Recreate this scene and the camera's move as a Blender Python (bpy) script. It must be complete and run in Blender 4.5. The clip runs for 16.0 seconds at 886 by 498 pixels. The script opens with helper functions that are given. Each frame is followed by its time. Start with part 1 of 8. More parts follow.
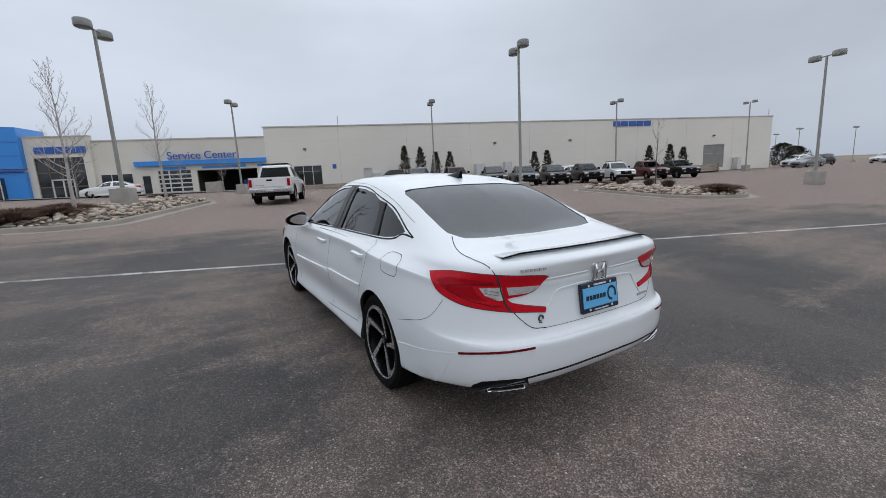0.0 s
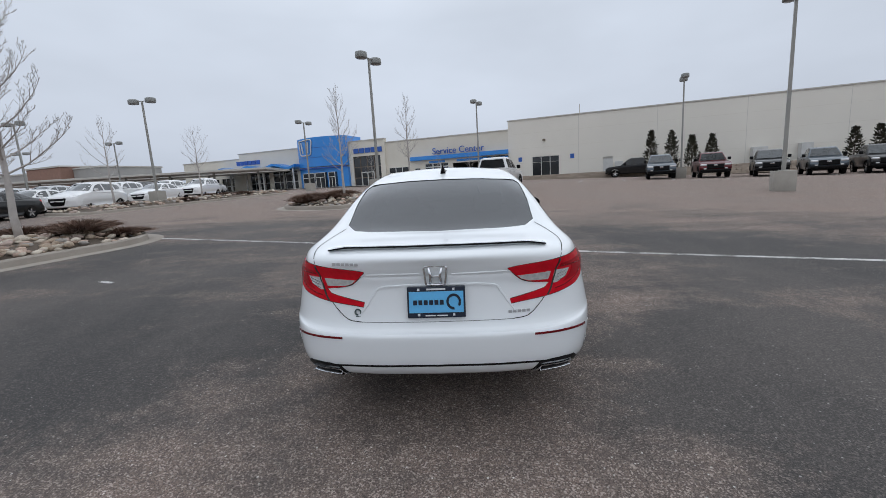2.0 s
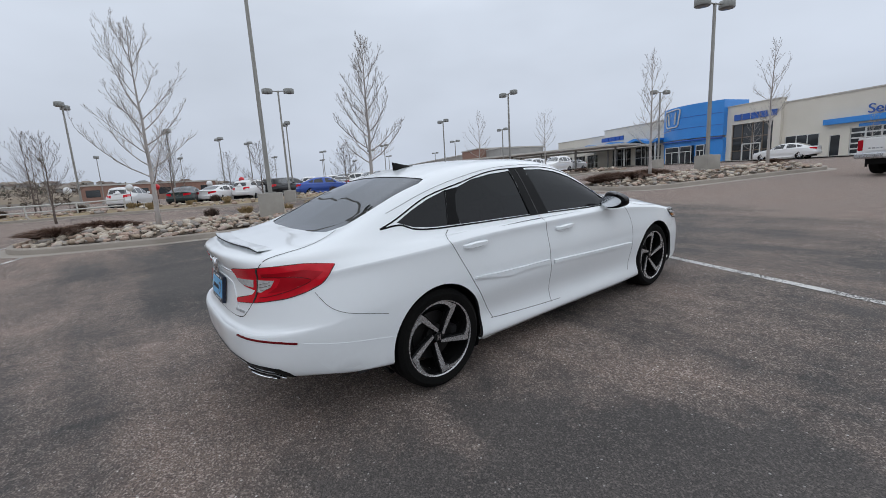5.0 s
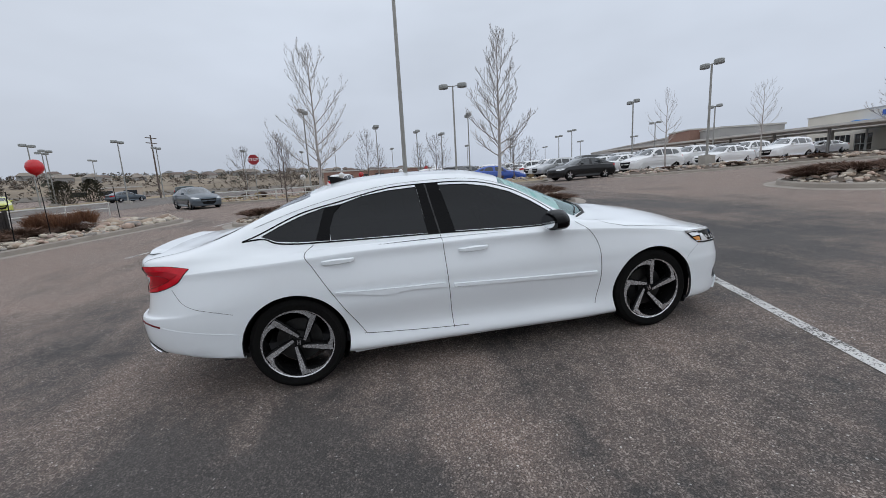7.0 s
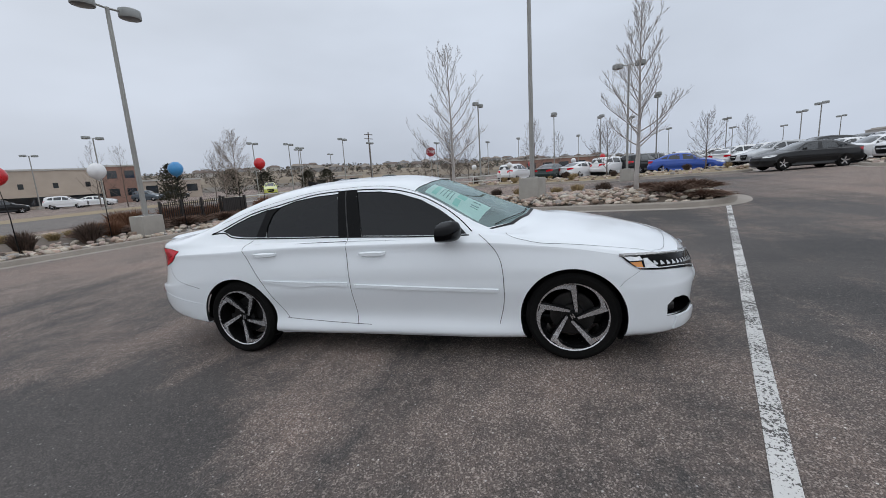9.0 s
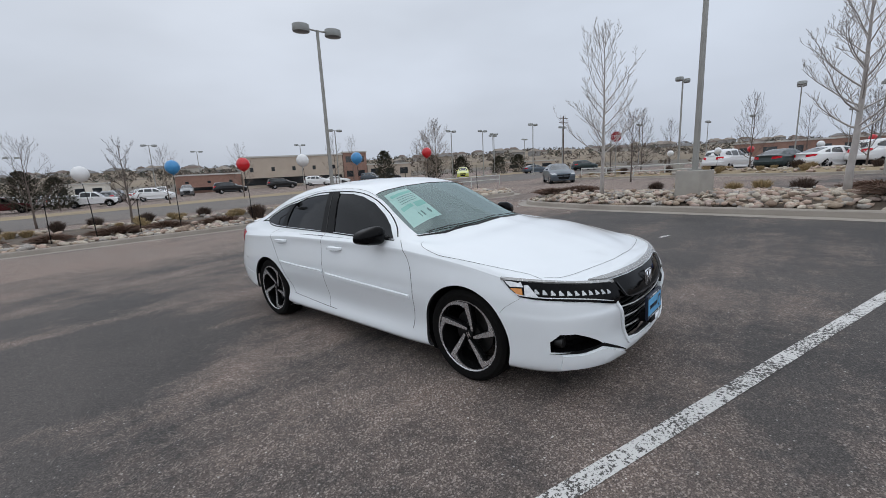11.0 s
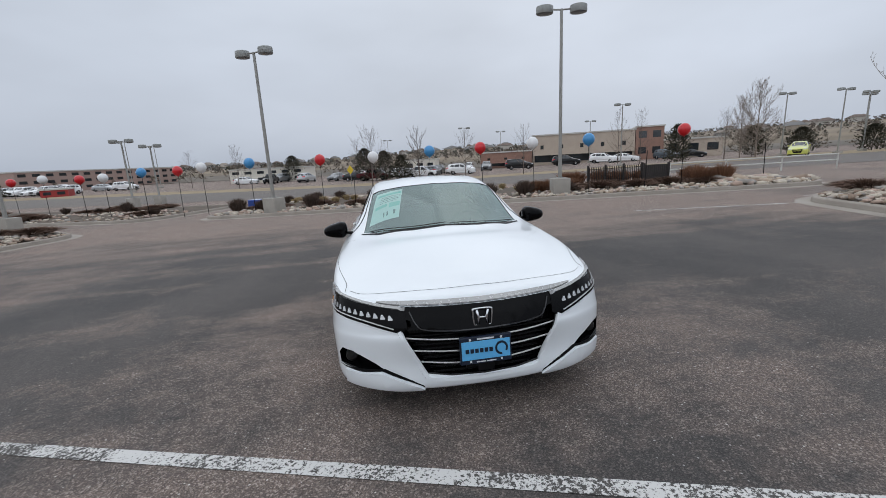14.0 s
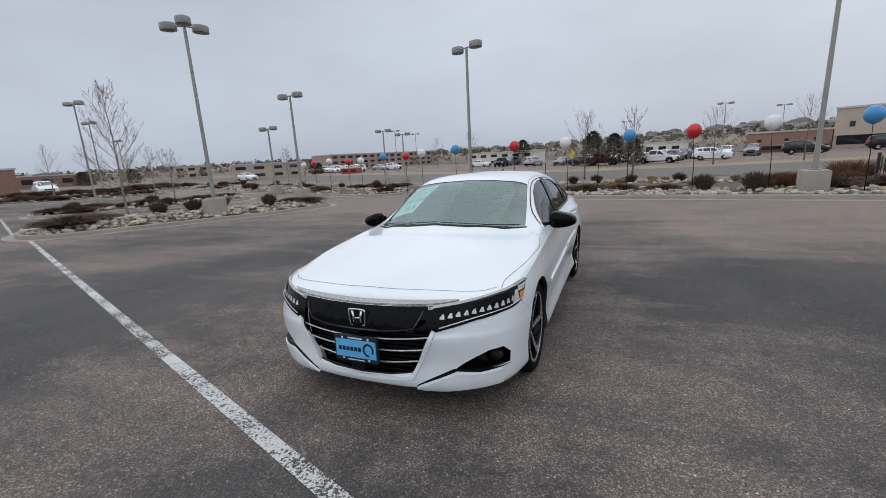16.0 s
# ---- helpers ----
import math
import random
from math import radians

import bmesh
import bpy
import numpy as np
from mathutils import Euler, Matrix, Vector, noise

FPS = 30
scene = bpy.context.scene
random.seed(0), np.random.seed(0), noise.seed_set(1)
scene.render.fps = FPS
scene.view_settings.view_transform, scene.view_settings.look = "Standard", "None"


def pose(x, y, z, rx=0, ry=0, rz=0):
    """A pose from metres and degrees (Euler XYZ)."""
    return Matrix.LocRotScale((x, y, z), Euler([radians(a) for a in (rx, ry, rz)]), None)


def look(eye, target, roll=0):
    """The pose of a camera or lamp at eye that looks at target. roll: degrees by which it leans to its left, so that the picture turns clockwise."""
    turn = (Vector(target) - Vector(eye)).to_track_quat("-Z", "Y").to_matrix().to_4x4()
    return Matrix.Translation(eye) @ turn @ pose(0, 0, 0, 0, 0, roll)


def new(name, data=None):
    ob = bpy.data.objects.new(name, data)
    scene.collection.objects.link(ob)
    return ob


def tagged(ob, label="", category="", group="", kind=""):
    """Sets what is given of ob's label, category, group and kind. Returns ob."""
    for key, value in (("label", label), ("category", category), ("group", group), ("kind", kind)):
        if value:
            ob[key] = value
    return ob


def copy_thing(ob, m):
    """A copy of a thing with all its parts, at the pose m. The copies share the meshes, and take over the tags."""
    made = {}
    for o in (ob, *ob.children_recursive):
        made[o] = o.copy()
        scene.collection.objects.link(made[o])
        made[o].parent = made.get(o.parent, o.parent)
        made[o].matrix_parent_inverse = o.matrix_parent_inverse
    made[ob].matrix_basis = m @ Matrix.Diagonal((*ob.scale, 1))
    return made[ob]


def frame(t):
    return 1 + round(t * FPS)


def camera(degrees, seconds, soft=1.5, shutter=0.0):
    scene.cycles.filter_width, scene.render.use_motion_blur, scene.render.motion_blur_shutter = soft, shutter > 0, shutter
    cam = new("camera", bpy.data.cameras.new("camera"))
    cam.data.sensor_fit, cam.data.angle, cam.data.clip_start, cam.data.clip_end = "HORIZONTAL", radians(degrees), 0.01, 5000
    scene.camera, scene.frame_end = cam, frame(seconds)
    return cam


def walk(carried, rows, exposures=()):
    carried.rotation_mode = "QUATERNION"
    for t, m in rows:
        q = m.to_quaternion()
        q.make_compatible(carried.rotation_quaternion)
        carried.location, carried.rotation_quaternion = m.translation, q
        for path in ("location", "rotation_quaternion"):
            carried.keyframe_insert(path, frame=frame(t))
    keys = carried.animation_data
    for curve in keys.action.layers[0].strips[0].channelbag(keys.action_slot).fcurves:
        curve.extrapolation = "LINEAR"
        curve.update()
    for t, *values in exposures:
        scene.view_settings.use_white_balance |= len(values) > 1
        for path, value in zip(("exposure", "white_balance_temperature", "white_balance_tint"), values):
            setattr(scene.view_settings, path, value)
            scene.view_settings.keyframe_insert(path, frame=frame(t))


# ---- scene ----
cam = camera(94.3, 16.0, soft=0.8)
# seconds, eye x y z, turn about x y z in degrees
PATH = [
    (0.0, -1.870, -3.976, 1.385, 80.20, 2.91, -31.40),
    (0.5, -1.394, -4.270, 1.356, 80.48, 2.93, -23.39),
    (1.0, -0.898, -4.488, 1.343, 80.57, 3.06, -15.00),
    (1.5, -0.357, -4.609, 1.328, 80.63, 3.15, -6.22),
    (2.0, 0.177, -4.578, 1.311, 80.67, 3.27, 2.68),
    (2.5, 0.720, -4.503, 1.301, 80.66, 3.38, 11.55),
    (3.0, 1.233, -4.319, 1.295, 80.58, 3.44, 20.27),
    (3.5, 1.700, -4.031, 1.266, 80.56, 3.38, 28.74),
    (4.0, 2.150, -3.713, 1.277, 80.46, 3.36, 36.81),
    (4.5, 2.561, -3.355, 1.288, 80.36, 3.29, 44.52),
    (5.0, 2.932, -2.927, 1.289, 80.27, 3.26, 52.03),
    (7.5, 3.884, -0.353, 1.406, 79.82, 3.18, 84.91),
    (8.0, 3.900, 0.201, 1.407, 79.84, 3.28, 91.34),
    (8.2, 3.900, 0.422, 1.407, 79.84, 3.34, 93.98),
    (10.3, 3.341, 2.501, 1.472, 79.38, 3.01, 122.27),
    (10.5, 3.226, 2.671, 1.470, 79.34, 2.96, 124.99),
    (11.0, 2.958, 3.098, 1.500, 79.10, 2.77, 131.73),
    (11.5, 2.633, 3.459, 1.526, 78.83, 2.62, 138.27),
    (12.0, 2.273, 3.731, 1.552, 78.71, 2.53, 144.53),
    (12.5, 1.905, 4.027, 1.569, 78.50, 2.66, 150.94),
    (13.0, 1.481, 4.226, 1.593, 78.23, 2.74, 157.34),
    (13.5, 1.006, 4.389, 1.598, 78.07, 2.81, 164.14),
    (14.0, 0.527, 4.488, 1.607, 77.88, 2.87, 171.40),
    (14.5, 0.022, 4.531, 1.620, 77.73, 2.77, 179.03),
    (15.0, -0.475, 4.521, 1.622, 77.53, 2.76, 186.88),
    (15.5, -0.952, 4.407, 1.634, 77.34, 2.80, 194.94),
    (16.0, -1.421, 4.218, 1.637, 77.29, 2.94, 203.12),
]
walk(cam, [(t, pose(x, y, z, rx, ry, rz)) for t, x, y, z, rx, ry, rz in PATH])

# ---- light: bright overcast, brighter overhead than at the horizon ----
scene.view_settings.exposure = 0.16
world = bpy.data.worlds.new("overcast_sky")
scene.world = world
world.use_nodes = True
wn, wl = world.node_tree.nodes, world.node_tree.links
wn.clear()
w_out = wn.new("ShaderNodeOutputWorld")
w_bg = wn.new("ShaderNodeBackground")
w_sky = wn.new("ShaderNodeTexSky")
w_sky.sky_type = "NISHITA"
w_sky.sun_disc = False
w_sky.sun_elevation, w_sky.sun_rotation = radians(48), radians(200)
w_sky.air_density, w_sky.dust_density = 1.2, 4.0
w_tc = wn.new("ShaderNodeTexCoord")
w_sep = wn.new("ShaderNodeSeparateXYZ")
w_ramp = wn.new("ShaderNodeValToRGB")
w_ramp.color_ramp.elements[0].position, w_ramp.color_ramp.elements[0].color = 0.0, (0.470, 0.524, 0.620, 1)
w_ramp.color_ramp.elements[1].position, w_ramp.color_ramp.elements[1].color = 1.0, (0.68, 0.74, 0.825, 1)
for at_, col in ((0.12, (0.506, 0.560, 0.656, 1)), (0.34, (0.553, 0.612, 0.708, 1)), (0.5, (0.77, 0.84, 0.945, 1)), (0.72, (0.75, 0.815, 0.915, 1))):
    e_ = w_ramp.color_ramp.elements.new(at_)
    e_.color = col
w_cl = wn.new("ShaderNodeTexNoise")
w_cl.inputs["Scale"].default_value, w_cl.inputs["Detail"].default_value = 1.5, 4.0
w_map = wn.new("ShaderNodeMapping")
w_map.inputs["Scale"].default_value = (1, 1, 2.6)
w_cr = wn.new("ShaderNodeMapRange")
w_cr.inputs["From Min"].default_value, w_cr.inputs["From Max"].default_value = 0.3, 0.7
w_cr.inputs["To Min"].default_value, w_cr.inputs["To Max"].default_value = 0.86, 1.12
# the cloud is a little thinner towards the north-west
w_dot = wn.new("ShaderNodeVectorMath")
w_dot.operation = "DOT_PRODUCT"
w_dot.inputs[1].default_value = (-0.085, 0.055, 0.0)
w_thin = wn.new("ShaderNodeMath")
w_thin.operation = "ADD"
wl.new(w_tc.outputs["Generated"], w_dot.inputs[0])
wl.new(w_dot.outputs["Value"], w_thin.inputs[0])
wl.new(w_cr.outputs[0], w_thin.inputs[1])
w_mul = wn.new("ShaderNodeMix")
w_mul.data_type, w_mul.blend_type = "RGBA", "MULTIPLY"
w_mul.inputs["Factor"].default_value = 1.0
w_hs = wn.new("ShaderNodeHueSaturation")
w_hs.inputs["Saturation"].default_value, w_hs.inputs["Value"].default_value = 0.25, 0.09
w_mix = wn.new("ShaderNodeMix")
w_mix.data_type = "RGBA"
w_mix.inputs["Factor"].default_value = 0.12
wl.new(w_tc.outputs["Generated"], w_sep.inputs[0])
wl.new(w_sep.outputs["Z"], w_ramp.inputs[0])
wl.new(w_tc.outputs["Generated"], w_map.inputs[0])
wl.new(w_map.outputs[0], w_cl.inputs["Vector"])
wl.new(w_cl.outputs[0], w_cr.inputs["Value"])
wl.new(w_ramp.outputs[0], w_mul.inputs["A"])
wl.new(w_thin.outputs[0], w_mul.inputs["B"])
wl.new(w_sky.outputs[0], w_hs.inputs["Color"])
wl.new(w_mul.outputs["Result"], w_mix.inputs["A"])
wl.new(w_hs.outputs[0], w_mix.inputs["B"])
wl.new(w_mix.outputs["Result"], w_bg.inputs["Color"])
w_bg.inputs["Strength"].default_value = 1.0
wl.new(w_bg.outputs[0], w_out.inputs[0])
sun = new("sun", bpy.data.lights.new("sun", "SUN"))
sun.data.energy, sun.data.angle, sun.data.color = 0.78, radians(172), (0.97, 0.985, 1.0)
sun.matrix_world = look((22, 11, 12), (0, 0, 0))

# ---- ground shape and the lot's own grid: u along the parking line, v towards the building ----
GRID = math.atan(1 / 3.02)
CU, SU = math.cos(GRID), math.sin(GRID)


def xy(u, v):
    return (u * CU + v * SU, -u * SU + v * CU)


def grade(u, v):
    """Height of the asphalt at the lot's place (u, v)."""
    a = np.interp(v, (-420, -300, -150, -75, -45, -25, -14, -12, -5, 0, 16, 25, 46, 90, 420), (3, 2, .6, -0.45, -0.5, -0.35, -0.22, -0.17, -0.15, 0, 0.47, 0.68, 0.86, 1.0, 1.0))
    b = np.interp(u, (-420, -60, -40, -20, -12, 0, 16, 30, 60, 420), (2.0, 0.8, 0.6, 0.36, 0.30, 0, -0.40, -0.50, -0.45, -1.0))
    return float(a + b)


def at(u, v, lift=0.0, turn=0.0):
    """A pose on the ground at (u, v); turn: degrees of its own +y away from the building's normal."""
    x, y = xy(u, v)
    return pose(x, y, grade(u, v) + lift, 0, 0, -math.degrees(GRID) + turn)


# ---- mesh helpers ----
from mathutils.bvhtree import BVHTree


def spline(p, n):
    """Catmull-Rom samples through rows of points, n steps a span."""
    p = np.asarray(p, float)
    q = np.concatenate([[2 * p[0] - p[1]], p, [2 * p[-1] - p[-2]]])
    out = []
    for i in range(len(p) - 1):
        a, b, c, d = q[i:i + 4]
        for t in np.arange(n) / n:
            out.append(0.5 * (2 * b + (c - a) * t + (2 * a - 5 * b + 4 * c - d) * t * t + (3 * b - a - 3 * c + d) * t ** 3))
    return np.array(out + [p[-1]])


def smooth_outline(pts, n=5, close=True):
    p = [tuple(q) for q in pts]
    s = spline(np.array(p + [p[0]]), n)[:-1]
    return [tuple(q) for q in s]


def link_mesh(name, bm, material, smooth=False):
    me = bpy.data.meshes.new(name)
    bm.normal_update()
    bm.to_mesh(me)
    bm.free()
    if smooth:
        me.shade_smooth()
        if smooth is not True:
            me.set_sharp_from_angle(angle=radians(smooth))
    for m in material if isinstance(material, (list, tuple)) else [material]:
        me.materials.append(m)
    return new(name, me)


def part(name, bm, material, parent, label="", smooth=False):
    ob = link_mesh(name, bm, material, smooth)
    ob.parent = parent
    return tagged(ob, label)


def thing(name, m, label, category, group="", kind=""):
    ob = new(name)
    ob.empty_display_size = 0.2
    ob.matrix_basis = m
    return tagged(ob, label, category, group, kind)


def box(bm, x0, x1, y0, y1, z0, z1, bevel=0.0, mi=0):
    vs = [bm.verts.new((x, y, z)) for z in (z0, z1) for y in (y0, y1) for x in (x0, x1)]
    fs = [bm.faces.new([vs[i] for i in q]) for q in ((0, 2, 3, 1), (4, 5, 7, 6), (0, 1, 5, 4), (2, 6, 7, 3), (0, 4, 6, 2), (1, 3, 7, 5))]
    for f in fs:
        f.material_index = mi
    if bevel:
        es = list({e for f in fs for e in f.edges})
        r = bmesh.ops.bevel(bm, geom=es, offset=bevel, segments=2, affect="EDGES", profile=0.6)
        for f in r["faces"]:
            f.material_index = mi
    return vs


def tube(bm, path, radii, n=8, cap=True, mi=0):
    """A tube of n sides along a path of points; radii: one or one for each point."""
    pts = [Vector(p) for p in path]
    if not isinstance(radii, (list, tuple)):
        radii = [radii] * len(pts)
    rings, side = [], None
    for i, p in enumerate(pts):
        d = (pts[min(i + 1, len(pts) - 1)] - pts[max(i - 1, 0)]).normalized()
        if side is None:
            side = d.cross(Vector((0.31, 0.22, 0.93)) if abs(d.z) < 0.9 else Vector((1, 0.1, 0))).normalized()
        side = (side - d * side.dot(d)).normalized()
        up = d.cross(side)
        rings.append([bm.verts.new(p + radii[i] * (math.cos(2 * math.pi * k / n) * side + math.sin(2 * math.pi * k / n) * up)) for k in range(n)])
    for a, b in zip(rings, rings[1:]):
        for k in range(n):
            f = bm.faces.new((a[k], a[(k + 1) % n], b[(k + 1) % n], b[k]))
            f.material_index = mi
    if cap:
        bm.faces.new(rings[0][::-1]).material_index = mi
        bm.faces.new(rings[-1]).material_index = mi


def lathe(bm, profile, n=32, axis="z", close=False, mi=0):
    """Turns a profile of (radius, height) about an axis."""
    rings = []
    for r, h in profile:
        ring = []
        for k in range(n):
            a = 2 * math.pi * k / n
            c, s = r * math.cos(a), r * math.sin(a)
            ring.append(bm.verts.new({"z": (c, s, h), "x": (h, c, s), "y": (c, h, s)}[axis]))
        rings.append(ring)
    pairs = list(zip(rings, rings[1:])) + ([(rings[-1], rings[0])] if close else [])
    for a, b in pairs:
        for k in range(n):
            bm.faces.new((a[k], a[(k + 1) % n], b[(k + 1) % n], b[k])).material_index = mi


def prism(bm, outline, z0, z1, mi=0):
    """A flat outline of (x, y) raised from z0 to z1."""
    lo = [bm.verts.new((x, y, z0)) for x, y in outline]
    hi = [bm.verts.new((x, y, z1)) for x, y in outline]
    fs = [bm.faces.new(lo[::-1]), bm.faces.new(hi)]
    n = len(lo)
    fs += [bm.faces.new((lo[i], lo[(i + 1) % n], hi[(i + 1) % n], hi[i])) for i in range(n)]
    for f in fs:
        f.material_index = mi
    return fs


def grid_faces(bm, rows, mi=0):
    for a, b in zip(rows, rows[1:]):
        for i in range(len(a) - 1):
            q = []
            for v in (a[i], a[i + 1], b[i + 1], b[i]):
                if v not in q:
                    q.append(v)
            if len(q) > 2:
                bm.faces.new(q).material_index = mi


# ---- materials ----
def nodes_of(name):
    m = bpy.data.materials.new(name)
    m.use_nodes = True
    return m, m.node_tree.nodes, m.node_tree.links, m.node_tree.nodes["Principled BSDF"]


def noise_node(n, l, scale, detail=4.0, where="Object", stretch=None, rough=0.55):
    tc = n.new("ShaderNodeTexCoord") if where == "Object" else n.new("ShaderNodeNewGeometry")
    out = tc.outputs["Object" if where == "Object" else "Position"]
    if stretch:
        mp = n.new("ShaderNodeMapping")
        mp.inputs["Scale"].default_value = stretch
        l.new(out, mp.inputs[0])
        out = mp.outputs[0]
    nz = n.new("ShaderNodeTexNoise")
    nz.inputs["Scale"].default_value, nz.inputs["Detail"].default_value, nz.inputs["Roughness"].default_value = scale, detail, rough
    l.new(out, nz.inputs["Vector"])
    return nz.outputs["Fac" if "Fac" in nz.outputs else 0]


def ramp_node(n, l, src, lo, hi, a=0.0, b=1.0):
    r = n.new("ShaderNodeMapRange")
    r.inputs["From Min"].default_value, r.inputs["From Max"].default_value = lo, hi
    r.inputs["To Min"].default_value, r.inputs["To Max"].default_value = a, b
    l.new(src, r.inputs["Value"])
    return r.outputs[0]


def mix_node(n, l, fac, a, b, how="MIX"):
    m = n.new("ShaderNodeMix")
    m.data_type, m.blend_type = "RGBA", how
    for key, val in (("Factor", fac), ("A", a), ("B", b)):
        sock = m.inputs[key] if key == "Factor" else [s for s in m.inputs if s.name == key and s.type == "RGBA"][0]
        if isinstance(val, (int, float)):
            sock.default_value = val
        elif isinstance(val, tuple):
            sock.default_value = (*val, 1) if len(val) == 3 else val
        else:
            l.new(val, sock)
    return [s for s in m.outputs if s.type == "RGBA"][0]


def bump_node(n, l, bsdf, src, strength, dist):
    b = n.new("ShaderNodeBump")
    b.inputs["Strength"].default_value, b.inputs["Distance"].default_value = strength, dist
    l.new(src, b.inputs["Height"])
    l.new(b.outputs[0], bsdf.inputs["Normal"])


def surf(name, c1, c2=None, scale=3.0, rough=0.6, metal=0.0, bump=0.0, dist=0.01, fine=40.0, where="Object", coat=0.0, rvar=0.08, island=0.0, per_object=0.0, spec=0.5, stretch=None):
    """A surface with two scales of variation between two colours."""
    m, n, l, b = nodes_of(name)
    c2 = c2 or tuple(v * 0.82 for v in c1)
    big = noise_node(n, l, scale, 5.0, where, stretch)
    small = noise_node(n, l, fine, 3.0, where)
    col = mix_node(n, l, ramp_node(n, l, big, 0.3, 0.7), c1, c2)
    col = mix_node(n, l, ramp_node(n, l, small, 0.25, 0.75, 0.0, 0.35), col, tuple(v * 0.72 for v in c1))
    if island or per_object:
        src = n.new("ShaderNodeNewGeometry").outputs["Random Per Island"] if island else n.new("ShaderNodeObjectInfo").outputs["Random"]
        k = island or per_object
        col = mix_node(n, l, 1.0, col, ramp_gray(n, l, src, 1 - k, 1 + k), "MULTIPLY")
    l.new(col, b.inputs["Base Color"])
    l.new(ramp_node(n, l, small, 0.3, 0.7, max(rough - rvar, 0.0), min(rough + rvar, 1)), b.inputs["Roughness"])
    b.inputs["Metallic"].default_value = metal
    b.inputs["Specular IOR Level"].default_value = spec
    if coat:
        b.inputs["Coat Weight"].default_value, b.inputs["Coat Roughness"].default_value = coat, 0.03
    if bump:
        bump_node(n, l, b, small, bump, dist)
    return m


def ramp_gray(n, l, src, a, b):
    v = ramp_node(n, l, src, 0, 1, a, b)
    c = n.new("ShaderNodeCombineColor")
    for i in range(3):
        l.new(v, c.inputs[i])
    return c.outputs[0]


def asphalt(name, seal, seal2, worn, worn2, wear=0.0, patch=0.19):
    """Asphalt: smooth dark sealer, worn through in broad brown pebbly areas; wear adds a worn area round the middle of the lot's bays."""
    m, n, l, b = nodes_of(name)
    big = noise_node(n, l, patch, 4.0, "Position", rough=0.6)
    tone = noise_node(n, l, 0.45, 5.0, "Position", (1.0, 0.6, 1), 0.6)
    streak = noise_node(n, l, 0.7, 4.0, "Position", (0.25, 1.6, 1), 0.6)
    mid = noise_node(n, l, 3.1, 6.0, "Position", rough=0.7)
    grain = noise_node(n, l, 130, 4.0, "Position", rough=0.75)
    geo = n.new("ShaderNodeNewGeometry")
    cells = []
    for scale in (125, 66):
        vor = n.new("ShaderNodeTexVoronoi")
        vor.inputs["Scale"].default_value = scale
        l.new(geo.outputs["Position"], vor.inputs["Vector"])
        sep = n.new("ShaderNodeSeparateColor")
        l.new(vor.outputs["Color"], sep.inputs[0])
        cells.append((vor, sep))

    def math2(op, a, c, clamp=False):
        k = n.new("ShaderNodeMath")
        k.operation, k.use_clamp = op, clamp
        for q, v in enumerate((a, c)):
            if isinstance(v, (int, float)):
                k.inputs[q].default_value = v
            else:
                l.new(v, k.inputs[q])
        return k.outputs[0]
    w = math2("ADD", ramp_node(n, l, big, 0.40, 0.62, -0.30, 0.36), ramp_node(n, l, streak, 0.34, 0.66, -0.30, 0.36))
    if wear:
        d = n.new("ShaderNodeVectorMath")
        d.operation = "DISTANCE"
        d.inputs[1].default_value = (*xy(0.0, 1.7), 0)
        l.new(geo.outputs["Position"], d.inputs[0])
        w = math2("ADD", w, ramp_node(n, l, d.outputs["Value"], 0.8, 3.8, wear, -0.12))
        w = math2("ADD", w, ramp_node(n, l, d.outputs["Value"], 5.5, 11.0, 0.0, 0.42))
        across = n.new("ShaderNodeVectorMath")
        across.operation = "DOT_PRODUCT"
        across.inputs[1].default_value = (*xy(0.0, 1.0), 0)
        l.new(geo.outputs["Position"], across.inputs[0])
        w = math2("ADD", w, ramp_node(n, l, across.outputs["Value"], 3.9, 9.0, 0.0, 1.1))
        w = math2("ADD", w, ramp_node(n, l, across.outputs["Value"], -3.0, -8.0, 0.0, 0.75))
        # worn patches round the bays, and fresh sealer left dark beside the stone island and on the strip past them
        for place, r0, r1, gain in ((xy(0.7, -2.5), 0.3, 2.3, 0.38), (xy(-1.2, -2.4), 0.4, 2.2, 0.06), (xy(1.6, 1.3), 0.4, 2.1, 0.36), (xy(-1.6, 1.9), 0.3, 1.5, 0.30), (xy(-3.2, 0.0), 0.5, 3.0, 0.12), (xy(-1.2, 3.3), 0.4, 1.7, -0.30),
                                    (xy(-2.6, -5.0), 1.0, 4.0, 0.18), (xy(-6.0, -1.6), 1.6, 4.6, -0.26), (xy(2.6, -0.9), 0.5, 1.7, -0.5)):
            e = n.new("ShaderNodeVectorMath")
            e.operation = "DISTANCE"
            e.inputs[1].default_value = (*place, 0)
            l.new(geo.outputs["Position"], e.inputs[0])
            w = math2("ADD", w, ramp_node(n, l, e.outputs["Value"], r0, r1, gain, 0.0))
    blot = noise_node(n, l, 13.0, 3.0, "Position", rough=0.65)
    w = math2("ADD", w, ramp_node(n, l, blot, 0.32, 0.68, -0.13, 0.13))
    w = math2("ADD", w, ramp_node(n, l, mid, 0.3, 0.7, -0.22, 0.22), True)
    dark = mix_node(n, l, ramp_node(n, l, tone, 0.40, 0.60), seal, seal2)
    pale = mix_node(n, l, ramp_node(n, l, tone, 0.42, 0.58), worn, worn2)
    pale = mix_node(n, l, ramp_node(n, l, grain, 0.36, 0.62, 0.0, 0.95), pale, tuple(v * 0.22 for v in worn))
    dark = mix_node(n, l, ramp_node(n, l, grain, 0.36, 0.62, 0.0, 0.8), dark, tuple(v * 0.30 for v in seal))
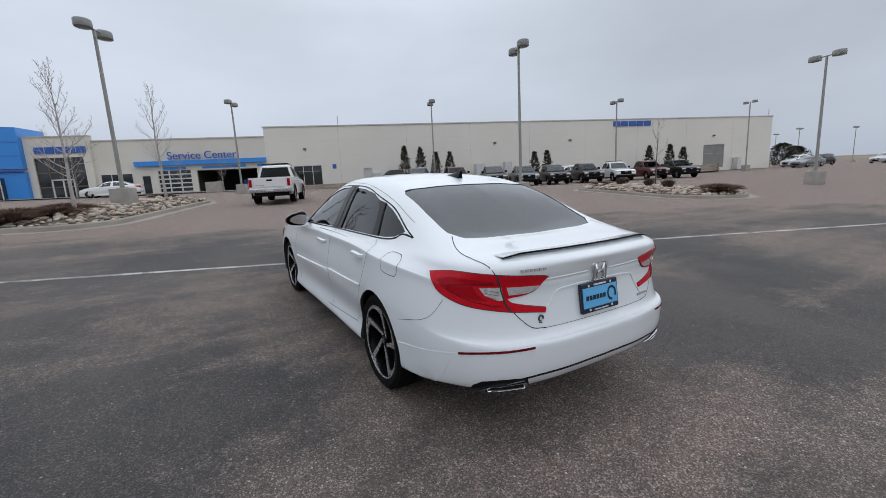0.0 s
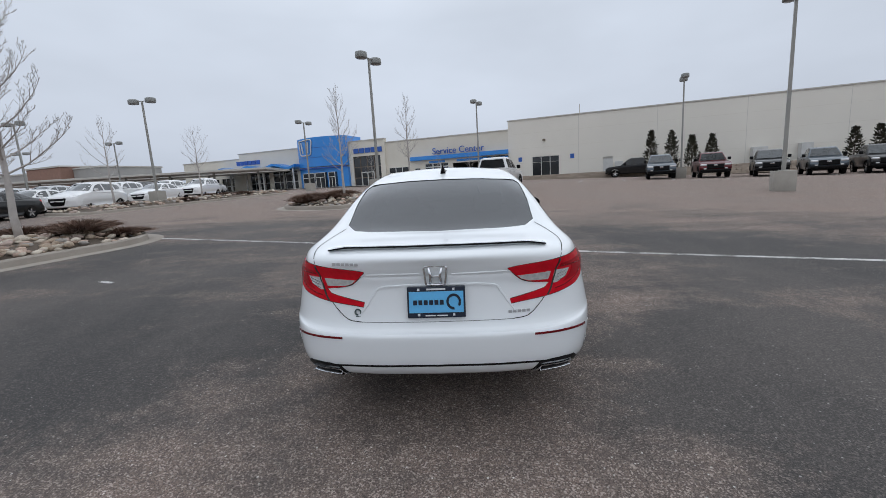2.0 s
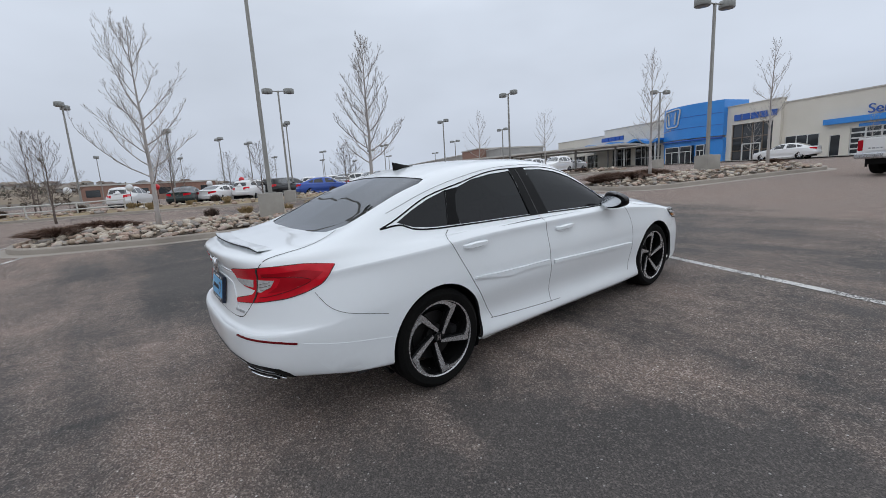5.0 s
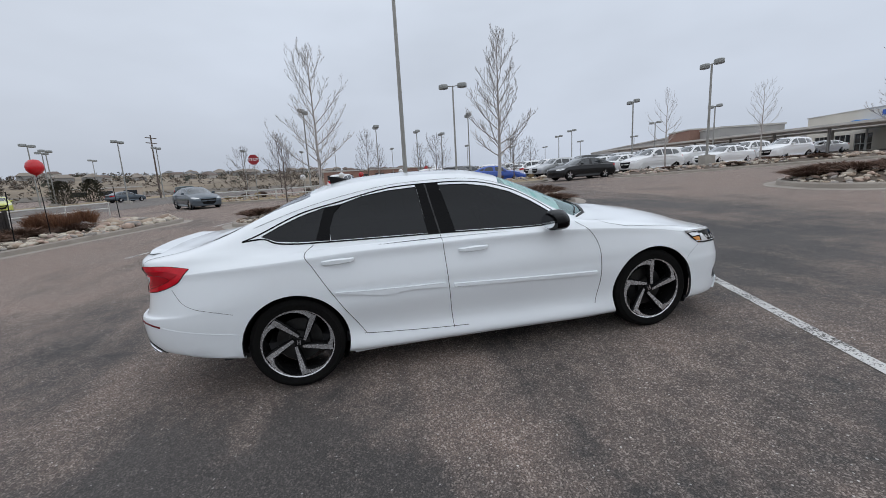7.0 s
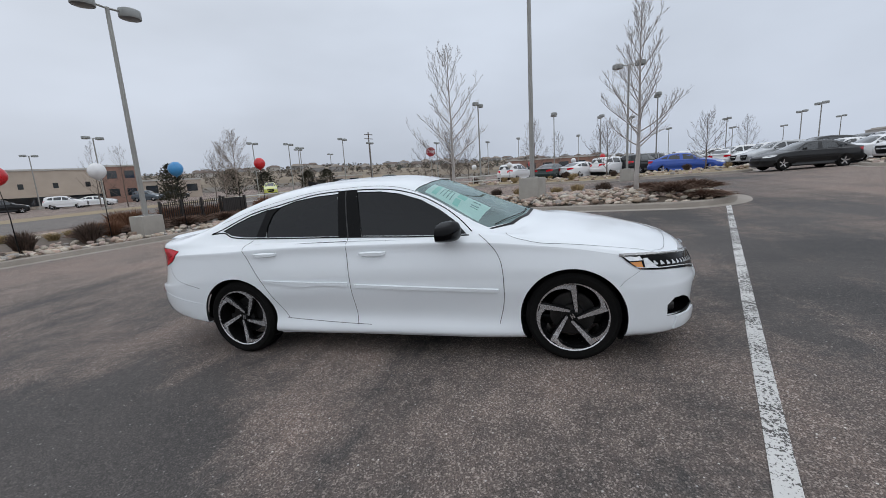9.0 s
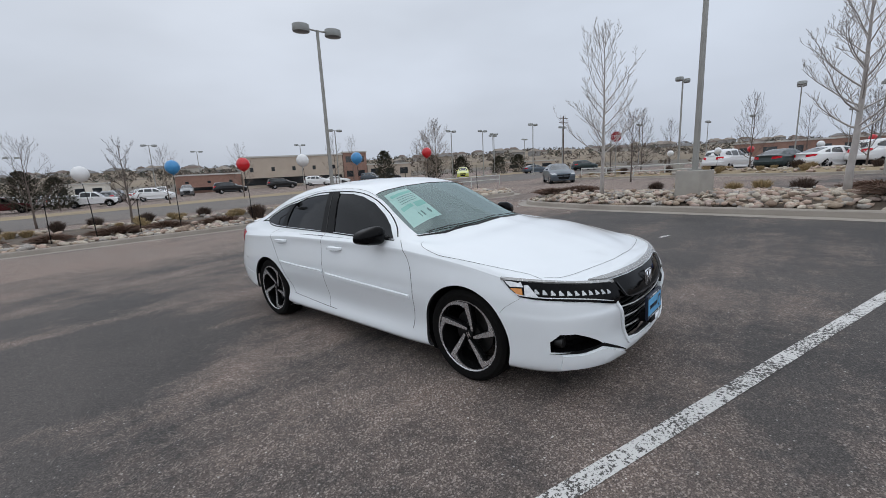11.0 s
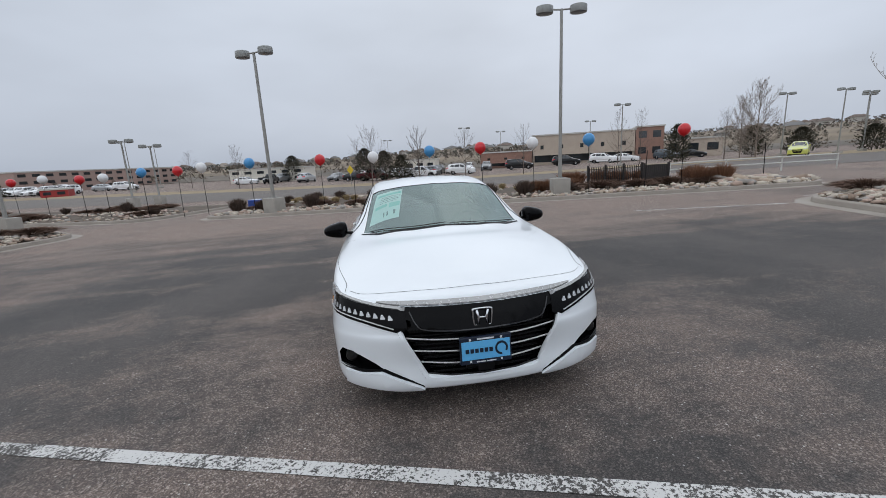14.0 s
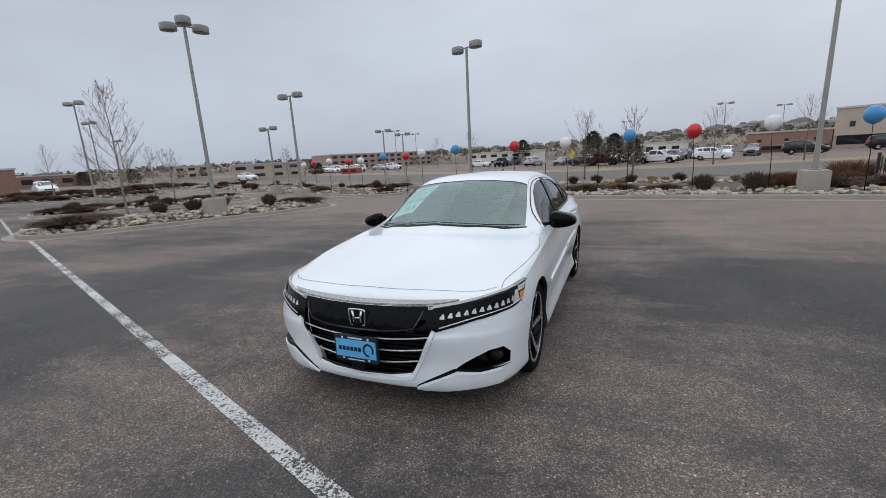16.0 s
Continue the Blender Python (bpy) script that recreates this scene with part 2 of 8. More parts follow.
    col = mix_node(n, l, w, dark, pale)
    col = mix_node(n, l, ramp_node(n, l, cells[1][1].outputs[2], 0.04, 0.34, 0.26, 0.0), col, tuple(v * 0.5 for v in seal))
    bits = math2("MULTIPLY", ramp_node(n, l, cells[0][1].outputs[0], 0.70, 0.95, 0.0, 0.95), ramp_node(n, l, w, 0.0, 1.0, 0.16, 1.0))
    col = mix_node(n, l, bits, col, (0.49, 0.42, 0.375))
    col = mix_node(n, l, math2("MULTIPLY", math2("MULTIPLY", ramp_node(n, l, cells[1][1].outputs[1], 0.976, 0.996, 0.0, 1.0), ramp_node(n, l, cells[1][0].outputs["Distance"], 0.30, 0.42, 1.0, 0.0)), ramp_node(n, l, w, 0.0, 0.7, 0.35, 0.95)), col, (0.72, 0.69, 0.66))
    l.new(col, b.inputs["Base Color"])
    l.new(ramp_node(n, l, w, 0.0, 1.0, 0.66, 0.95), b.inputs["Roughness"])
    b.inputs["Specular IOR Level"].default_value = 0.15
    bp = n.new("ShaderNodeBump")
    bp.inputs["Distance"].default_value = 0.004
    l.new(ramp_node(n, l, w, 0.0, 1.0, 0.15, 0.8), bp.inputs["Strength"])
    l.new(math2("ADD", cells[0][0].outputs["Distance"], grain), bp.inputs["Height"])
    l.new(bp.outputs[0], b.inputs["Normal"])
    return m


ASPHALT = asphalt("asphalt", (0.070, 0.066, 0.065), (0.128, 0.114, 0.107), (0.342, 0.270, 0.233), (0.376, 0.282, 0.238), 0.50)
ROAD = asphalt("road_asphalt", (0.195, 0.175, 0.160), (0.225, 0.198, 0.178), (0.265, 0.232, 0.205), (0.27, 0.226, 0.198))
CONCRETE = surf("concrete", (0.40, 0.375, 0.335), (0.30, 0.28, 0.25), 2.0, 0.85, bump=0.3, dist=0.004, where="Position")
KERB = surf("kerb_concrete", (0.39, 0.35, 0.305), (0.29, 0.255, 0.22), 1.2, 0.9, bump=0.35, dist=0.005, fine=60, where="Position")


def worn_paint(name):
    m, n, l, b = nodes_of(name)
    fine = noise_node(n, l, 55, 4.0, "Position", rough=0.7)
    mid = noise_node(n, l, 2.6, 3.0, "Position")
    s = n.new("ShaderNodeMath")
    s.operation = "ADD"
    l.new(fine, s.inputs[0])
    l.new(ramp_node(n, l, mid, 0.3, 0.7, -0.10, 0.10), s.inputs[1])
    col = mix_node(n, l, ramp_node(n, l, s.outputs[0], 0.45, 0.51), (0.07, 0.065, 0.06), (0.60, 0.59, 0.57))
    l.new(col, b.inputs["Base Color"])
    b.inputs["Roughness"].default_value = 0.85
    bump_node(n, l, b, fine, 0.4, 0.003)
    return m


LINE_PAINT = worn_paint("worn_line_paint")
GALV = surf("galvanised_pole", (0.36, 0.355, 0.33), (0.27, 0.265, 0.25), 1.2, 0.55, 0.35, fine=90)
LAMP_GREY = surf("lamp_housing_grey", (0.33, 0.34, 0.33), (0.26, 0.27, 0.26), 2.0, 0.5, 0.1)
LENS_GREY = surf("lamp_lens", (0.20, 0.21, 0.22), (0.15, 0.16, 0.17), 5, 0.2)
BLACK_TRIM = surf("black_trim", (0.005, 0.005, 0.006), (0.008, 0.008, 0.008), 6, 0.4, spec=.12)
def stone_surface(name, island):
    """River stones: cream, tan, pink and grey ones side by side, each with its own grain."""
    m, n, l, b = nodes_of(name)
    src = n.new("ShaderNodeNewGeometry").outputs["Random Per Island"] if island else n.new("ShaderNodeObjectInfo").outputs["Random"]
    rp = n.new("ShaderNodeValToRGB")
    rp.color_ramp.interpolation = "CONSTANT"
    cols = ((0.0, (0.52, 0.45, 0.37)), (0.22, (0.42, 0.33, 0.25)), (0.40, (0.50, 0.37, 0.30)), (0.55, (0.36, 0.33, 0.30)), (0.68, (0.60, 0.53, 0.44)), (0.82, (0.30, 0.22, 0.165)), (0.91, (0.46, 0.36, 0.31)))
    rp.color_ramp.elements[0].color = (*cols[0][1], 1)
    rp.color_ramp.elements[1].position, rp.color_ramp.elements[1].color = cols[-1][0], (*cols[-1][1], 1)
    for p_, c_ in cols[1:-1]:
        rp.color_ramp.elements.new(p_).color = (*c_, 1)
    l.new(src, rp.inputs[0])
    big, fine = noise_node(n, l, 5.0, 4.0), noise_node(n, l, 60.0, 3.0)
    col = mix_node(n, l, 1.0, rp.outputs[0], ramp_gray(n, l, ramp_node(n, l, big, 0.3, 0.7), 0.70, 1.18), "MULTIPLY")
    col = mix_node(n, l, 1.0, col, ramp_gray(n, l, ramp_node(n, l, fine, 0.3, 0.7), 0.85, 1.10), "MULTIPLY")
    l.new(col, b.inputs["Base Color"])
    b.inputs["Roughness"].default_value = 0.85
    bump_node(n, l, b, fine, 0.3, 0.01)
    return m


STONE = stone_surface("river_stone", True)
STONE_P = stone_surface("river_stone_single", False)
SOIL = surf("dry_soil", (0.135, 0.105, 0.080), (0.085, 0.066, 0.050), 1.5, 0.95, bump=0.5, dist=0.02, fine=30, where="Position")
DRY_GRASS = surf("dry_grass_ground", (0.36, 0.285, 0.175), (0.24, 0.185, 0.12), 0.35, 0.95, bump=0.5, dist=0.03, fine=18, where="Position")
FIELD = surf("scrub_field", (0.17, 0.142, 0.110), (0.105, 0.092, 0.075), 0.03, 0.95, bump=0.4, dist=0.05, fine=0.7, where="Position")

# ---- ground: one asphalt sheet to the horizon, with roads, verges and beds laid on it ----
def steps(*spans):
    out = []
    for a, b, s in spans:
        out += list(np.arange(a, b, s))
    return out + [spans[-1][1]]


bm = bmesh.new()
us = steps((-420, -100, 40), (-100, -24, 4), (-24, 28, 1.0), (28, 100, 4), (100, 420, 40))
vs_ = steps((-420, -90, 30), (-90, -20, 3), (-20, 26, 1.0), (26, 60, 3), (60, 420, 40))
grid_faces(bm, [[bm.verts.new((*xy(u, v), grade(u, v))) for u in us] for v in vs_])
tagged(link_mesh("ground", bm, ASPHALT, True), "patchy dark grey-brown asphalt of the car park", "ground", kind="structure")


def sheet(name, corners, material, label, category, lift=0.02, step=3.0):
    """A four-cornered sheet in the lot's grid that follows the ground."""
    b = bmesh.new()
    c = [np.array(p, float) for p in corners]
    n = max(2, int(max(np.linalg.norm(c[1] - c[0]), np.linalg.norm(c[2] - c[3])) / step))
    m = max(2, int(max(np.linalg.norm(c[3] - c[0]), np.linalg.norm(c[2] - c[1])) / step))
    rows = []
    for j in range(m + 1):
        row = []
        for i in range(n + 1):
            s, t = i / n, j / m
            p = (c[0] * (1 - s) + c[1] * s) * (1 - t) + (c[3] * (1 - s) + c[2] * s) * t
            row.append(b.verts.new((*xy(*p), grade(*p) + lift)))
        rows.append(row)
    grid_faces(b, rows)
    bmesh.ops.recalc_face_normals(b, faces=b.faces)
    if sum(f.normal.z for f in b.faces) < 0:
        bmesh.ops.reverse_faces(b, faces=b.faces)
    return tagged(link_mesh(name, b, material, True), label, category, kind="structure")


sheet("road", [(-120, -72), (-10, -43), (-10, -27), (-120, -47)], ROAD, "grey asphalt street past the car park", "road")
sheet("road", [(-10, -43), (160, -43), (160, -27), (-10, -27)], ROAD, "grey asphalt street past the car park", "road")
sheet("verge", [(-120, -84), (-10, -50), (-10, -43), (-120, -72)], DRY_GRASS, "strip of dry straw-coloured grass beside the street", "verge", 0.03)
sheet("verge", [(-10, -50), (160, -50), (160, -43), (-10, -43)], DRY_GRASS, "strip of dry straw-coloured grass beside the street", "verge", 0.03)
sheet("field", [(-420, -420), (420, -420), (300, -92), (-300, -92)], FIELD, "dry brown hillside fields beyond the town", "field", 0.10, 20)
sheet("field", [(-300, -200), (-90, -92), (-90, -36), (-300, -60)], FIELD, "dry brown fields beyond the lots", "field", 0.06, 12)

# parking lines
for a, b, v, wide in ((-9.0, 16.4, 2.73, .104), (-12.0, -9.3, -9.4, .10), (-8.5, -4.2, -7.9, .10), (-5.45, -5.15, -.55, .07), (16.8, 40, 3.0, .11)):
    bm = bmesh.new()
    grid_faces(bm, [[bm.verts.new((*xy(u, v + o), grade(u, v + o) + .004)) for o in (-wide / 2, wide / 2)] for u in steps((a, b, 0.5))])
    tagged(link_mesh("parking_line", bm, LINE_PAINT), "worn white parking line painted on the asphalt", "road marking", kind="structure")
for a, b, u0 in [(26.5, 32.0, -6.0 + 3.0 * k) for k in range(14)]:
    bm = bmesh.new()
    grid_faces(bm, [[bm.verts.new((*xy(u0 + o, v), grade(u0 + o, v) + .004)) for o in (-.05, .05)] for v in steps((a, b, 0.5))])
    tagged(link_mesh("parking_line", bm, LINE_PAINT), "faded white bay line painted on the asphalt", "road marking", kind="structure")


def rounded(u0, u1, v0, v1, r, n=7):
    """The outline of a bed with rounded corners, counter-clockwise."""
    out = []
    for cu, cv, a0 in ((u1 - r, v0 + r, -90), (u1 - r, v1 - r, 0), (u0 + r, v1 - r, 90), (u0 + r, v0 + r, 180)):
        out += [(cu + r * math.cos(radians(a0 + 90 * k / n)), cv + r * math.sin(radians(a0 + 90 * k / n))) for k in range(n + 1)]
    dense = []
    for i, p in enumerate(out):
        q = out[(i + 1) % len(out)]
        k = max(1, int(math.dist(p, q) / 1.0))
        dense += [(p[0] + (q[0] - p[0]) * j / k, p[1] + (q[1] - p[1]) * j / k) for j in range(k)]
    return dense


def inset_loop(loop, d):
    out = []
    n = len(loop)
    for i in range(n):
        (ax, ay), (bx, by) = loop[i - 1], loop[(i + 1) % n]
        k = math.hypot(bx - ax, by - ay) or 1
        out.append((loop[i][0] - (by - ay) / k * d, loop[i][1] + (bx - ax) / k * d))
    return out


def kerbed_bed(loop, high, mound, material, label, run=1.2):
    """A kerb round a bed, and the bed's soil, mounded to the middle. Returns the height of the soil at (u, v)."""
    b = bmesh.new()
    prof = [(0, -.05), (.015, high - .03), (.04, high), (.14, high), (.15, high - .03), (.15, -.02)]
    rings = []
    for d, z in prof:
        lp = inset_loop(loop, d)
        rings.append([b.verts.new((*xy(u, v), grade(u, v) + z)) for u, v in lp])
    for a, c in zip(rings, rings[1:]):
        for i in range(len(a)):
            j = (i + 1) % len(a)
            b.faces.new((a[i], a[j], c[j], c[i]))
    # gutter pan
    lp0, lp1 = inset_loop(loop, -.32), inset_loop(loop, .01)
    g0 = [b.verts.new((*xy(u, v), grade(u, v) + .006)) for u, v in lp0]
    g1 = [b.verts.new((*xy(u, v), grade(u, v) + .010)) for u, v in lp1]
    for i in range(len(g0)):
        j = (i + 1) % len(g0)
        b.faces.new((g0[i], g0[j], g1[j], g1[i]))
    tagged(link_mesh("kerb", b, KERB, 30), "weathered concrete kerb round a planted bed", "kerb", kind="structure")
    lp = inset_loop(loop, .14)
    arr = np.array(lp)

    def soil(u, v):
        d = min(1.0, float(np.hypot(arr[:, 0] - u, arr[:, 1] - v).min()) / run)
        return grade(u, v) + high - .03 + mound * d * d * (3 - 2 * d)
    b = bmesh.new()
    prev = None
    for k in range(8):
        d = .14 + k * run / 5
        cur = [b.verts.new((*xy(u, v), soil(u, v) if k else grade(u, v) + high - .03)) for u, v in shrink(loop, d)]
        if prev:
            for i in range(len(cur)):
                j = (i + 1) % len(cur)
                b.faces.new((prev[i], prev[j], cur[j], cur[i]))
        prev = cur
    b.faces.new(prev)
    tagged(link_mesh("planting_bed", b, material, True), label, "planting bed", kind="structure")
    return soil


def shrink(loop, d):
    """The loop drawn in towards its long axis by d, never past it."""
    us_, vs2 = [p[0] for p in loop], [p[1] for p in loop]
    cu, cv = (min(us_) + max(us_)) / 2, (min(vs2) + max(vs2)) / 2
    hu, hv = (max(us_) - min(us_)) / 2, (max(vs2) - min(vs2)) / 2
    ku, kv = max(1 - d / hu, .04), max(1 - d / hv, .04)
    return [(cu + (u - cu) * ku, cv + (v - cv) * kv) for u, v in loop]


ISLAND_A = rounded(-11.9, -8.5, -8.9, 2.95, 1.5)
ISLAND_B = rounded(-11.4, -7.4, 9.0, 20.5, 1.7)
ISLAND_C = rounded(13.3, 17.4, 10.0, 20.0, 1.8)
ISLAND_D = rounded(15.4, 19.2, -8.9, 3.0, 1.6)
STRIP_E = rounded(-12.0, 13.6, -20.8, -12.1, 1.2)
STRIP_F = rounded(17.0, 80.0, -20.8, -12.4, 1.2)
ISLAND_W = rounded(-30.3, -26.0, -24.0, 4.3, 1.2)
ISLAND_X = rounded(-27.0, -22.6, 8.4, 24.0, 1.4)
ISLAND_Y = rounded(26.5, 30.5, -9.5, 2.0, 1.4)
ISLAND_Z = rounded(44.0, 48.0, -9.5, 6.0, 1.4)
ISLAND_V = rounded(52.0, 57.0, -16.0, 5.0, 1.4)
soil_a = kerbed_bed(ISLAND_A, .15, .22, SOIL, "kerbed island bed of river stones and low junipers")
soil_b = kerbed_bed(ISLAND_B, .15, .20, SOIL, "kerbed island bed of river stones and low junipers")
soil_c = kerbed_bed(ISLAND_C, .15, .20, SOIL, "kerbed island bed of pale stones")
soil_d = kerbed_bed(ISLAND_D, .15, .22, SOIL, "kerbed island bed of pale stones and shrubs")
soil_e = kerbed_bed(STRIP_E, .15, .10, SOIL, "long planted strip along the edge of the car park", 2.0)
soil_f = kerbed_bed(STRIP_F, .15, .10, SOIL, "long planted strip along the edge of the car park", 2.0)
soil_w = kerbed_bed(ISLAND_W, .15, .15, DRY_GRASS, "kerbed bed of stones and dry grass across the lane")
soil_x = kerbed_bed(ISLAND_X, .15, .15, SOIL, "kerbed bed of stones at the end of a row of cars")
soil_y = kerbed_bed(ISLAND_Y, .15, .15, SOIL, "kerbed island bed of pale stones")
soil_z = kerbed_bed(ISLAND_Z, .15, .15, SOIL, "kerbed island bed of pale stones")
soil_v = kerbed_bed(ISLAND_V, .15, .15, SOIL, "kerbed island bed of pale stones and dark junipers")


# ---- stones ----
def stone_mesh(seed, parts=1):
    b = bmesh.new()
    bmesh.ops.create_icosphere(b, subdivisions=1, radius=1)
    r = random.Random(seed)
    for v in b.verts:
        v.co *= r.uniform(.74, 1.18)
        v.co.z *= .55
        v.co.y *= .78
    return b


STONES = []
for k in range(8):
    me = bpy.data.meshes.new("stone")
    b = stone_mesh(k)
    b.to_mesh(me)
    b.free()
    me.shade_smooth()
    me.materials.append(STONE_P)
    STONES.append(me)


def stone_bed(name, spots, label, single):
    """Stones at spots (u, v, z, size): the first `single` ones are objects of their own, the rest one mesh."""
    root = thing(name, Matrix.Identity(4), label, "stones", kind="structure")
    r = random.Random(len(spots))
    b = bmesh.new()
    for i, (u, v, z, s) in enumerate(spots):
        m = Matrix.Translation((*xy(u, v), z)) @ Euler((r.uniform(-.3, .3), r.uniform(-.3, .3), r.uniform(0, 6.3))).to_matrix().to_4x4() @ Matrix.Diagonal((s * r.uniform(.8, 1.3), s * r.uniform(.8, 1.15), s * r.uniform(.75, 1.1), 1))
        if i < single:
            ob = new("stone", STONES[i % 8])
            ob.parent = root
            ob.matrix_basis = m
        else:
            q = bmesh.new()
            q.from_mesh(STONES[i % 8])
            q.transform(m)
            vm = [b.verts.new(w.co) for w in q.verts]
            for f in q.faces:
                b.faces.new([vm[w.index] for w in f.verts]).smooth = True
            q.free()
    if len(b.verts):
        tagged(part("loose_stones", b, STONE, root, "many pale river stones"), kind="stuff")
    else:
        b.free()
    return root


def scatter(n, u0, u1, v0, v1, soil, loop, smin, smax, seed, keep=None, edge=.16):
    r = random.Random(seed)
    arr = np.array(inset_loop(loop, edge))
    nxt = np.roll(arr, -1, 0)
    out = []
    tries = 0
    while len(out) < n and tries < n * 30:
        tries += 1
        u, v = r.uniform(u0, u1), r.uniform(v0, v1)
        # inside the loop by crossing count
        c = ((arr[:, 1] > v) != (nxt[:, 1] > v)) & (u < (nxt[:, 0] - arr[:, 0]) * (v - arr[:, 1]) / (nxt[:, 1] - arr[:, 1] + 1e-12) + arr[:, 0])
        if c.sum() % 2 == 0 or (keep and not keep(u, v, r)):
            continue
        s = r.uniform(smin, smax) * (1.25 if r.random() < .12 else 1)
        out.append((u, v, soil(u, v) + s * r.uniform(.12, .42), s))
    return out


spots = scatter(300, -10.6, -8.6, -8.8, 2.9, soil_a, ISLAND_A, .07, .155, 1)
spots += scatter(1700, -11.8, -8.6, -8.8, 2.9, soil_a, ISLAND_A, .05, .12, 2)
stone_bed("stone_bed", spots, "bed of pale tan river stones inside the kerb", 300)
spots = scatter(240, -9.9, -7.5, 9.2, 20.3, soil_b, ISLAND_B, .07, .16, 3)
spots += scatter(800, -11.3, -7.5, 9.2, 20.3, soil_b, ISLAND_B, .055, .12, 4)
stone_bed("stone_bed", spots, "bed of pale tan river stones inside the kerb", 240)
spots = scatter(200, 13.4, 15.6, 10.2, 19.8, soil_c, ISLAND_C, .08, .18, 5) + scatter(700, 13.4, 17.3, 10.2, 19.8, soil_c, ISLAND_C, .06, .14, 6)
stone_bed("stone_bed", spots, "bed of pale limestone rocks inside the kerb", 200)
spots = scatter(160, 15.5, 17.2, -8.8, 2.9, soil_d, ISLAND_D, .08, .18, 7) + scatter(1300, 15.5, 19.1, -8.8, 2.9, soil_d, ISLAND_D, .06, .12, 8)
stone_bed("stone_bed", spots, "bed of pale river stones inside the kerb", 160)
spots = scatter(260, -11.8, 13.4, -13.4, -12.2, soil_e, STRIP_E, .08, .18, 9) + scatter(120, -11.8, -8.6, -15.6, -12.2, soil_e, STRIP_E, .12, .30, 12)
spots += scatter(700, -11.8, 13.4, -14.6, -12.2, soil_e, STRIP_E, .06, .14, 10, lambda u, v, r: r.random() < (v + 15) / 2.8) + scatter(160, -6, 13, -20.6, -17, soil_e, STRIP_E, .08, .2, 13)
stone_bed("stone_bed", spots, "band of pale broken stones behind the kerb", 260)
spots = scatter(900, 17.2, 60, -16.5, -12.6, soil_f, STRIP_F, .07, .17, 11)
stone_bed("stone_bed", spots, "band of pale broken stones behind the kerb", 0)
for k, (lp, so) in enumerate(((ISLAND_W, soil_w), (ISLAND_X, soil_x), (ISLAND_Y, soil_y), (ISLAND_Z, soil_z), (ISLAND_V, soil_v))):
    a_ = np.array(lp)
    spots = scatter(420 if k < 2 else 260, a_[:, 0].min(), a_[:, 0].max(), a_[:, 1].min(), a_[:, 1].max(), so, lp, .08, .20, 20 + k)
    stone_bed("stone_bed", spots, "bed of pale stones across the lane", 0)

# ---- the white sedan ----


def car_paint(name, c, flake=0.0):
    m, n, l, b = nodes_of(name)
    dirt = noise_node(n, l, 2.5, 5.0)
    col = mix_node(n, l, ramp_node(n, l, dirt, 0.35, 0.75, 0.0, 0.10), c, tuple(v * 0.8 for v in c))
    l.new(col, b.inputs["Base Color"])
    l.new(ramp_node(n, l, dirt, 0.3, 0.7, 0.28, 0.40), b.inputs["Roughness"])
    b.inputs["Coat Weight"].default_value, b.inputs["Coat Roughness"].default_value = 0.9, 0.03
    b.inputs["Metallic"].default_value = flake
    if max(c) < 0.2:
        b.inputs["Coat Weight"].default_value, b.inputs["Specular IOR Level"].default_value = 0.5, 0.2
    return m


def tinted(name, tint, rough=0.02, least=0.055, shine=(0.95, 0.97, 1.0)):
    """Tinted glass: a clear gloss over a dark see-through sheet."""
    m, n, l, b = nodes_of(name)
    n.remove(b)
    out = n["Material Output"]
    see = n.new("ShaderNodeBsdfTransparent")
    see.inputs["Color"].default_value = (*tint, 1)
    gl = n.new("ShaderNodeBsdfGlossy")
    gl.inputs["Roughness"].default_value = rough
    gl.inputs["Color"].default_value = (*shine, 1)
    fr = n.new("ShaderNodeLayerWeight")
    fr.inputs["Blend"].default_value = 0.5
    pw = n.new("ShaderNodeMath")
    pw.operation = "POWER"
    pw.inputs[1].default_value = 5.0
    l.new(fr.outputs["Facing"], pw.inputs[0])
    gloss = ramp_node(n, l, pw.outputs[0], 0.0, 1.0, least, 0.95)
    mx = n.new("ShaderNodeMixShader")
    l.new(gloss, mx.inputs[0])
    l.new(see.outputs[0], mx.inputs[1])
    l.new(gl.outputs[0], mx.inputs[2])
    l.new(mx.outputs[0], out.inputs[0])
    return m


WHITE_PAINT = car_paint("white_car_paint", (0.800, 0.834, 0.857))
GLASS_DARK = tinted("privacy_glass", (0.014, 0.017, 0.019), least=0.030)
GLASS_CLEAR = tinted("windscreen_glass", (0.56, 0.72, 0.69), least=0.21, shine=(0.80, 0.97, 0.95))
GLASS_REAR = tinted("rear_glass", (0.035, 0.039, 0.043), least=0.125)
GLOSS_BLACK = surf("gloss_black", (0.002, 0.002, 0.0025), (0.004, 0.004, 0.0045), 4, 0.07, rvar=0.03, spec=.10)
CHROME = surf("chrome", (0.75, 0.76, 0.78), (0.65, 0.66, 0.68), 6, 0.12, 1.0, rvar=0.04)
SATIN = surf("satin_bright_trim", (0.55, 0.56, 0.58), (0.48, 0.49, 0.51), 6, 0.28, 1.0, rvar=0.05)
NOSE_SILVER = surf("silver_nose_paint", (0.44, 0.44, 0.43), (0.38, 0.38, 0.375), 6, 0.25, .55, rvar=.05, coat=.4)
BAR_BRIGHT = surf("bright_grille_bar", (0.68, 0.68, 0.68), (0.60, 0.60, 0.60), 6, 0.25, .45, rvar=.05)
BLADE = surf("silver_lamp_blade", (0.62, 0.63, 0.64), (0.45, 0.46, 0.47), 20, 0.25, .5, rvar=.05)
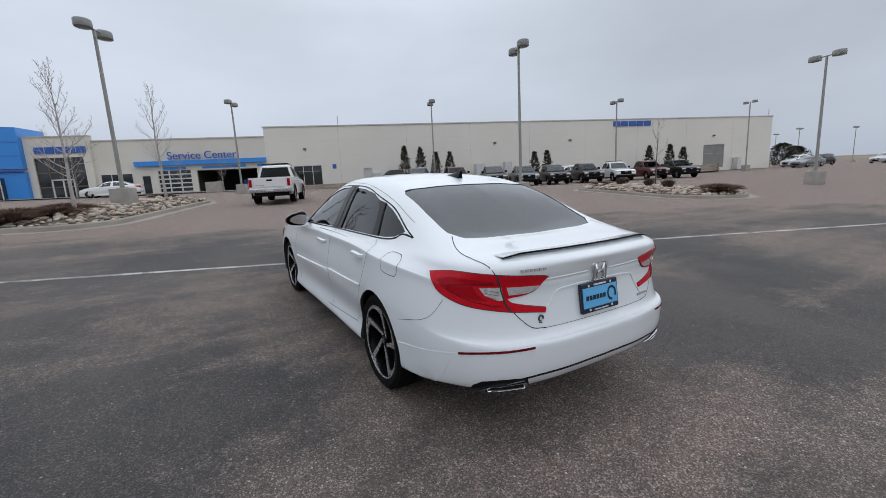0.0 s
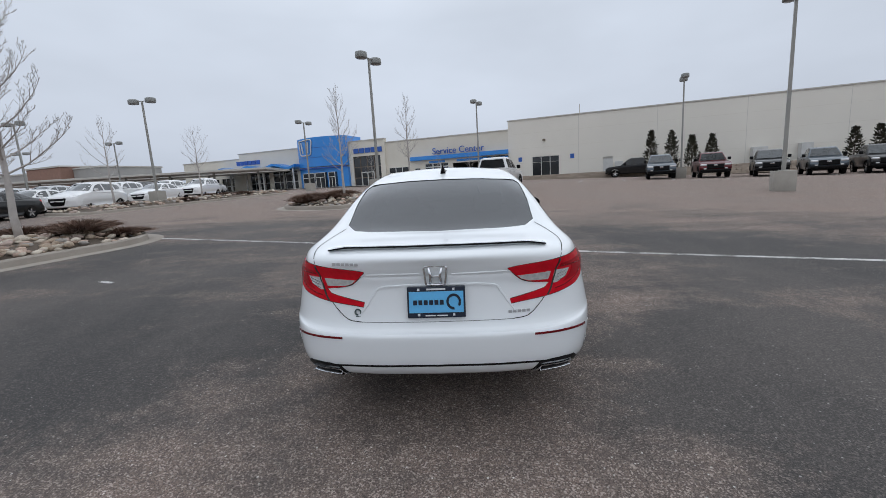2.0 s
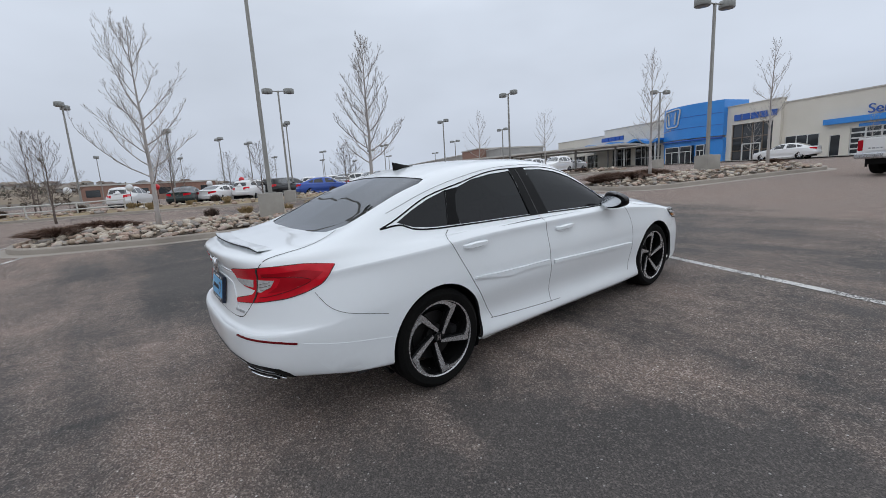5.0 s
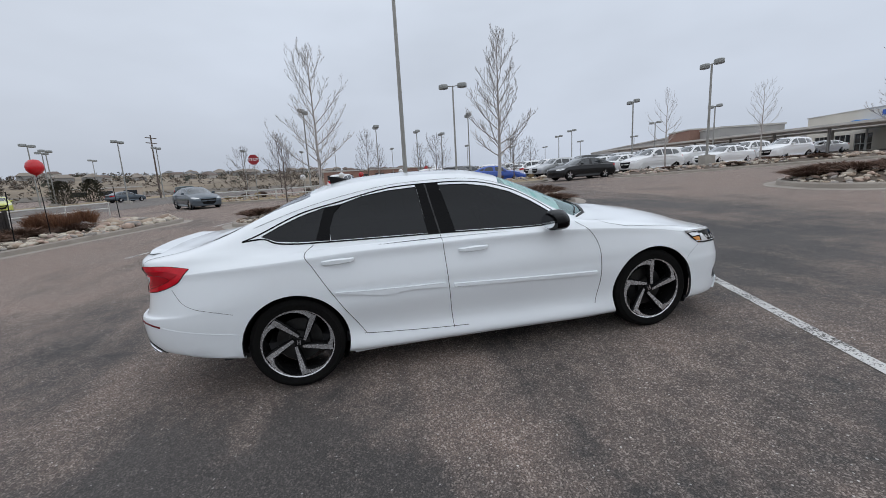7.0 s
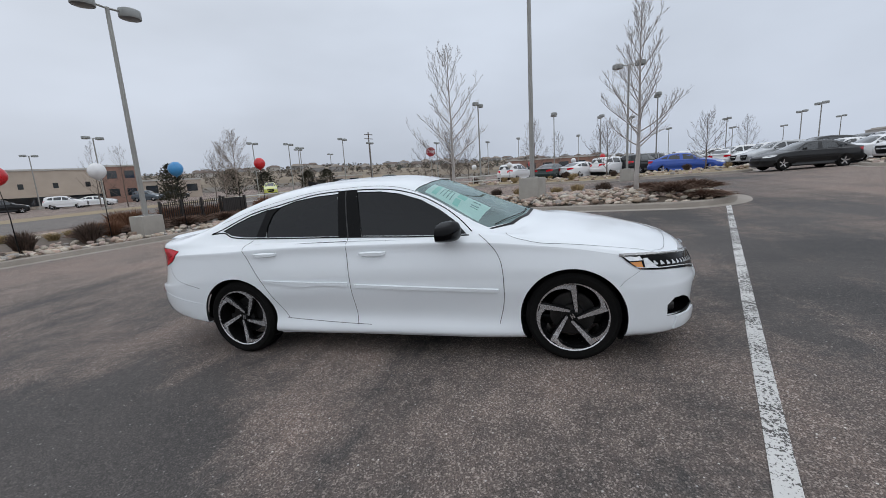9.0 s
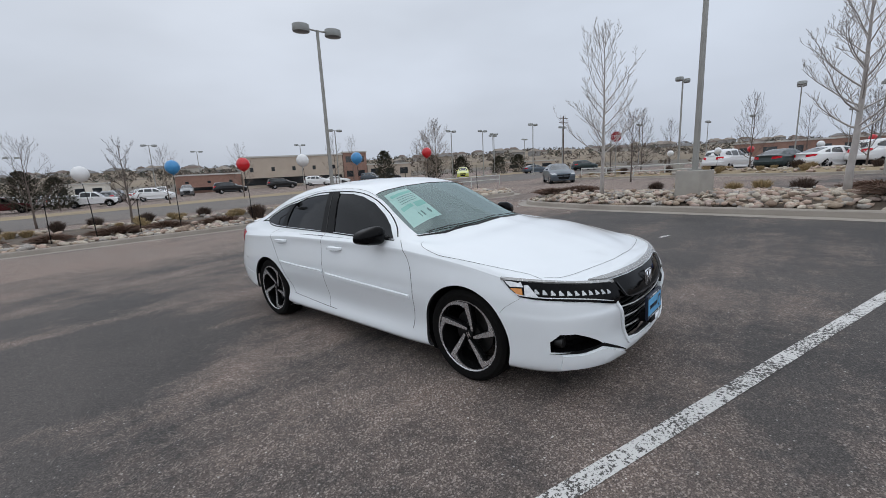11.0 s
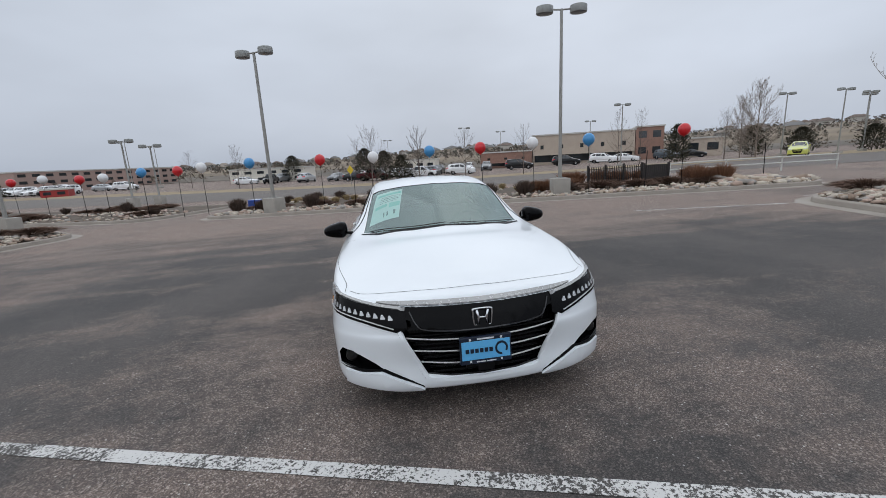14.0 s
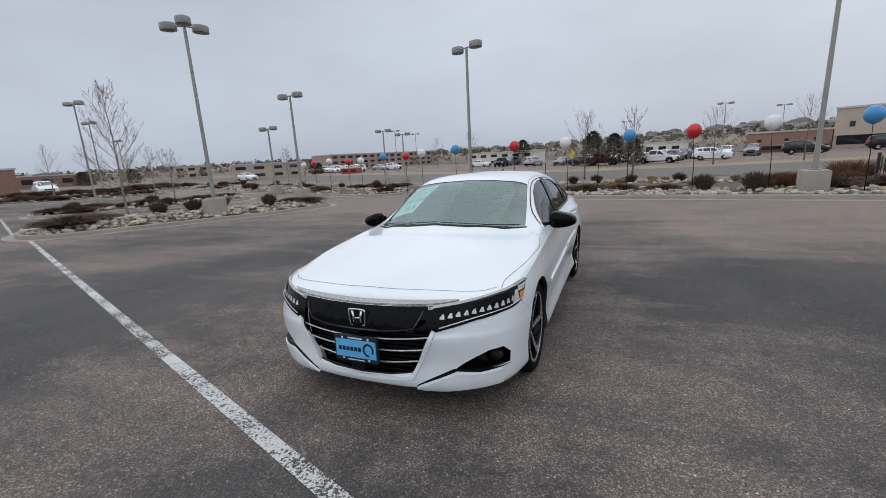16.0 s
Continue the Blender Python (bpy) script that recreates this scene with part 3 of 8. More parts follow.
DEEP_RED = surf("deep_red_lens", (0.42, 0.004, 0.013), (0.32, 0.003, 0.010), 12, 0.2, rvar=0.03, spec=.2)
DARK_GLOSS = surf("dark_grey_gloss", (0.030, 0.030, 0.032), (0.022, 0.022, 0.024), 6, 0.15)
LETTER_SILVER = surf("silver_lettering", (0.52, 0.525, 0.54), (0.44, 0.445, 0.46), 6, 0.35, 0.2)
RED_LENS = surf("red_lens", (0.64, 0.006, 0.020), (0.48, 0.004, 0.013), 14, 0.12, rvar=0.03, spec=.3)
DARK_RED = surf("reflector_red", (0.16, 0.008, 0.012), (0.12, 0.006, 0.01), 9, 0.25, spec=.2)
CLEAR_LENS = surf("clear_lens", (0.86, 0.87, 0.88), (0.55, 0.56, 0.57), 45, 0.16, 0.45, coat=1.0, fine=140)
AMBER = surf("amber_lens", (0.75, 0.28, 0.03), (0.6, 0.2, 0.02), 9, 0.15, coat=1.0)
GAP = surf("panel_gap", (0.02, 0.02, 0.021), (0.03, 0.03, 0.03), 9, 0.7)
RUBBER = surf("tyre_rubber", (0.006, 0.006, 0.006), (0.010, 0.0095, 0.009), 5, 0.8, spec=.08, bump=0.2, dist=0.002, fine=90)
MACHINED = surf("machined_alloy", (0.66, 0.66, 0.67), (0.54, 0.54, 0.55), 8, 0.24, .8)
WHEEL_BLACK = surf("wheel_black", (0.006, 0.006, 0.0065), (0.010, 0.010, 0.010), 8, 0.2, spec=.14)
DISC_STEEL = surf("brake_steel", (0.06, 0.06, 0.06), (0.03, 0.029, 0.028), 14, 0.4, 0.9)
CABIN = surf("cabin_black", (0.035, 0.035, 0.037), (0.022, 0.022, 0.024), 6, 0.7, bump=0.2, dist=0.003)
SEAT_GREY = surf("seat_cloth", (0.07, 0.072, 0.075), (0.045, 0.046, 0.05), 12, 0.9, bump=0.3, dist=0.003)
PLATE_BLUE = surf("plate_blue", (0.13, 0.50, 0.86), (0.12, 0.46, 0.82), 8, 0.35, coat=0.3)
PLATE_NAVY = surf("plate_navy", (0.008, 0.014, 0.032), (0.012, 0.02, 0.042), 8, 0.35)
PAPER = surf("sticker_paper", (0.90, 0.94, 0.92), (0.85, 0.91, 0.88), 12, 0.6)
PAPER_TEAL = surf("sticker_teal", (0.34, 0.74, 0.66), (0.30, 0.68, 0.60), 12, 0.6)
INK = surf("printed_ink", (0.05, 0.08, 0.08), (0.07, 0.10, 0.10), 20, 0.7)
WHITE_MARK = surf("white_print", (0.75, 0.76, 0.78), (0.68, 0.69, 0.70), 20, 0.5)
LED = bpy.data.materials.new("daylight_lamp")
LED.use_nodes = True
LED.node_tree.nodes["Principled BSDF"].inputs["Emission Color"].default_value = (1, 0.98, 0.95, 1)
LED.node_tree.nodes["Principled BSDF"].inputs["Emission Strength"].default_value = 1.1


# plan of the widest belt, from the middle of the tail round to the middle of the nose
BELT_X = np.array([0, .38, .69, .860, .916, .930, .912, .912, .918, .925, .935, .918, .842, .605, .295, 0])
BELT_Y = np.array([-2.55, -2.535, -2.445, -2.21, -1.88, -1.415, -.95, -.30, .35, .85, 1.415, 1.78, 2.075, 2.255, 2.328, 2.345])


def belt(z, inset):
    """A ring of the lower body: heights, and how far it lies inside the widest belt."""
    tx, ty = np.gradient(BELT_X), np.gradient(BELT_Y)
    k = np.hypot(tx, ty)
    nx, ny = ty / k, -tx / k
    nx[0] = nx[-1] = 0
    i = np.asarray(inset)
    return np.stack([np.maximum(BELT_X - nx * i, 0), BELT_Y - ny * i, np.asarray(z)], 1)


def crest(x, y, z):
    return np.stack([x, y, z], 1)


RINGS = [
    belt([.355, .355, .355, .345, .29, .24, .20, .19, .18, .175, .19, .19, .19, .19, .19, .19], [.14, .14, .13, .08, .06, .05, .04, .04, .04, .04, .05, .05, .07, .09, .10, .10]),
    belt([.378, .378, .378, .37, .32, .28, .245, .235, .225, .22, .23, .235, .235, .235, .235, .235], [.06, .06, .05, .03, .02, .01, .010, .012, .012, .010, .01, .01, .02, .02, .02, .02]),
    belt([.45, .45, .45, .445, .42, .40, .380, .370, .360, .355, .37, .38, .38, .38, .38, .38], [.012, .012, .01, .01, .01, .005, .040, .045, .045, .036, .005, .005, .005, .015, .03, .03]),
    belt([.55, .55, .55, .55, .55, .55, .55, .55, .55, .55, .54, .52, .52, .52, .52, .52], [0, 0, 0, 0, 0, 0, .006, .008, .006, .006, 0, 0, 0, 0, .0, .0]),
    belt([.622, .622, .625, .63, .635, .635, .635, .635, .635, .635, .62, .585, .575, .57, .57, .57], [.003, .003, .003, .002, .001, 0, .005, .006, .004, .005, .003, .006, .008, .010, .012, .012]),
    belt([.648, .648, .652, .672, .70, .72, .72, .72, .72, .71, .69, .65, .64, .63, .625, .625], [.046, .046, .040, .015, .005, .003, .006, .008, .006, .008, .005, .012, .02, .025, .025, .025]),
    belt([.83, .83, .835, .85, .87, .87, .875, .87, .86, .845, .79, .735, .70, .685, .68, .68], [.085, .085, .08, .050, .034, .020, .028, .032, .030, .028, .025, .030, .042, .048, .05, .05]),
    belt([.925, .925, .925, .925, .935, .945, .952, .944, .934, .912, .846, .772, .732, .712, .706, .704], [.082, .082, .080, .062, .046, .034, .038, .042, .040, .040, .038, .042, .056, .062, .064, .064]),
    belt([.972, .972, .972, .972, .972, .974, .981, .972, .960, .940, .872, .802, .757, .737, .729, .727], [.066, .066, .066, .076, .082, .070, .080, .088, .079, .072, .070, .075, .085, .090, .092, .092]),
    crest([0, .355, .635, .765, .785, .795, .800, .802, .812, .822, .785, .72, .60, .43, .23, 0],
          [-2.50, -2.475, -2.375, -2.14, -1.85, -1.415, -.95, -.30, .35, .82, 1.40, 1.74, 1.99, 2.145, 2.215, 2.235],
          [1.018, 1.020, 1.022, 1.025, 1.035, 1.026, 1.012, .998, .981, .963, .896, .832, .785, .762, .752, .750]),
    crest([0, .33, .57, .655, .665, .645, .615, .610, .642, .742, .64, .56, .45, .31, .17, 0],
          [-2.46, -2.43, -2.30, -2.06, -1.82, -1.42, -.95, -.30, .28, .79, 1.40, 1.73, 1.96, 2.10, 2.165, 2.185],
          [1.042, 1.044, 1.050, 1.065, 1.125, 1.262, 1.352, 1.372, 1.268, .990, .930, .868, .812, .785, .773, .770]),
    crest([0, .24, .36, .40, .40, .39, .36, .36, .40, .42, .36, .31, .25, .17, .09, 0],
          [-2.43, -2.38, -2.23, -2.06, -1.86, -1.42, -.95, -.30, .27, 1.02, 1.42, 1.74, 1.97, 2.08, 2.14, 2.16],
          [1.048, 1.052, 1.062, 1.074, 1.115, 1.305, 1.422, 1.437, 1.362, 1.022, .962, .900, .840, .807, .788, .782]),
    crest([0] * 16,
          [-2.40, -2.34, -2.22, -2.07, -1.90, -1.42, -.95, -.30, .27, 1.12, 1.44, 1.76, 1.98, 2.07, 2.12, 2.14],
          [1.052, 1.058, 1.066, 1.077, 1.102, 1.320, 1.440, 1.455, 1.390, 1.042, .975, .912, .853, .820, .797, .790]),
]


SEDAN_RINGS = list(RINGS)
edge_ring = RINGS[6] * .22 + RINGS[7] * .78
edge_ring[3:11, 0] += (.003, .006, .007, .007, .007, .007, .006, .003)
SEDAN_RINGS.insert(7, edge_ring)


def shell_rows(rings, along, across):
    """The half shell as rows of points, from the sill up to the middle line."""
    dense = np.array([spline(r, along) for r in rings])
    return np.stack([spline(dense[:, i], across) for i in range(dense.shape[1])], 1)


def shell(bm, rings, along, across):
    pts = shell_rows(rings, along, across)
    rows = []
    for s in (1, -1):
        side = []
        for k, row in enumerate(pts):
            side.append([bm.verts.new((s * p[0], p[1], p[2])) for p in row])
        rows.append(side)
    grid_faces(bm, rows[0])
    grid_faces(bm, [r[::-1] for r in rows[1]])
    bmesh.ops.remove_doubles(bm, verts=bm.verts, dist=0.0015)
    bmesh.ops.recalc_face_normals(bm, faces=bm.faces)
    top = max(bm.faces, key=lambda f: f.calc_center_median().z)
    if top.normal.z < 0:
        bmesh.ops.reverse_faces(bm, faces=bm.faces)


def drop_on(tree, p, d):
    hit = tree.ray_cast(Vector(p), Vector(d).normalized())
    return (hit[0], hit[1]) if hit[0] else (None, None)


class Skin:
    """Lays outlines on a body: side view (y, z), front and back view (x, z), top view (x, y) or round an upright axis (angle, z)."""

    def __init__(self, tree):
        self.tree = tree

    def place(self, view, a, b, side=1):
        if view == "side":
            return drop_on(self.tree, (side * 3, a, b), (-side, 0, 0))
        if view == "front":
            return drop_on(self.tree, (a, 4, b), (0, -1, 0))
        if view == "back":
            return drop_on(self.tree, (a, -4, b), (0, 1, 0))
        if view == "top":
            return drop_on(self.tree, (a, b, 3), (0, 0, -1))
        cx, cy, way = view
        r = radians(a)
        d = Vector((side * math.sin(r), way * math.cos(r), 0))
        return drop_on(self.tree, Vector((side * cx, cy, b)) + 3 * d, -d)

    def patch(self, bm, view, outline, lift=0.004, thick=0.0, step=0.05, side=1, mi=0):
        flat = bmesh.new()
        vs = [flat.verts.new((p[0], p[1], 0)) for p in outline]
        bmesh.ops.triangulate(flat, faces=[flat.faces.new(vs)])
        sx = step if isinstance(view, str) else step * 70
        for k, s in ((0, sx), (1, step)):
            lo, hi = min(p[k] for p in outline), max(p[k] for p in outline)
            c = lo + s * 0.5
            while c < hi:
                no = (1, 0, 0) if k == 0 else (0, 1, 0)
                bmesh.ops.bisect_plane(flat, geom=flat.verts[:] + flat.edges[:] + flat.faces[:], plane_co=(c if k == 0 else 0, c if k else 0, 0), plane_no=no)
                c += s
        up, down = {}, {}
        for v in flat.verts:
            p, no = self.place(view, v.co.x, v.co.y, side)
            if p is None:
                continue
            up[v] = bm.verts.new(p + no * lift)
            if thick:
                down[v] = bm.verts.new(p + no * (lift - thick))
        for f in flat.faces:
            if all(v in up for v in f.verts):
                q = [up[v] for v in f.verts]
                n1 = self.place(view, *f.calc_center_median()[:2], side)[1]
                try:
                    nf = bm.faces.new(q)
                    nf.material_index = mi
                    nf.normal_update()
                    flip = n1 is not None and nf.normal.dot(n1) < 0
                    if flip:
                        nf.normal_flip()
                    if thick:
                        q2 = [down[v] for v in f.verts]
                        bm.faces.new(q2 if flip else q2[::-1]).material_index = mi
                except ValueError:
                    pass
        if thick:
            for e in flat.edges:
                if len(e.link_faces) == 1 and all(v in up for v in e.verts):
                    a, b = e.verts
                    try:
                        bm.faces.new((up[a], up[b], down[b], down[a])).material_index = mi
                    except ValueError:
                        pass
        flat.free()

    def strip(self, bm, view, line, width=0.006, lift=0.0012, n=10, side=1, mi=0, high=0.0, taper=0.0):
        """A ribbon along a line on the skin; high: its thickness, for raised mouldings; taper: how far its ends narrow."""
        pts = spline(np.array(line, float), n) if len(line) > 2 else np.linspace(line[0], line[1], n * 2)
        got = [self.place(view, p[0], p[1], side) for p in pts]
        got = [g for g in got if g[0] is not None]
        rows = []
        for i, (p, no) in enumerate(got):
            d = (got[min(i + 1, len(got) - 1)][0] - got[max(i - 1, 0)][0]).normalized()
            s = d.cross(no).normalized() * width / 2 * (1 - taper * abs(2 * i / max(1, len(got) - 1) - 1) ** 5)
            if high:
                rows.append([bm.verts.new(p - s - no * 0.003), bm.verts.new(p - s * 0.7 + no * high), bm.verts.new(p + s * 0.7 + no * high), bm.verts.new(p + s - no * 0.003)])
            else:
                rows.append([bm.verts.new(p - s + no * lift), bm.verts.new(p + s + no * lift)])
        grid_faces(bm, rows, mi)
        if high and len(rows) > 1:
            for end in (rows[0][::-1], rows[-1]):
                bm.faces.new(end).material_index = mi


def evaluated(ob):
    dg = bpy.context.evaluated_depsgraph_get()
    me = bpy.data.meshes.new_from_object(ob.evaluated_get(dg))
    return me


def cut_shell(bm, cutters, thickness):
    """Gives the shell its thickness and cuts the openings through it."""
    raw = link_mesh("raw_shell", bm, [WHITE_PAINT, CABIN], True)
    so = raw.modifiers.new("thick", "SOLIDIFY")
    so.thickness, so.offset, so.material_offset, so.material_offset_rim = thickness, -1, 1, 0
    tmp = [raw]
    for cb in cutters:
        bmesh.ops.recalc_face_normals(cb, faces=cb.faces)
        c = link_mesh("cutter", cb, GAP)
        md = raw.modifiers.new("cut", "BOOLEAN")
        md.operation, md.object, md.solver = "DIFFERENCE", c, "EXACT"
        tmp.append(c)
    me = evaluated(raw)
    for o in tmp:
        old = o.data
        bpy.data.objects.remove(o)
        bpy.data.meshes.remove(old)
    return me


def side_prism(outline):
    cb = bmesh.new()
    fs = prism(cb, outline, -1.3, 1.3)
    for v in cb.verts:
        a, b, c = v.co
        v.co = (c, a, b)
    return cb


def top_prism(outline, z0, z1):
    cb = bmesh.new()
    prism(cb, outline, z0, z1)
    return cb


def front_prism(outline, y0, y1):
    cb = bmesh.new()
    prism(cb, outline, y0, y1)
    for v in cb.verts:
        a, b, c = v.co
        v.co = (a, c, b)
    return cb


FRONT_DOOR_GLASS = [(-.188, .998), (.10, .985), (.40, .972), (.60, .968), (.68, .972), (.58, 1.07), (.46, 1.155), (.30, 1.242), (.12, 1.302), (-.05, 1.333), (-.262, 1.345)]
REAR_DOOR_GLASS = [(-.398, 1.004), (-.70, 1.016), (-1.10, 1.030), (-1.105, 1.12), (-1.06, 1.22), (-1.0, 1.275), (-.85, 1.315), (-.65, 1.338), (-.438, 1.345)]
QUARTER_GLASS = [(-1.205, 1.036), (-1.33, 1.043), (-1.47, 1.062), (-1.575, 1.105), (-1.44, 1.165), (-1.30, 1.216), (-1.125, 1.262)]
SCREEN = [(-.70, .835), (-.55, .985), (-.28, 1.085), (0, 1.115), (.28, 1.085), (.55, .985), (.70, .835), (.655, .55), (.595, .235), (.40, .285), (0, .305), (-.40, .285), (-.595, .235), (-.655, .55)]
BACKLIGHT = [(-.605, -1.86), (-.54, -1.95), (-.40, -1.975), (0, -1.985), (.40, -1.975), (.54, -1.95), (.605, -1.86), (.608, -1.60), (.592, -1.28), (.565, -1.222), (.40, -1.235), (0, -1.255), (-.40, -1.235), (-.565, -1.222), (-.592, -1.28), (-.608, -1.60)]
GRILLE = [(-.452, .665), (-.25, .652), (0, .648), (.25, .652), (.452, .665), (.475, .60), (.43, .49), (.34, .315), (.20, .292), (0, .286), (-.20, .292), (-.34, .315), (-.43, .49), (-.475, .60)]
FOG_POD = [(.59, .350), (.635, .384), (.70, .420), (.77, .452), (.835, .456), (.862, .41), (.858, .345), (.72, .333)]


def wheel(radius, width, rim_r, spokes=True):
    """One wheel about its own axle (x, outside at +x), with its parts."""
    w = new("wheel")
    bm = bmesh.new()
    h, r = width / 2, radius
    lathe(bm, [(rim_r - .005, -h * .9), (rim_r + .012, -h * .98), (r - .035, -h * 1.02), (r - .008, -h * .84), (r, -h * .55), (r, -h * .35), (r - .006, -h * .33), (r - .006, -h * .29), (r, -h * .27), (r, 0), (r - .006, .01), (r - .006, .02), (r, .03),
               (r, h * .5), (r - .008, h * .84), (r - .035, h * 1.02), (rim_r + .012, h * .98), (rim_r - .005, h * .9)], 64, "x")
    part("tyre", bm, RUBBER, w, "black low-profile tyre", 40)
    bm = bmesh.new()
    lathe(bm, [(rim_r - .006, h * .9), (rim_r + .004, h * .93), (rim_r + .004, h * .86), (rim_r - .012, h * .80), (rim_r - .03, h * .2), (rim_r - .03, -h * .9)], 64, "x")
    part("rim_barrel", bm, WHEEL_BLACK, w, "gloss black rim", 40)
    bm = bmesh.new()
    lathe(bm, [(rim_r - .007, h * .915), (rim_r + .001, h * .945), (rim_r + .001, h * .90), (rim_r - .007, h * .87)], 64, "x", close=True)
    part("rim_edge", bm, MACHINED, w, "bright machined rim edge", 40)
    bm = bmesh.new()
    lathe(bm, [(0.0, .012), (.16, .012), (.16, -.012), (0.0, -.012)], 40, "x")
    lathe(bm, [(0.0, .05), (.075, .045), (.08, .012)], 24, "x")
    part("brake_disc", bm, DISC_STEEL, w, "grey steel brake disc", 40)
    R = rim_r
    for k in range(5):
        # spoke: off-centre from the hub to a sharp elbow, then a tapering hook along the rim
        turn = 2 * math.pi * k / 5
        line, wid = [], []
        for i in range(6):
            t = i / 5
            line.append(Vector((R * (.15 + .29 * t), R * (.05 + .74 * t))))
            wid.append(R * (.090 + .105 * t))
        for i in range(9):
            t = i / 8
            a = radians(66 + 52 * t)
            r2 = R * (.865 + .105 * min(1, t * 1.5) ** .6)
            line.append(Vector((r2 * math.cos(a), r2 * math.sin(a))))
            wid.append(R * (.175 - .160 * t ** .6))
        for nm, mat_, lift, grow in (("spoke", WHEEL_BLACK, 0.0, 1.28), ("spoke_face", MACHINED, .0035, .84)):
            bm = bmesh.new()
            rows = []
            for i_, (q, ww) in enumerate(zip(line, wid)):
                ww *= grow / 2
                rr = q.length
                x = h * (.60 + .30 * min(1, rr / R) ** 1.5) + lift
                d = (line[min(i_ + 1, len(line) - 1)] - line[max(i_ - 1, 0)]).normalized()
                e = Vector((-d.y, d.x))
                deep = .045 if nm == "spoke" else .003
                cs, sn = math.cos(turn), math.sin(turn)

                def at_edge(f, dx):
                    p_ = q + e * ww * f
                    if p_.length > R * .995:
                        p_ = p_.normalized() * R * .995
                    return bm.verts.new((x - dx, p_.x * cs - p_.y * sn, p_.x * sn + p_.y * cs))
                soft = .004 * (nm == "spoke")
                rows.append([at_edge(-1, deep), at_edge(-1, soft), at_edge(-.85, 0), at_edge(.85, 0), at_edge(1, soft), at_edge(1, deep)])
            grid_faces(bm, rows)
            bm.faces.new(rows[0][::-1])
            bm.faces.new(rows[-1])
            bmesh.ops.recalc_face_normals(bm, faces=bm.faces)
            part(nm, bm, mat_, w, "", 35)
    bm = bmesh.new()
    lathe(bm, [(0.0, h * .70), (.030, h * .70), (.034, h * .66), (.034, h * .45)], 24, "x")
    part("hub_cap", bm, WHEEL_BLACK, w, "", 40)
    bm = bmesh.new()
    for dy in (-.009, .009):
        box(bm, h * .70, h * .72, dy - .004, dy + .004, -.018, .018)
    box(bm, h * .70, h * .72, -.006, .006, -.004, .004)
    part("hub_mark", bm, CHROME, w)
    for k in range(5):
        bm = bmesh.new()
        a = 2 * math.pi * k / 5 + .62
        lathe(bm, [(0, h * .50), (.009, h * .50), (.009, h * .30)], 8, "x")
        bmesh.ops.translate(bm, verts=bm.verts, vec=(0, .060 * math.cos(a), .060 * math.sin(a)))
        part("wheel_nut", bm, DISC_STEEL, w)
    return w


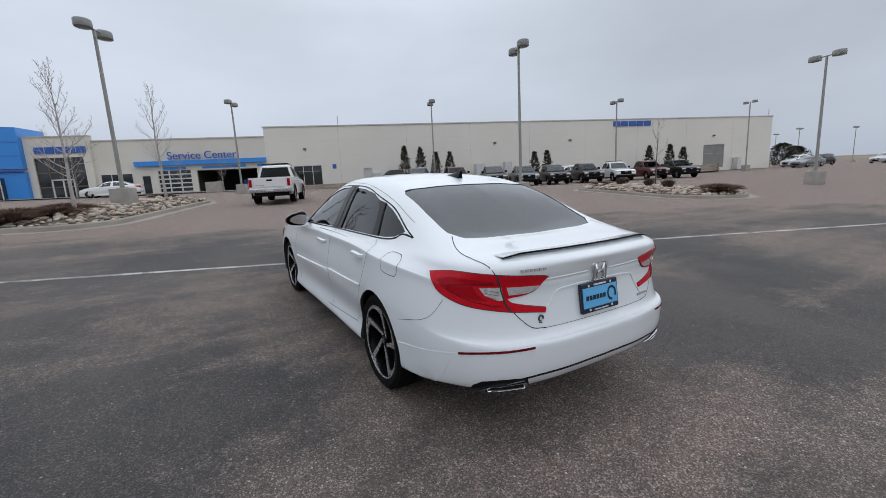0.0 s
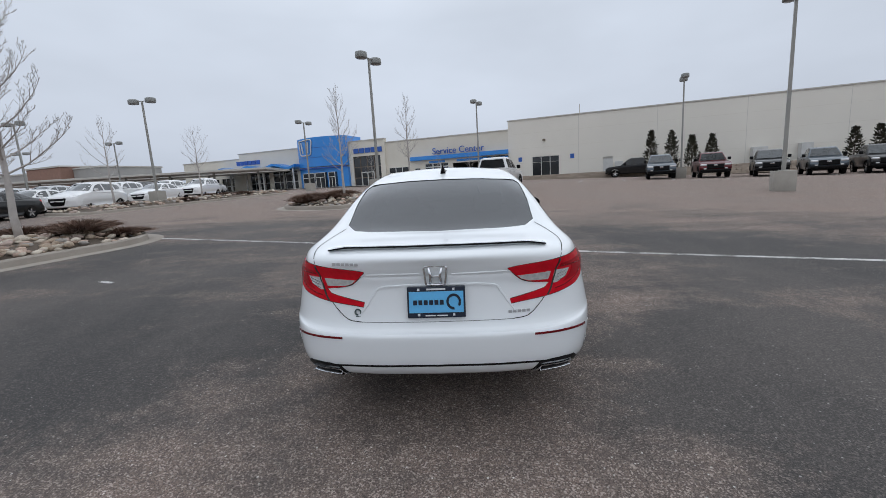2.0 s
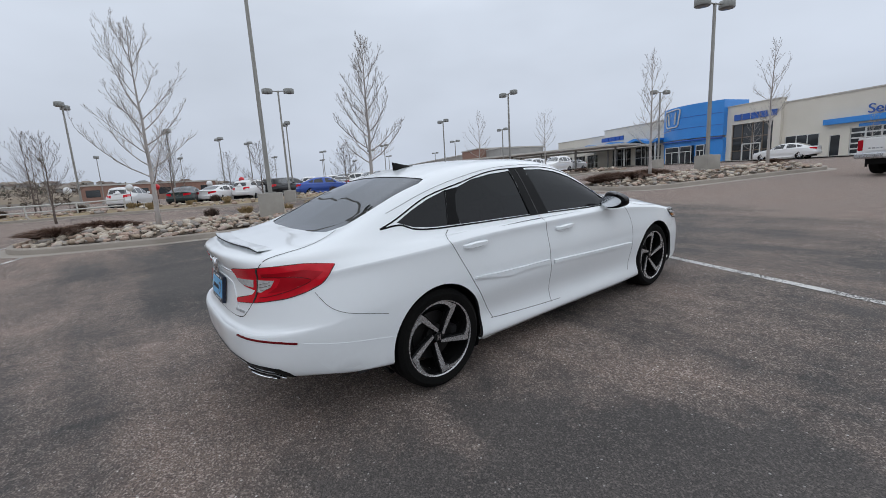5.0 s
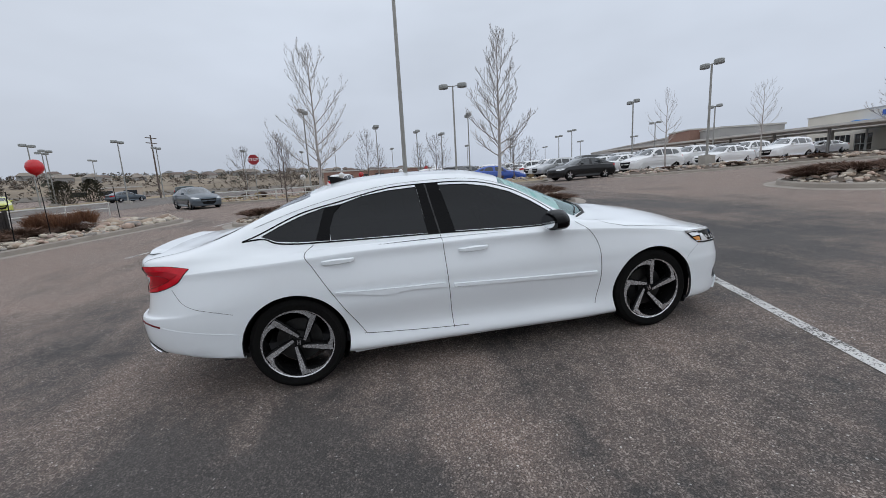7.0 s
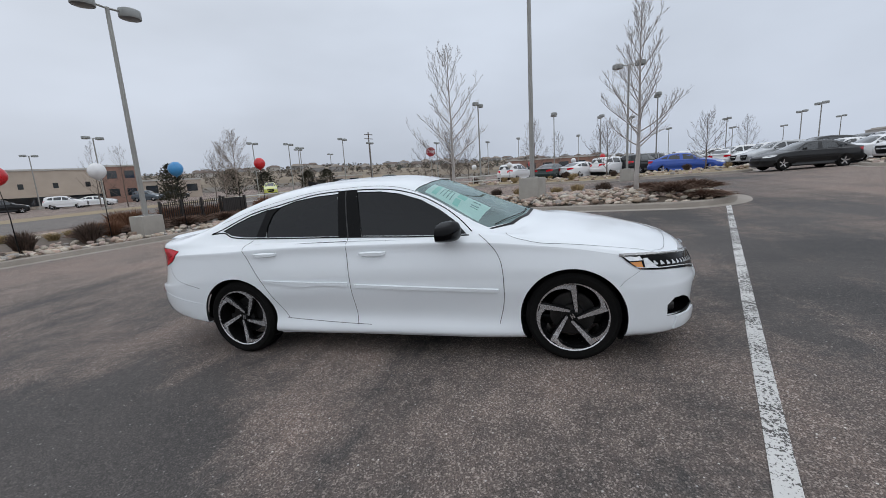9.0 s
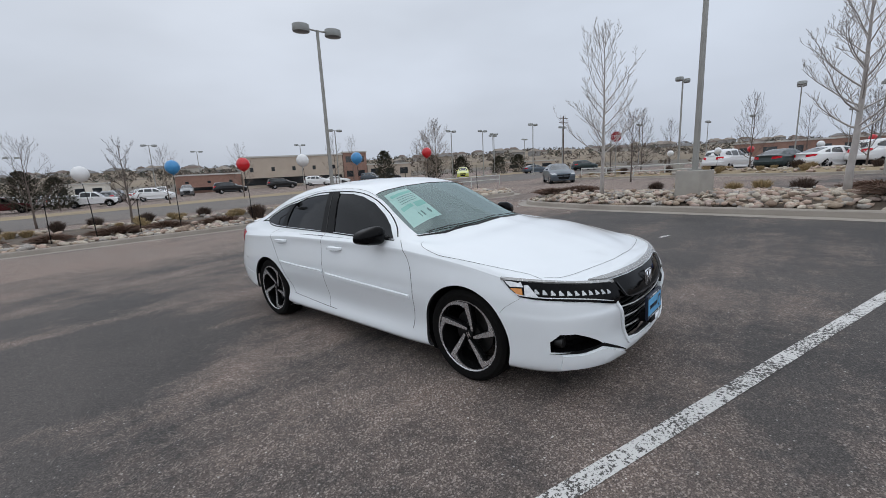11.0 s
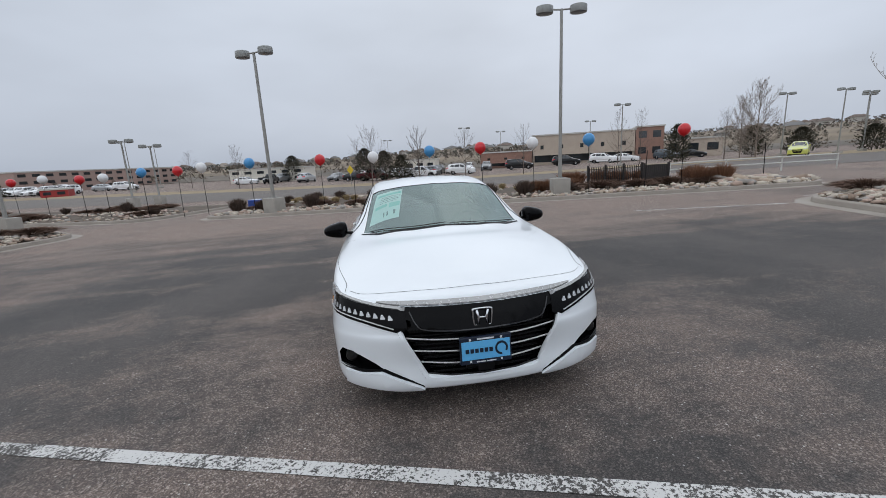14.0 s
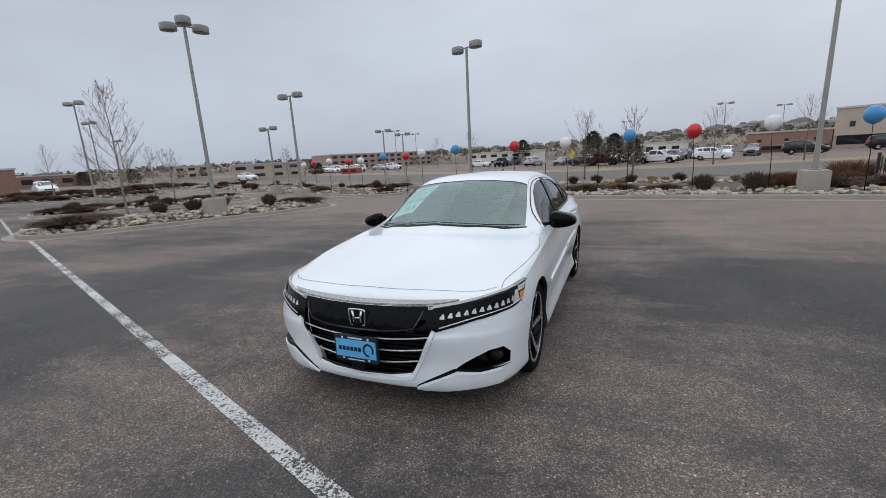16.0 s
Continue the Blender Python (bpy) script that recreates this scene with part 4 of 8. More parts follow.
def sedan():
    car = thing("sedan", pose(0, 0, 0, 2.04, 0.83, 0), "glossy white four-door sedan with black wheels parked on the asphalt", "car")
    bm = bmesh.new()
    shell(bm, SEDAN_RINGS, 6, 5)
    tree = BVHTree.FromBMesh(bm)
    skin = Skin(tree)
    cutters = [side_prism(FRONT_DOOR_GLASS), side_prism(REAR_DOOR_GLASS), side_prism(QUARTER_GLASS), top_prism(SCREEN, .85, 1.7), top_prism(BACKLIGHT, .98, 1.7), front_prism(GRILLE, 1.95, 2.8)]
    for y in (-1.415, 1.415):
        cutters.append(side_prism([(y + .365 * math.cos(radians(a)), .335 + .365 * math.sin(radians(a))) for a in range(0, 360, 6)]))
    for s in (-1, 1):
        cutters.append(front_prism([(s * x, z) for x, z in FOG_POD], 1.8, 2.6))
    me = cut_shell(bm, cutters, .022)
    me.materials.clear()
    me.materials.append(WHITE_PAINT)
    me.materials.append(CABIN)
    me.shade_smooth()
    me.set_sharp_from_angle(angle=radians(38))
    for f in me.polygons:
        near = tree.find_nearest(f.center)
        f.material_index = 1 if near[3] > .006 else 0
    body = new("body", me)
    body.parent = car
    tagged(body, "glossy white painted bodywork")

    def lay(name, view, outline, material, label="", lift=.003, thick=.008, step=.05, side=1, parent=car, smooth=30):
        b = bmesh.new()
        skin.patch(b, view, outline, lift, thick, step, side)
        return part(name, b, material, parent, label, smooth)

    def ribbon(name, view, line, material, width=.006, high=0.0, side=1, label="", parent=car, lift=.0012):
        b = bmesh.new()
        skin.strip(b, view, line, width, lift, 10, side, 0, high)
        return part(name, b, material, parent, label, 35 if high else False)

    # glass
    lay("windscreen", "top", SCREEN, GLASS_CLEAR, "clear windscreen", -.004, 0, .08)
    lay("rear_window", "top", BACKLIGHT, GLASS_REAR, "dark tinted rear window", -.004, 0, .08)
    for s in (1, -1):
        for o, nm in ((FRONT_DOOR_GLASS, "front_door_window"), (REAR_DOOR_GLASS, "rear_door_window"), (QUARTER_GLASS, "quarter_window")):
            lay(nm, "side", o, GLASS_DARK, "dark tinted side window", -.006, 0, .06, s)
        # black pillars between the windows, and the bright edge over them
        lay("pillar_trim", "side", [(-.398, 1.000), (-.188, .994), (-.262, 1.356), (-.438, 1.357)], GLOSS_BLACK, "gloss black door pillar", .002, .006, .06, s)
        ribbon("pillar_gap", "side", [(-.309, .996), (-.340, 1.18), (-.366, 1.356)], GAP, .012, 0, s, lift=.0035)
        lay("pillar_trim", "side", [(-1.105, 1.031), (-1.205, 1.037), (-1.125, 1.260), (-1.0, 1.273), (-1.06, 1.22), (-1.1, 1.12)], GLOSS_BLACK, "gloss black quarter pillar", .002, .006, .06, s)
        ribbon("window_seal", "side", [(-1.70, 1.083), (-1.56, 1.088), (-1.47, 1.052), (-1.33, 1.033), (-1.1, 1.022), (-.70, 1.007), (-.2, .990), (.3, .968), (.70, .962)], GLOSS_BLACK, .014, .003, s)
        ribbon("window_seal", "side", [(-1.70, 1.083), (-1.58, 1.122), (-1.30, 1.232), (-1.0, 1.293), (-.65, 1.354), (-.3, 1.361), (-.05, 1.350), (.14, 1.318), (.32, 1.257), (.48, 1.170), (.60, 1.085), (.72, .985)], GLOSS_BLACK, .012, .003, s)
        ribbon("roof_joint", "side", [(-1.62, 1.165), (-1.30, 1.262), (-1.0, 1.326), (-.65, 1.375), (-.3, 1.384), (-.05, 1.374), (.14, 1.340), (.34, 1.270)], GAP, .003, 0, s)
        # panel gaps
        ribbon("door_gap", "side", [(-.309, .985), (-.300, .80), (-.292, .60), (-.284, .42), (-.276, .275)], GAP, .0045, 0, s)
        ribbon("door_gap", "side", [(.775, .962), (.86, .895), (.92, .80), (.944, .68), (.938, .469), (.895, .29)], GAP, .0045, 0, s)
        ribbon("door_gap", "side", [(-1.225, 1.012), (-1.285, .962), (-1.245, .88), (-1.165, .728), (-1.06, .545), (-.975, .405), (-.93, .332)], GAP, .0045, 0, s)
        ribbon("sill_gap", "side", [(-.95, .334), (-.80, .318), (-.45, .292), (-.16, .276)], GAP, .004, 0, s)
        ribbon("bumper_gap", (.25, -1.75, -1), [(54.3, 0.827), (59.6, 0.739), (66.0, 0.690), (76.0, 0.655), (86.5, 0.622)], GAP, .0025, 0, s)
        lay("bumper_flare", "side", [(-2.27, .572), (-2.03, .520), (-1.772, .474), (-1.80, .25), (-1.95, .295), (-2.12, .352), (-2.20, .44)], WHITE_PAINT, "white lower rear bumper", .0025, .006, .05, s)
        ribbon("bumper_gap", "side", [(1.73, .565), (1.76, .598), (1.81, .632), (1.86, .664)], GAP, .0016, 0, s)
        ribbon("bonnet_gap", "side", [(.97, .952), (1.04, .925), (1.12, .905), (1.22, .884), (1.41, .866), (1.58, .843), (1.76, .811), (1.87, .791), (1.96, .770)], GAP, .0032, 0, s)
        ribbon("boot_gap", "top", [(s * .605, -1.91), (s * .66, -2.02), (s * .692, -2.135), (s * .692, -2.25), (s * .672, -2.36)], GAP, .005)
        ribbon("boot_gap", "back", [(s * .668, 1.0), (s * .645, .94), (s * .625, .878), (s * .58, .793), (s * .536, .738), (s * .477, .690), (s * .40, .678)], GAP, .0045)
        # side mouldings
        ribbon("door_moulding", "side", [(-.255, .610), (.05, .594), (.344, .579), (.62, .565), (.905, .551)], WHITE_PAINT, .034, .014, s, "white door edge moulding")
        lay("door_moulding", "side", [(-.315, .641), (-.60, .649), (-.90, .663), (-1.103, .679), (-1.108, .668), (-.94, .640), (-.80, .613), (-.72, .609), (-.60, .624), (-.45, .615), (-.315, .607)], WHITE_PAINT, "white door edge moulding", .014, .017, .05, s)
        if s < 0:
            ribbon("fuel_flap", "side", [(-1.70, .985), (-1.735, .95), (-1.735, .89), (-1.70, .862), (-1.56, .865), (-1.525, .895), (-1.525, .95), (-1.56, .982), (-1.64, .988), (-1.70, .985)], GAP, .004, 0, s)
        # sill skirt
        b = bmesh.new()
        rows = []
        for y in np.linspace(-1.03, .985, 60):
            top = float(np.interp(y, (-1.03, -.93, -.80, -.45, -.16, .10, .36, .50, .585, .645, .70, .755, .82, .985), (.325, .320, .302, .275, .259, .259, .276, .300, .312, .302, .270, .236, .214, .206)))
            x0 = skin.place("side", y, .36, s)[0].x
            xt = skin.place("side", y, max(top, .22), s)[0].x
            rows.append([b.verts.new((xt - s * .004, y, top + .004)), b.verts.new((xt * .4 + x0 * .6 + s * .006, y, top - .006)), b.verts.new((x0 + s * .010, y, min(.222, top - .012))), b.verts.new((x0 - s * .012, y, .190)), b.verts.new((x0 - s * .06, y, .188))])
        grid_faces(b, rows)
        bmesh.ops.recalc_face_normals(b, faces=b.faces)
        part("sill_skirt", b, WHITE_PAINT, car, "white sill skirt", 30)
        # handles
        for y in (-1.07, -.08):
            b = bmesh.new()
            p, no = skin.place("side", y, .895 if y < -.5 else .864, s)
            rows = []
            for i in range(13):
                t = i / 12
                out = .006 + .030 * min(1, 6 * t, 6 * (1 - t)) ** .5
                zz = .014 + .007 * math.sin(t * math.pi)
                rows.append([b.verts.new((p.x + s * (out - .018), p.y - .115 + .23 * t, p.z - zz)), b.verts.new((p.x + s * out, p.y - .115 + .23 * t, p.z - zz * .6)), b.verts.new((p.x + s * out, p.y - .115 + .23 * t, p.z + zz * .6)), b.verts.new((p.x + s * (out - .018), p.y - .115 + .23 * t, p.z + zz))])
            grid_faces(b, rows)
            bmesh.ops.recalc_face_normals(b, faces=b.faces)
            part("door_handle", b, WHITE_PAINT, car, "white door handle", 50)
        # door mirror
        b = bmesh.new()
        bmesh.ops.create_uvsphere(b, u_segments=24, v_segments=14, radius=1)
        for v in b.verts:
            x, y, z = [math.copysign(abs(q) ** .72, q) for q in v.co]
            wide = 1.0 if x > 0 else .86
            v.co = (s * (.965 + .120 * x * wide), .545 + .085 * y - .030 * x + (.02 if y > 0 else 0), 1.005 + (.072 if z > 0 else .066) * z * (1 - .30 * x) - .006 * x)
            if v.co.y < .492 + .012 * x:
                v.co.y = .492 + .012 * x
        bmesh.ops.recalc_face_normals(b, faces=b.faces)
        mir = part("door_mirror", b, GLOSS_BLACK, car, "gloss black door mirror", 50)
        b = bmesh.new()
        lathe(b, [(0, 0), (.9, 0), (1, .04)], 20, "y")
        for v in b.verts:
            v.co = (s * (.955 + .092 * v.co.x), .488 + .010 * v.co.x, 1.005 + .050 * v.co.z * (1 - .2 * v.co.x))
        part("mirror_glass", b, CHROME, mir)
        b = bmesh.new()
        tube(b, [(s * .80, .60, .970), (s * .86, .575, .978), (s * .90, .55, .985)], [.030, .024, .022], 8)
        for v in b.verts:
            v.co.z = .978 + (v.co.z - .978) * .62
        part("mirror_foot", b, BLACK_TRIM, mir, "", 50)
        # tail lamp
        tl = (.25, -1.75, -1)
        lamp = lay("tail_lamp", tl, [(10.0, 0.947), (14.3, 0.957), (25.2, 0.970), (36.6, 0.980), (50.8, 0.979), (63.6, 0.955), (60.5, 0.905), (57.4, 0.868), (51.1, 0.836), (43.7, 0.812), (34.8, 0.797), (26.3, 0.782), (18.2, 0.770), (11.2, 0.758), (10.8, 0.780), (18.3, 0.800), (26.0, 0.824), (28.1, 0.850), (19.4, 0.865), (15.0, 0.888)], RED_LENS, "red tail lamp with clear inserts", .006, .012, .03, s)
        rim = [(10.0, 0.947), (14.3, 0.957), (25.2, 0.970), (36.6, 0.980), (50.8, 0.979), (63.6, 0.955)]
        ribbon("lamp_seal", tl, rim, GAP, .005, 0, s, parent=lamp, lift=.0015)
        ribbon("lamp_seal", tl, [(63.6, 0.955), (60.5, 0.905), (57.4, 0.868), (51.1, 0.836), (43.7, 0.812), (34.8, 0.797), (26.3, 0.782), (18.2, 0.770), (11.2, 0.758)], GAP, .008, 0, s, parent=lamp, lift=.0015)
        ribbon("lamp_seal", tl, [(10.8, 0.780), (18.3, 0.800), (26.0, 0.824), (28.1, 0.850), (19.4, 0.865), (15.0, 0.888), (10.0, 0.947)], GAP, .007, 0, s, parent=lamp, lift=.0015)
        lay("reverse_lens", tl, [(14.1, 0.903), (28.5, 0.910), (27.5, 0.867), (19.3, 0.870), (15.8, 0.886)], CLEAR_LENS, "clear reversing lens", .0085, .004, .02, s, lamp)
        lay("signal_lens", tl, [(30.5, 0.912), (38.8, 0.908), (36.7, 0.870), (31.6, 0.842), (29.2, 0.843)], CLEAR_LENS, "clear signal lens", .0085, .004, .02, s, lamp)
        ribbon("lamp_gap", tl, [(32.3, 0.974), (31.3, 0.930), (30.2, 0.878), (28.6, 0.820), (26.7, 0.784)], GAP, .012, .009, s, parent=lamp)
        ribbon("lamp_band", tl, [(33.5, 0.930), (40.1, 0.925), (49.6, 0.912), (53.1, 0.890), (46.1, 0.855), (36.9, 0.825), (30.5, 0.812)], DARK_RED, .006, .0085, s, parent=lamp)
        lay("lamp_core", tl, [(33.5, .948), (50.5, .950), (58.5, .925), (52.5, .880), (44, .853), (35, .838), (39.5, .872), (41.5, .912), (39, .924), (33.0, .926)], DEEP_RED, "deep red lamp centre", .0075, .003, .02, s, lamp)
        for i in range(3):
            ribbon("lamp_rib", tl, [(31.4, .852 + .018 * i), (34.4, .860 + .018 * i), (36.9, .872 + .014 * i)], CHROME, .004, .011, s, parent=lamp)
        ribbon("tail_reflector", tl, [(18.5, 0.606), (25.3, 0.604), (33.0, 0.600), (39.5, 0.590), (46.5, 0.574)], DARK_RED, .014, .004, s, "dark red reflector strip")
        # exhaust finisher
        o = [(.505, .374), (.540, .425), (.60, .424), (.708, .412), (.735, .380), (.70, .366)]
        ex = lay("exhaust_finisher", "back", [(s * x, z) for x, z in o], CHROME, "bright exhaust finisher", .014, .03, .05)
        lay("exhaust_opening", "back", [(s * x, z) for x, z in [(.528, .382), (.550, .412), (.60, .412), (.695, .401), (.712, .384), (.69, .376)]], GLOSS_BLACK, "", .018, .006, .05, 1, ex)
        b = bmesh.new()
        skin.strip(b, "back", [(s * .535, .393), (s * .60, .396), (s * .705, .388)], .009, 0, 8, 1, 0, .022)
        part("exhaust_bar", b, CHROME, ex)
        lay("exhaust_surround", "back", [(s * x, z) for x, z in [(.495, .376), (.535, .440), (.60, .449), (.68, .447), (.74, .434), (.765, .40), (.76, .372), (.742, .382), (.712, .420), (.60, .433), (.548, .432)]], BLACK_TRIM, "black bumper insert", .006, .01, .05)
        # head lamp
        hl = (.30, 1.60, 1)
        # angle from straight ahead towards the side
        lamp = lay("head_lamp", hl, [(76.7, 0.768), (65.9, 0.764), (52.0, 0.751), (39.2, 0.735), (23.0, 0.712), (12.2, 0.697), (11.0, 0.600), (14.5, 0.574), (22.1, 0.598), (33.2, 0.630), (47.4, 0.655), (58.7, 0.663), (66.3, 0.672), (72.3, 0.720)], GLOSS_BLACK, "black head lamp with bright inner blades", .008, .014, .02, s)
        lay("amber_marker", hl, [(71.8, 0.722), (65.0, 0.722), (64.5, 0.682), (66.4, 0.678)], AMBER, "amber side marker", .011, .004, .03, s, lamp)
        ribbon("daylight_strip", hl, [(68.5, 0.690), (65.0, 0.682), (55.8, 0.675), (45.0, 0.667), (33.0, 0.645), (23.0, 0.618), (17.5, 0.600)], BAR_BRIGHT, .008, .013, s, parent=lamp)
        lay("corner_lens", hl, [(75.2, 0.761), (65.5, 0.757), (64.0, 0.730), (71.6, 0.730)], CLEAR_LENS, "bright corner lens", .011, .004, .03, s, lamp)
        lay("corner_lens", hl, [(63.8, 0.742), (61.4, 0.742), (57.5, 0.690), (56.5, 0.679), (63.4, 0.683)], CLEAR_LENS, "bright corner lens", .011, .004, .03, s, lamp)
        for i in range(11):
            t = i / 10
            a0, zc = 58 - 38 * t, .727 - .036 * t - .012 * t * t
            lay("lamp_blade", hl, [(a0 + .2, zc - .007), (a0 - .6, zc - .007), (a0 - 2.0, zc - .026), (a0 - 2.0, zc - .033), (a0 + .3, zc - .033), (a0 + .3, zc - .027), (a0 - 1.1, zc - .026)], BLADE, "", .0115, .004, .02, s, lamp)
        ribbon("lamp_brow", hl, [(77.6, 0.774), (65.9, 0.770), (52.0, 0.758), (39.2, 0.742), (23.0, 0.719), (12.2, 0.703)], NOSE_SILVER, .024, .0115, s, parent=lamp)
        # fog pod, behind its opening
        b = bmesh.new()
        pod = [(s * x, z) for x, z in FOG_POD]
        cx, cz = s * .735, .402
        ring = []
        for x, z in pod:
            p, no = skin.place("front", x, z)
            ring.append((p, Vector((cx + (x - cx) * .82, p.y - .10, cz + (z - cz) * .82))))
        vo = [b.verts.new(p + Vector((0, -.004, 0))) for p, q in ring]
        vi = [b.verts.new(q) for p, q in ring]
        for i in range(len(ring)):
            j = (i + 1) % len(ring)
            b.faces.new((vo[i], vo[j], vi[j], vi[i]))
        b.faces.new(vi)
        bmesh.ops.recalc_face_normals(b, faces=b.faces)
        podo = part("fog_lamp_pod", b, GLOSS_BLACK, car, "gloss black fog lamp pocket")
        b = bmesh.new()
        p, no = skin.place("front", s * .785, .392)
        lathe(b, [(0, 0), (.03, -.004), (.036, -.012), (.038, -.05)], 20, "y")
        bmesh.ops.translate(b, verts=b.verts, vec=(p.x, p.y - .045, p.z))
        part("fog_lamp", b, DISC_STEEL, podo, "", 40)
        lay("front_spear", "front", [(s * x, z) for x, z in [(.86, .335), (.72, .323), (.60, .338), (.50, .295), (.40, .255), (.36, .232), (.37, .246), (.44, .284), (.53, .328), (.585, .354), (.62, .348), (.72, .342)]], BLACK_TRIM, "black spear under the fog lamp", .004, .008, .04)
        lay("front_wing", "front", [(s * x, z) for x, z in [(.36, .222), (.40, .243), (.50, .283), (.60, .326), (.72, .314), (.82, .322), (.82, .235), (.62, .222), (.42, .212)]], WHITE_PAINT, "white lower bumper wing", .014, .03, .05)
    # grille behind its opening
    ribbon("grille_strip", "front", [(-.46, .722), (-.25, .715), (0, .712), (.25, .715), (.46, .722)], SATIN, .018, .006, 1, "satin silver strip above the grille")
    g = lay("grille_panel", "front", [(-.50, .69), (0, .675), (.50, .69), (.50, .58), (.42, .40), (.36, .28), (0, .26), (-.36, .28), (-.42, .40), (-.50, .58)], GLOSS_BLACK, "gloss black grille with bright thin bars", -.075, 0, .05)
    g.name = "grille"
    lay("grille_brow", "front", [(-.47, .713), (-.25, .706), (0, .703), (.25, .706), (.47, .713), (.455, .652), (.40, .638), (.33, .585), (.16, .563), (0, .560), (-.16, .563), (-.33, .585), (-.40, .638), (-.455, .652)], GLOSS_BLACK, "gloss black upper grille", .005, .05, .05, 1, g)
    ribbon("grille_frame", "front", [(-.415, .688), (-.385, .625), (-.34, .590), (-.18, .572), (0, .568), (.18, .572), (.34, .590), (.385, .625), (.415, .688)], DARK_GLOSS, .010, .012, parent=g)
    for sx in (-1, 1):
        ribbon("grille_surround", "front", [(sx * .482, .585), (sx * .462, .535), (sx * .437, .482), (sx * .395, .395), (sx * .352, .312), (sx * .32, .284), (sx * .20, .274), (sx * .0, .268)], WHITE_PAINT, .030, .012, label="white edge round the grille")
    for i, (z, w) in enumerate(((.512, .462), (.430, .428), (.350, .372))):
        b = bmesh.new()
        pts = []
        for k in range(21):
            x = -w + 2 * w * k / 20
            p, no = skin.place("front", x, z + .03 * (x / w) ** 2)
            pts.append(p + Vector((0, -.022, 0)))
        tube(b, pts, .0052, 8)
        part("grille_bar", b, BAR_BRIGHT, g, "bright grille bar", True)
    for i in range(9):
        b = bmesh.new()
        z = .30 + .030 * i
        w = .30 + .018 * i
        pts = [skin.place("front", -w + 2 * w * k / 12, z)[0] + Vector((0, -.055, 0)) for k in range(13)]
        tube(b, pts, .006, 6)
        part("grille_slat", b, BLACK_TRIM, g, "", True)
    b = bmesh.new()
    skin.strip(b, "front", [(-.60, .738), (-.44, .729), (-.20, .723), (0, .720), (.20, .723), (.44, .729), (.60, .738)], .046, 0, 12, 1, 0, .010, .8)
    part("nose_bar", b, NOSE_SILVER, car, "satin silver bar over the grille", 40)
    ribbon("bonnet_gap", "top", [(-.77, 1.96), (-.68, 2.04), (-.47, 2.10), (-.2, 2.15), (0, 2.16), (.2, 2.15), (.47, 2.10), (.68, 2.04), (.77, 1.96)], GAP, .0028)
    ribbon("boot_gap", "back", [(-.40, .678), (0, .677), (.40, .678)], GAP, .0022)

    ribbon("valance_gap", "back", [(-.56, .440), (-.46, .446), (-.30, .449), (0, .450), (.30, .449), (.46, .446), (.56, .440)], BLACK_TRIM, .014, .003)
    # licence recess
    ribbon("boot_crease", "back", [(-.42, .71), (-.37, .77), (-.335, .82), (-.275, .862), (0, .870), (.285, .862), (.34, .82), (.375, .77), (.42, .71)], WHITE_PAINT, .012, .005)
    for x0, x1 in ((-.50, -.085), (.085, .50)):
        ribbon("boot_crease", "back", [(x0, .925), ((x0 + x1) / 2, .930), (x1, .932)], WHITE_PAINT, .010, .004)
    # plates: frame, blue panel, plain marks
    for view, y, zc, way in (("back", -2.487, .783, -1), ("front", 2.362, .452, 1)):
        plate = new("number_plate")
        plate.parent = car
        tagged(plate, "light blue dealer plate in a dark frame")
        plate.matrix_basis = pose(0, y, zc, -9 if way < 0 else 0, 0, 180 if way > 0 else 0) @ Matrix.Diagonal((.96, 1, 1.05, 1))

        def bars(name, material, rects, y0, y1):
            for x0, x1, z0, z1 in rects:
                q = bmesh.new()
                box(q, x0, x1, y0, y1, z0, z1)
                part(name, q, material, plate)
        b = bmesh.new()
        box(b, -.158, .158, -.008, .012, -.078, .078, .005)
        part("frame", b, PLATE_NAVY, plate, "dark navy plate frame")
        b = bmesh.new()
        box(b, -.148, .148, -.011, -.004, -.052, .054, .002)
        part("panel", b, PLATE_BLUE, plate, "light blue panel")
        bars("mark", PLATE_NAVY, [(-.125 + .029 * i, -.104 + .029 * i, -.012, .012) for i in range(6)], -.013, -.011)
        bars("caption", WHITE_MARK, [(-.052, .052, .061, .069), (-.060, -.004, -.069, -.063), (.002, .060, -.069, -.063)], -.0105, -.0082)
        bars("screw", WHITE_MARK, [(x - .006, x + .006, z - .006, z + .006) for x in (-.095, .095) for z in (-.062, .064)], -.0105, -.008)
        b = bmesh.new()
        n = 26
        ro, ri = .040, .027
        va = [(math.cos(a), math.sin(a)) for a in [radians(-35 + 310 * k / n) for k in range(n + 1)]]
        rows = [[b.verts.new((.095 + r * c, -.0125, .002 + r * s_)) for r in (ri, ro)] for c, s_ in va]
        grid_faces(b, rows)
        part("mark", b, PLATE_NAVY, plate)
        if way > 0:
            b = bmesh.new()
            box(b, -.12, .12, .012, .06, -.10, -.04)
            box(b, -.05, .05, .0, .05, -.125, -.078, .004)
            part("bracket", b, BLACK_TRIM, plate)
    # badges
    for view, zc in (("back", .924), ("front", .637)):
        p, no = skin.place(view, 0, zc)
        b = bmesh.new()
        w, h = .058, .048
        pts = smooth_outline([(-w, h * .8), (-w * .85, h), (0, h * 1.06), (w * .85, h), (w, h * .8), (w * .88, -h * .8), (w * .72, -h), (0, -h * 1.04), (-w * .72, -h), (-w * .88, -h * .8)], 3)
        yy = p.y + (.012 if view == "front" else -.012)
        tube(b, [(x, yy, zc + z) for x, z in pts + pts[:1]], .0055, 6, False)
        badge = part("badge", b, CHROME, car, "chrome badge", True)
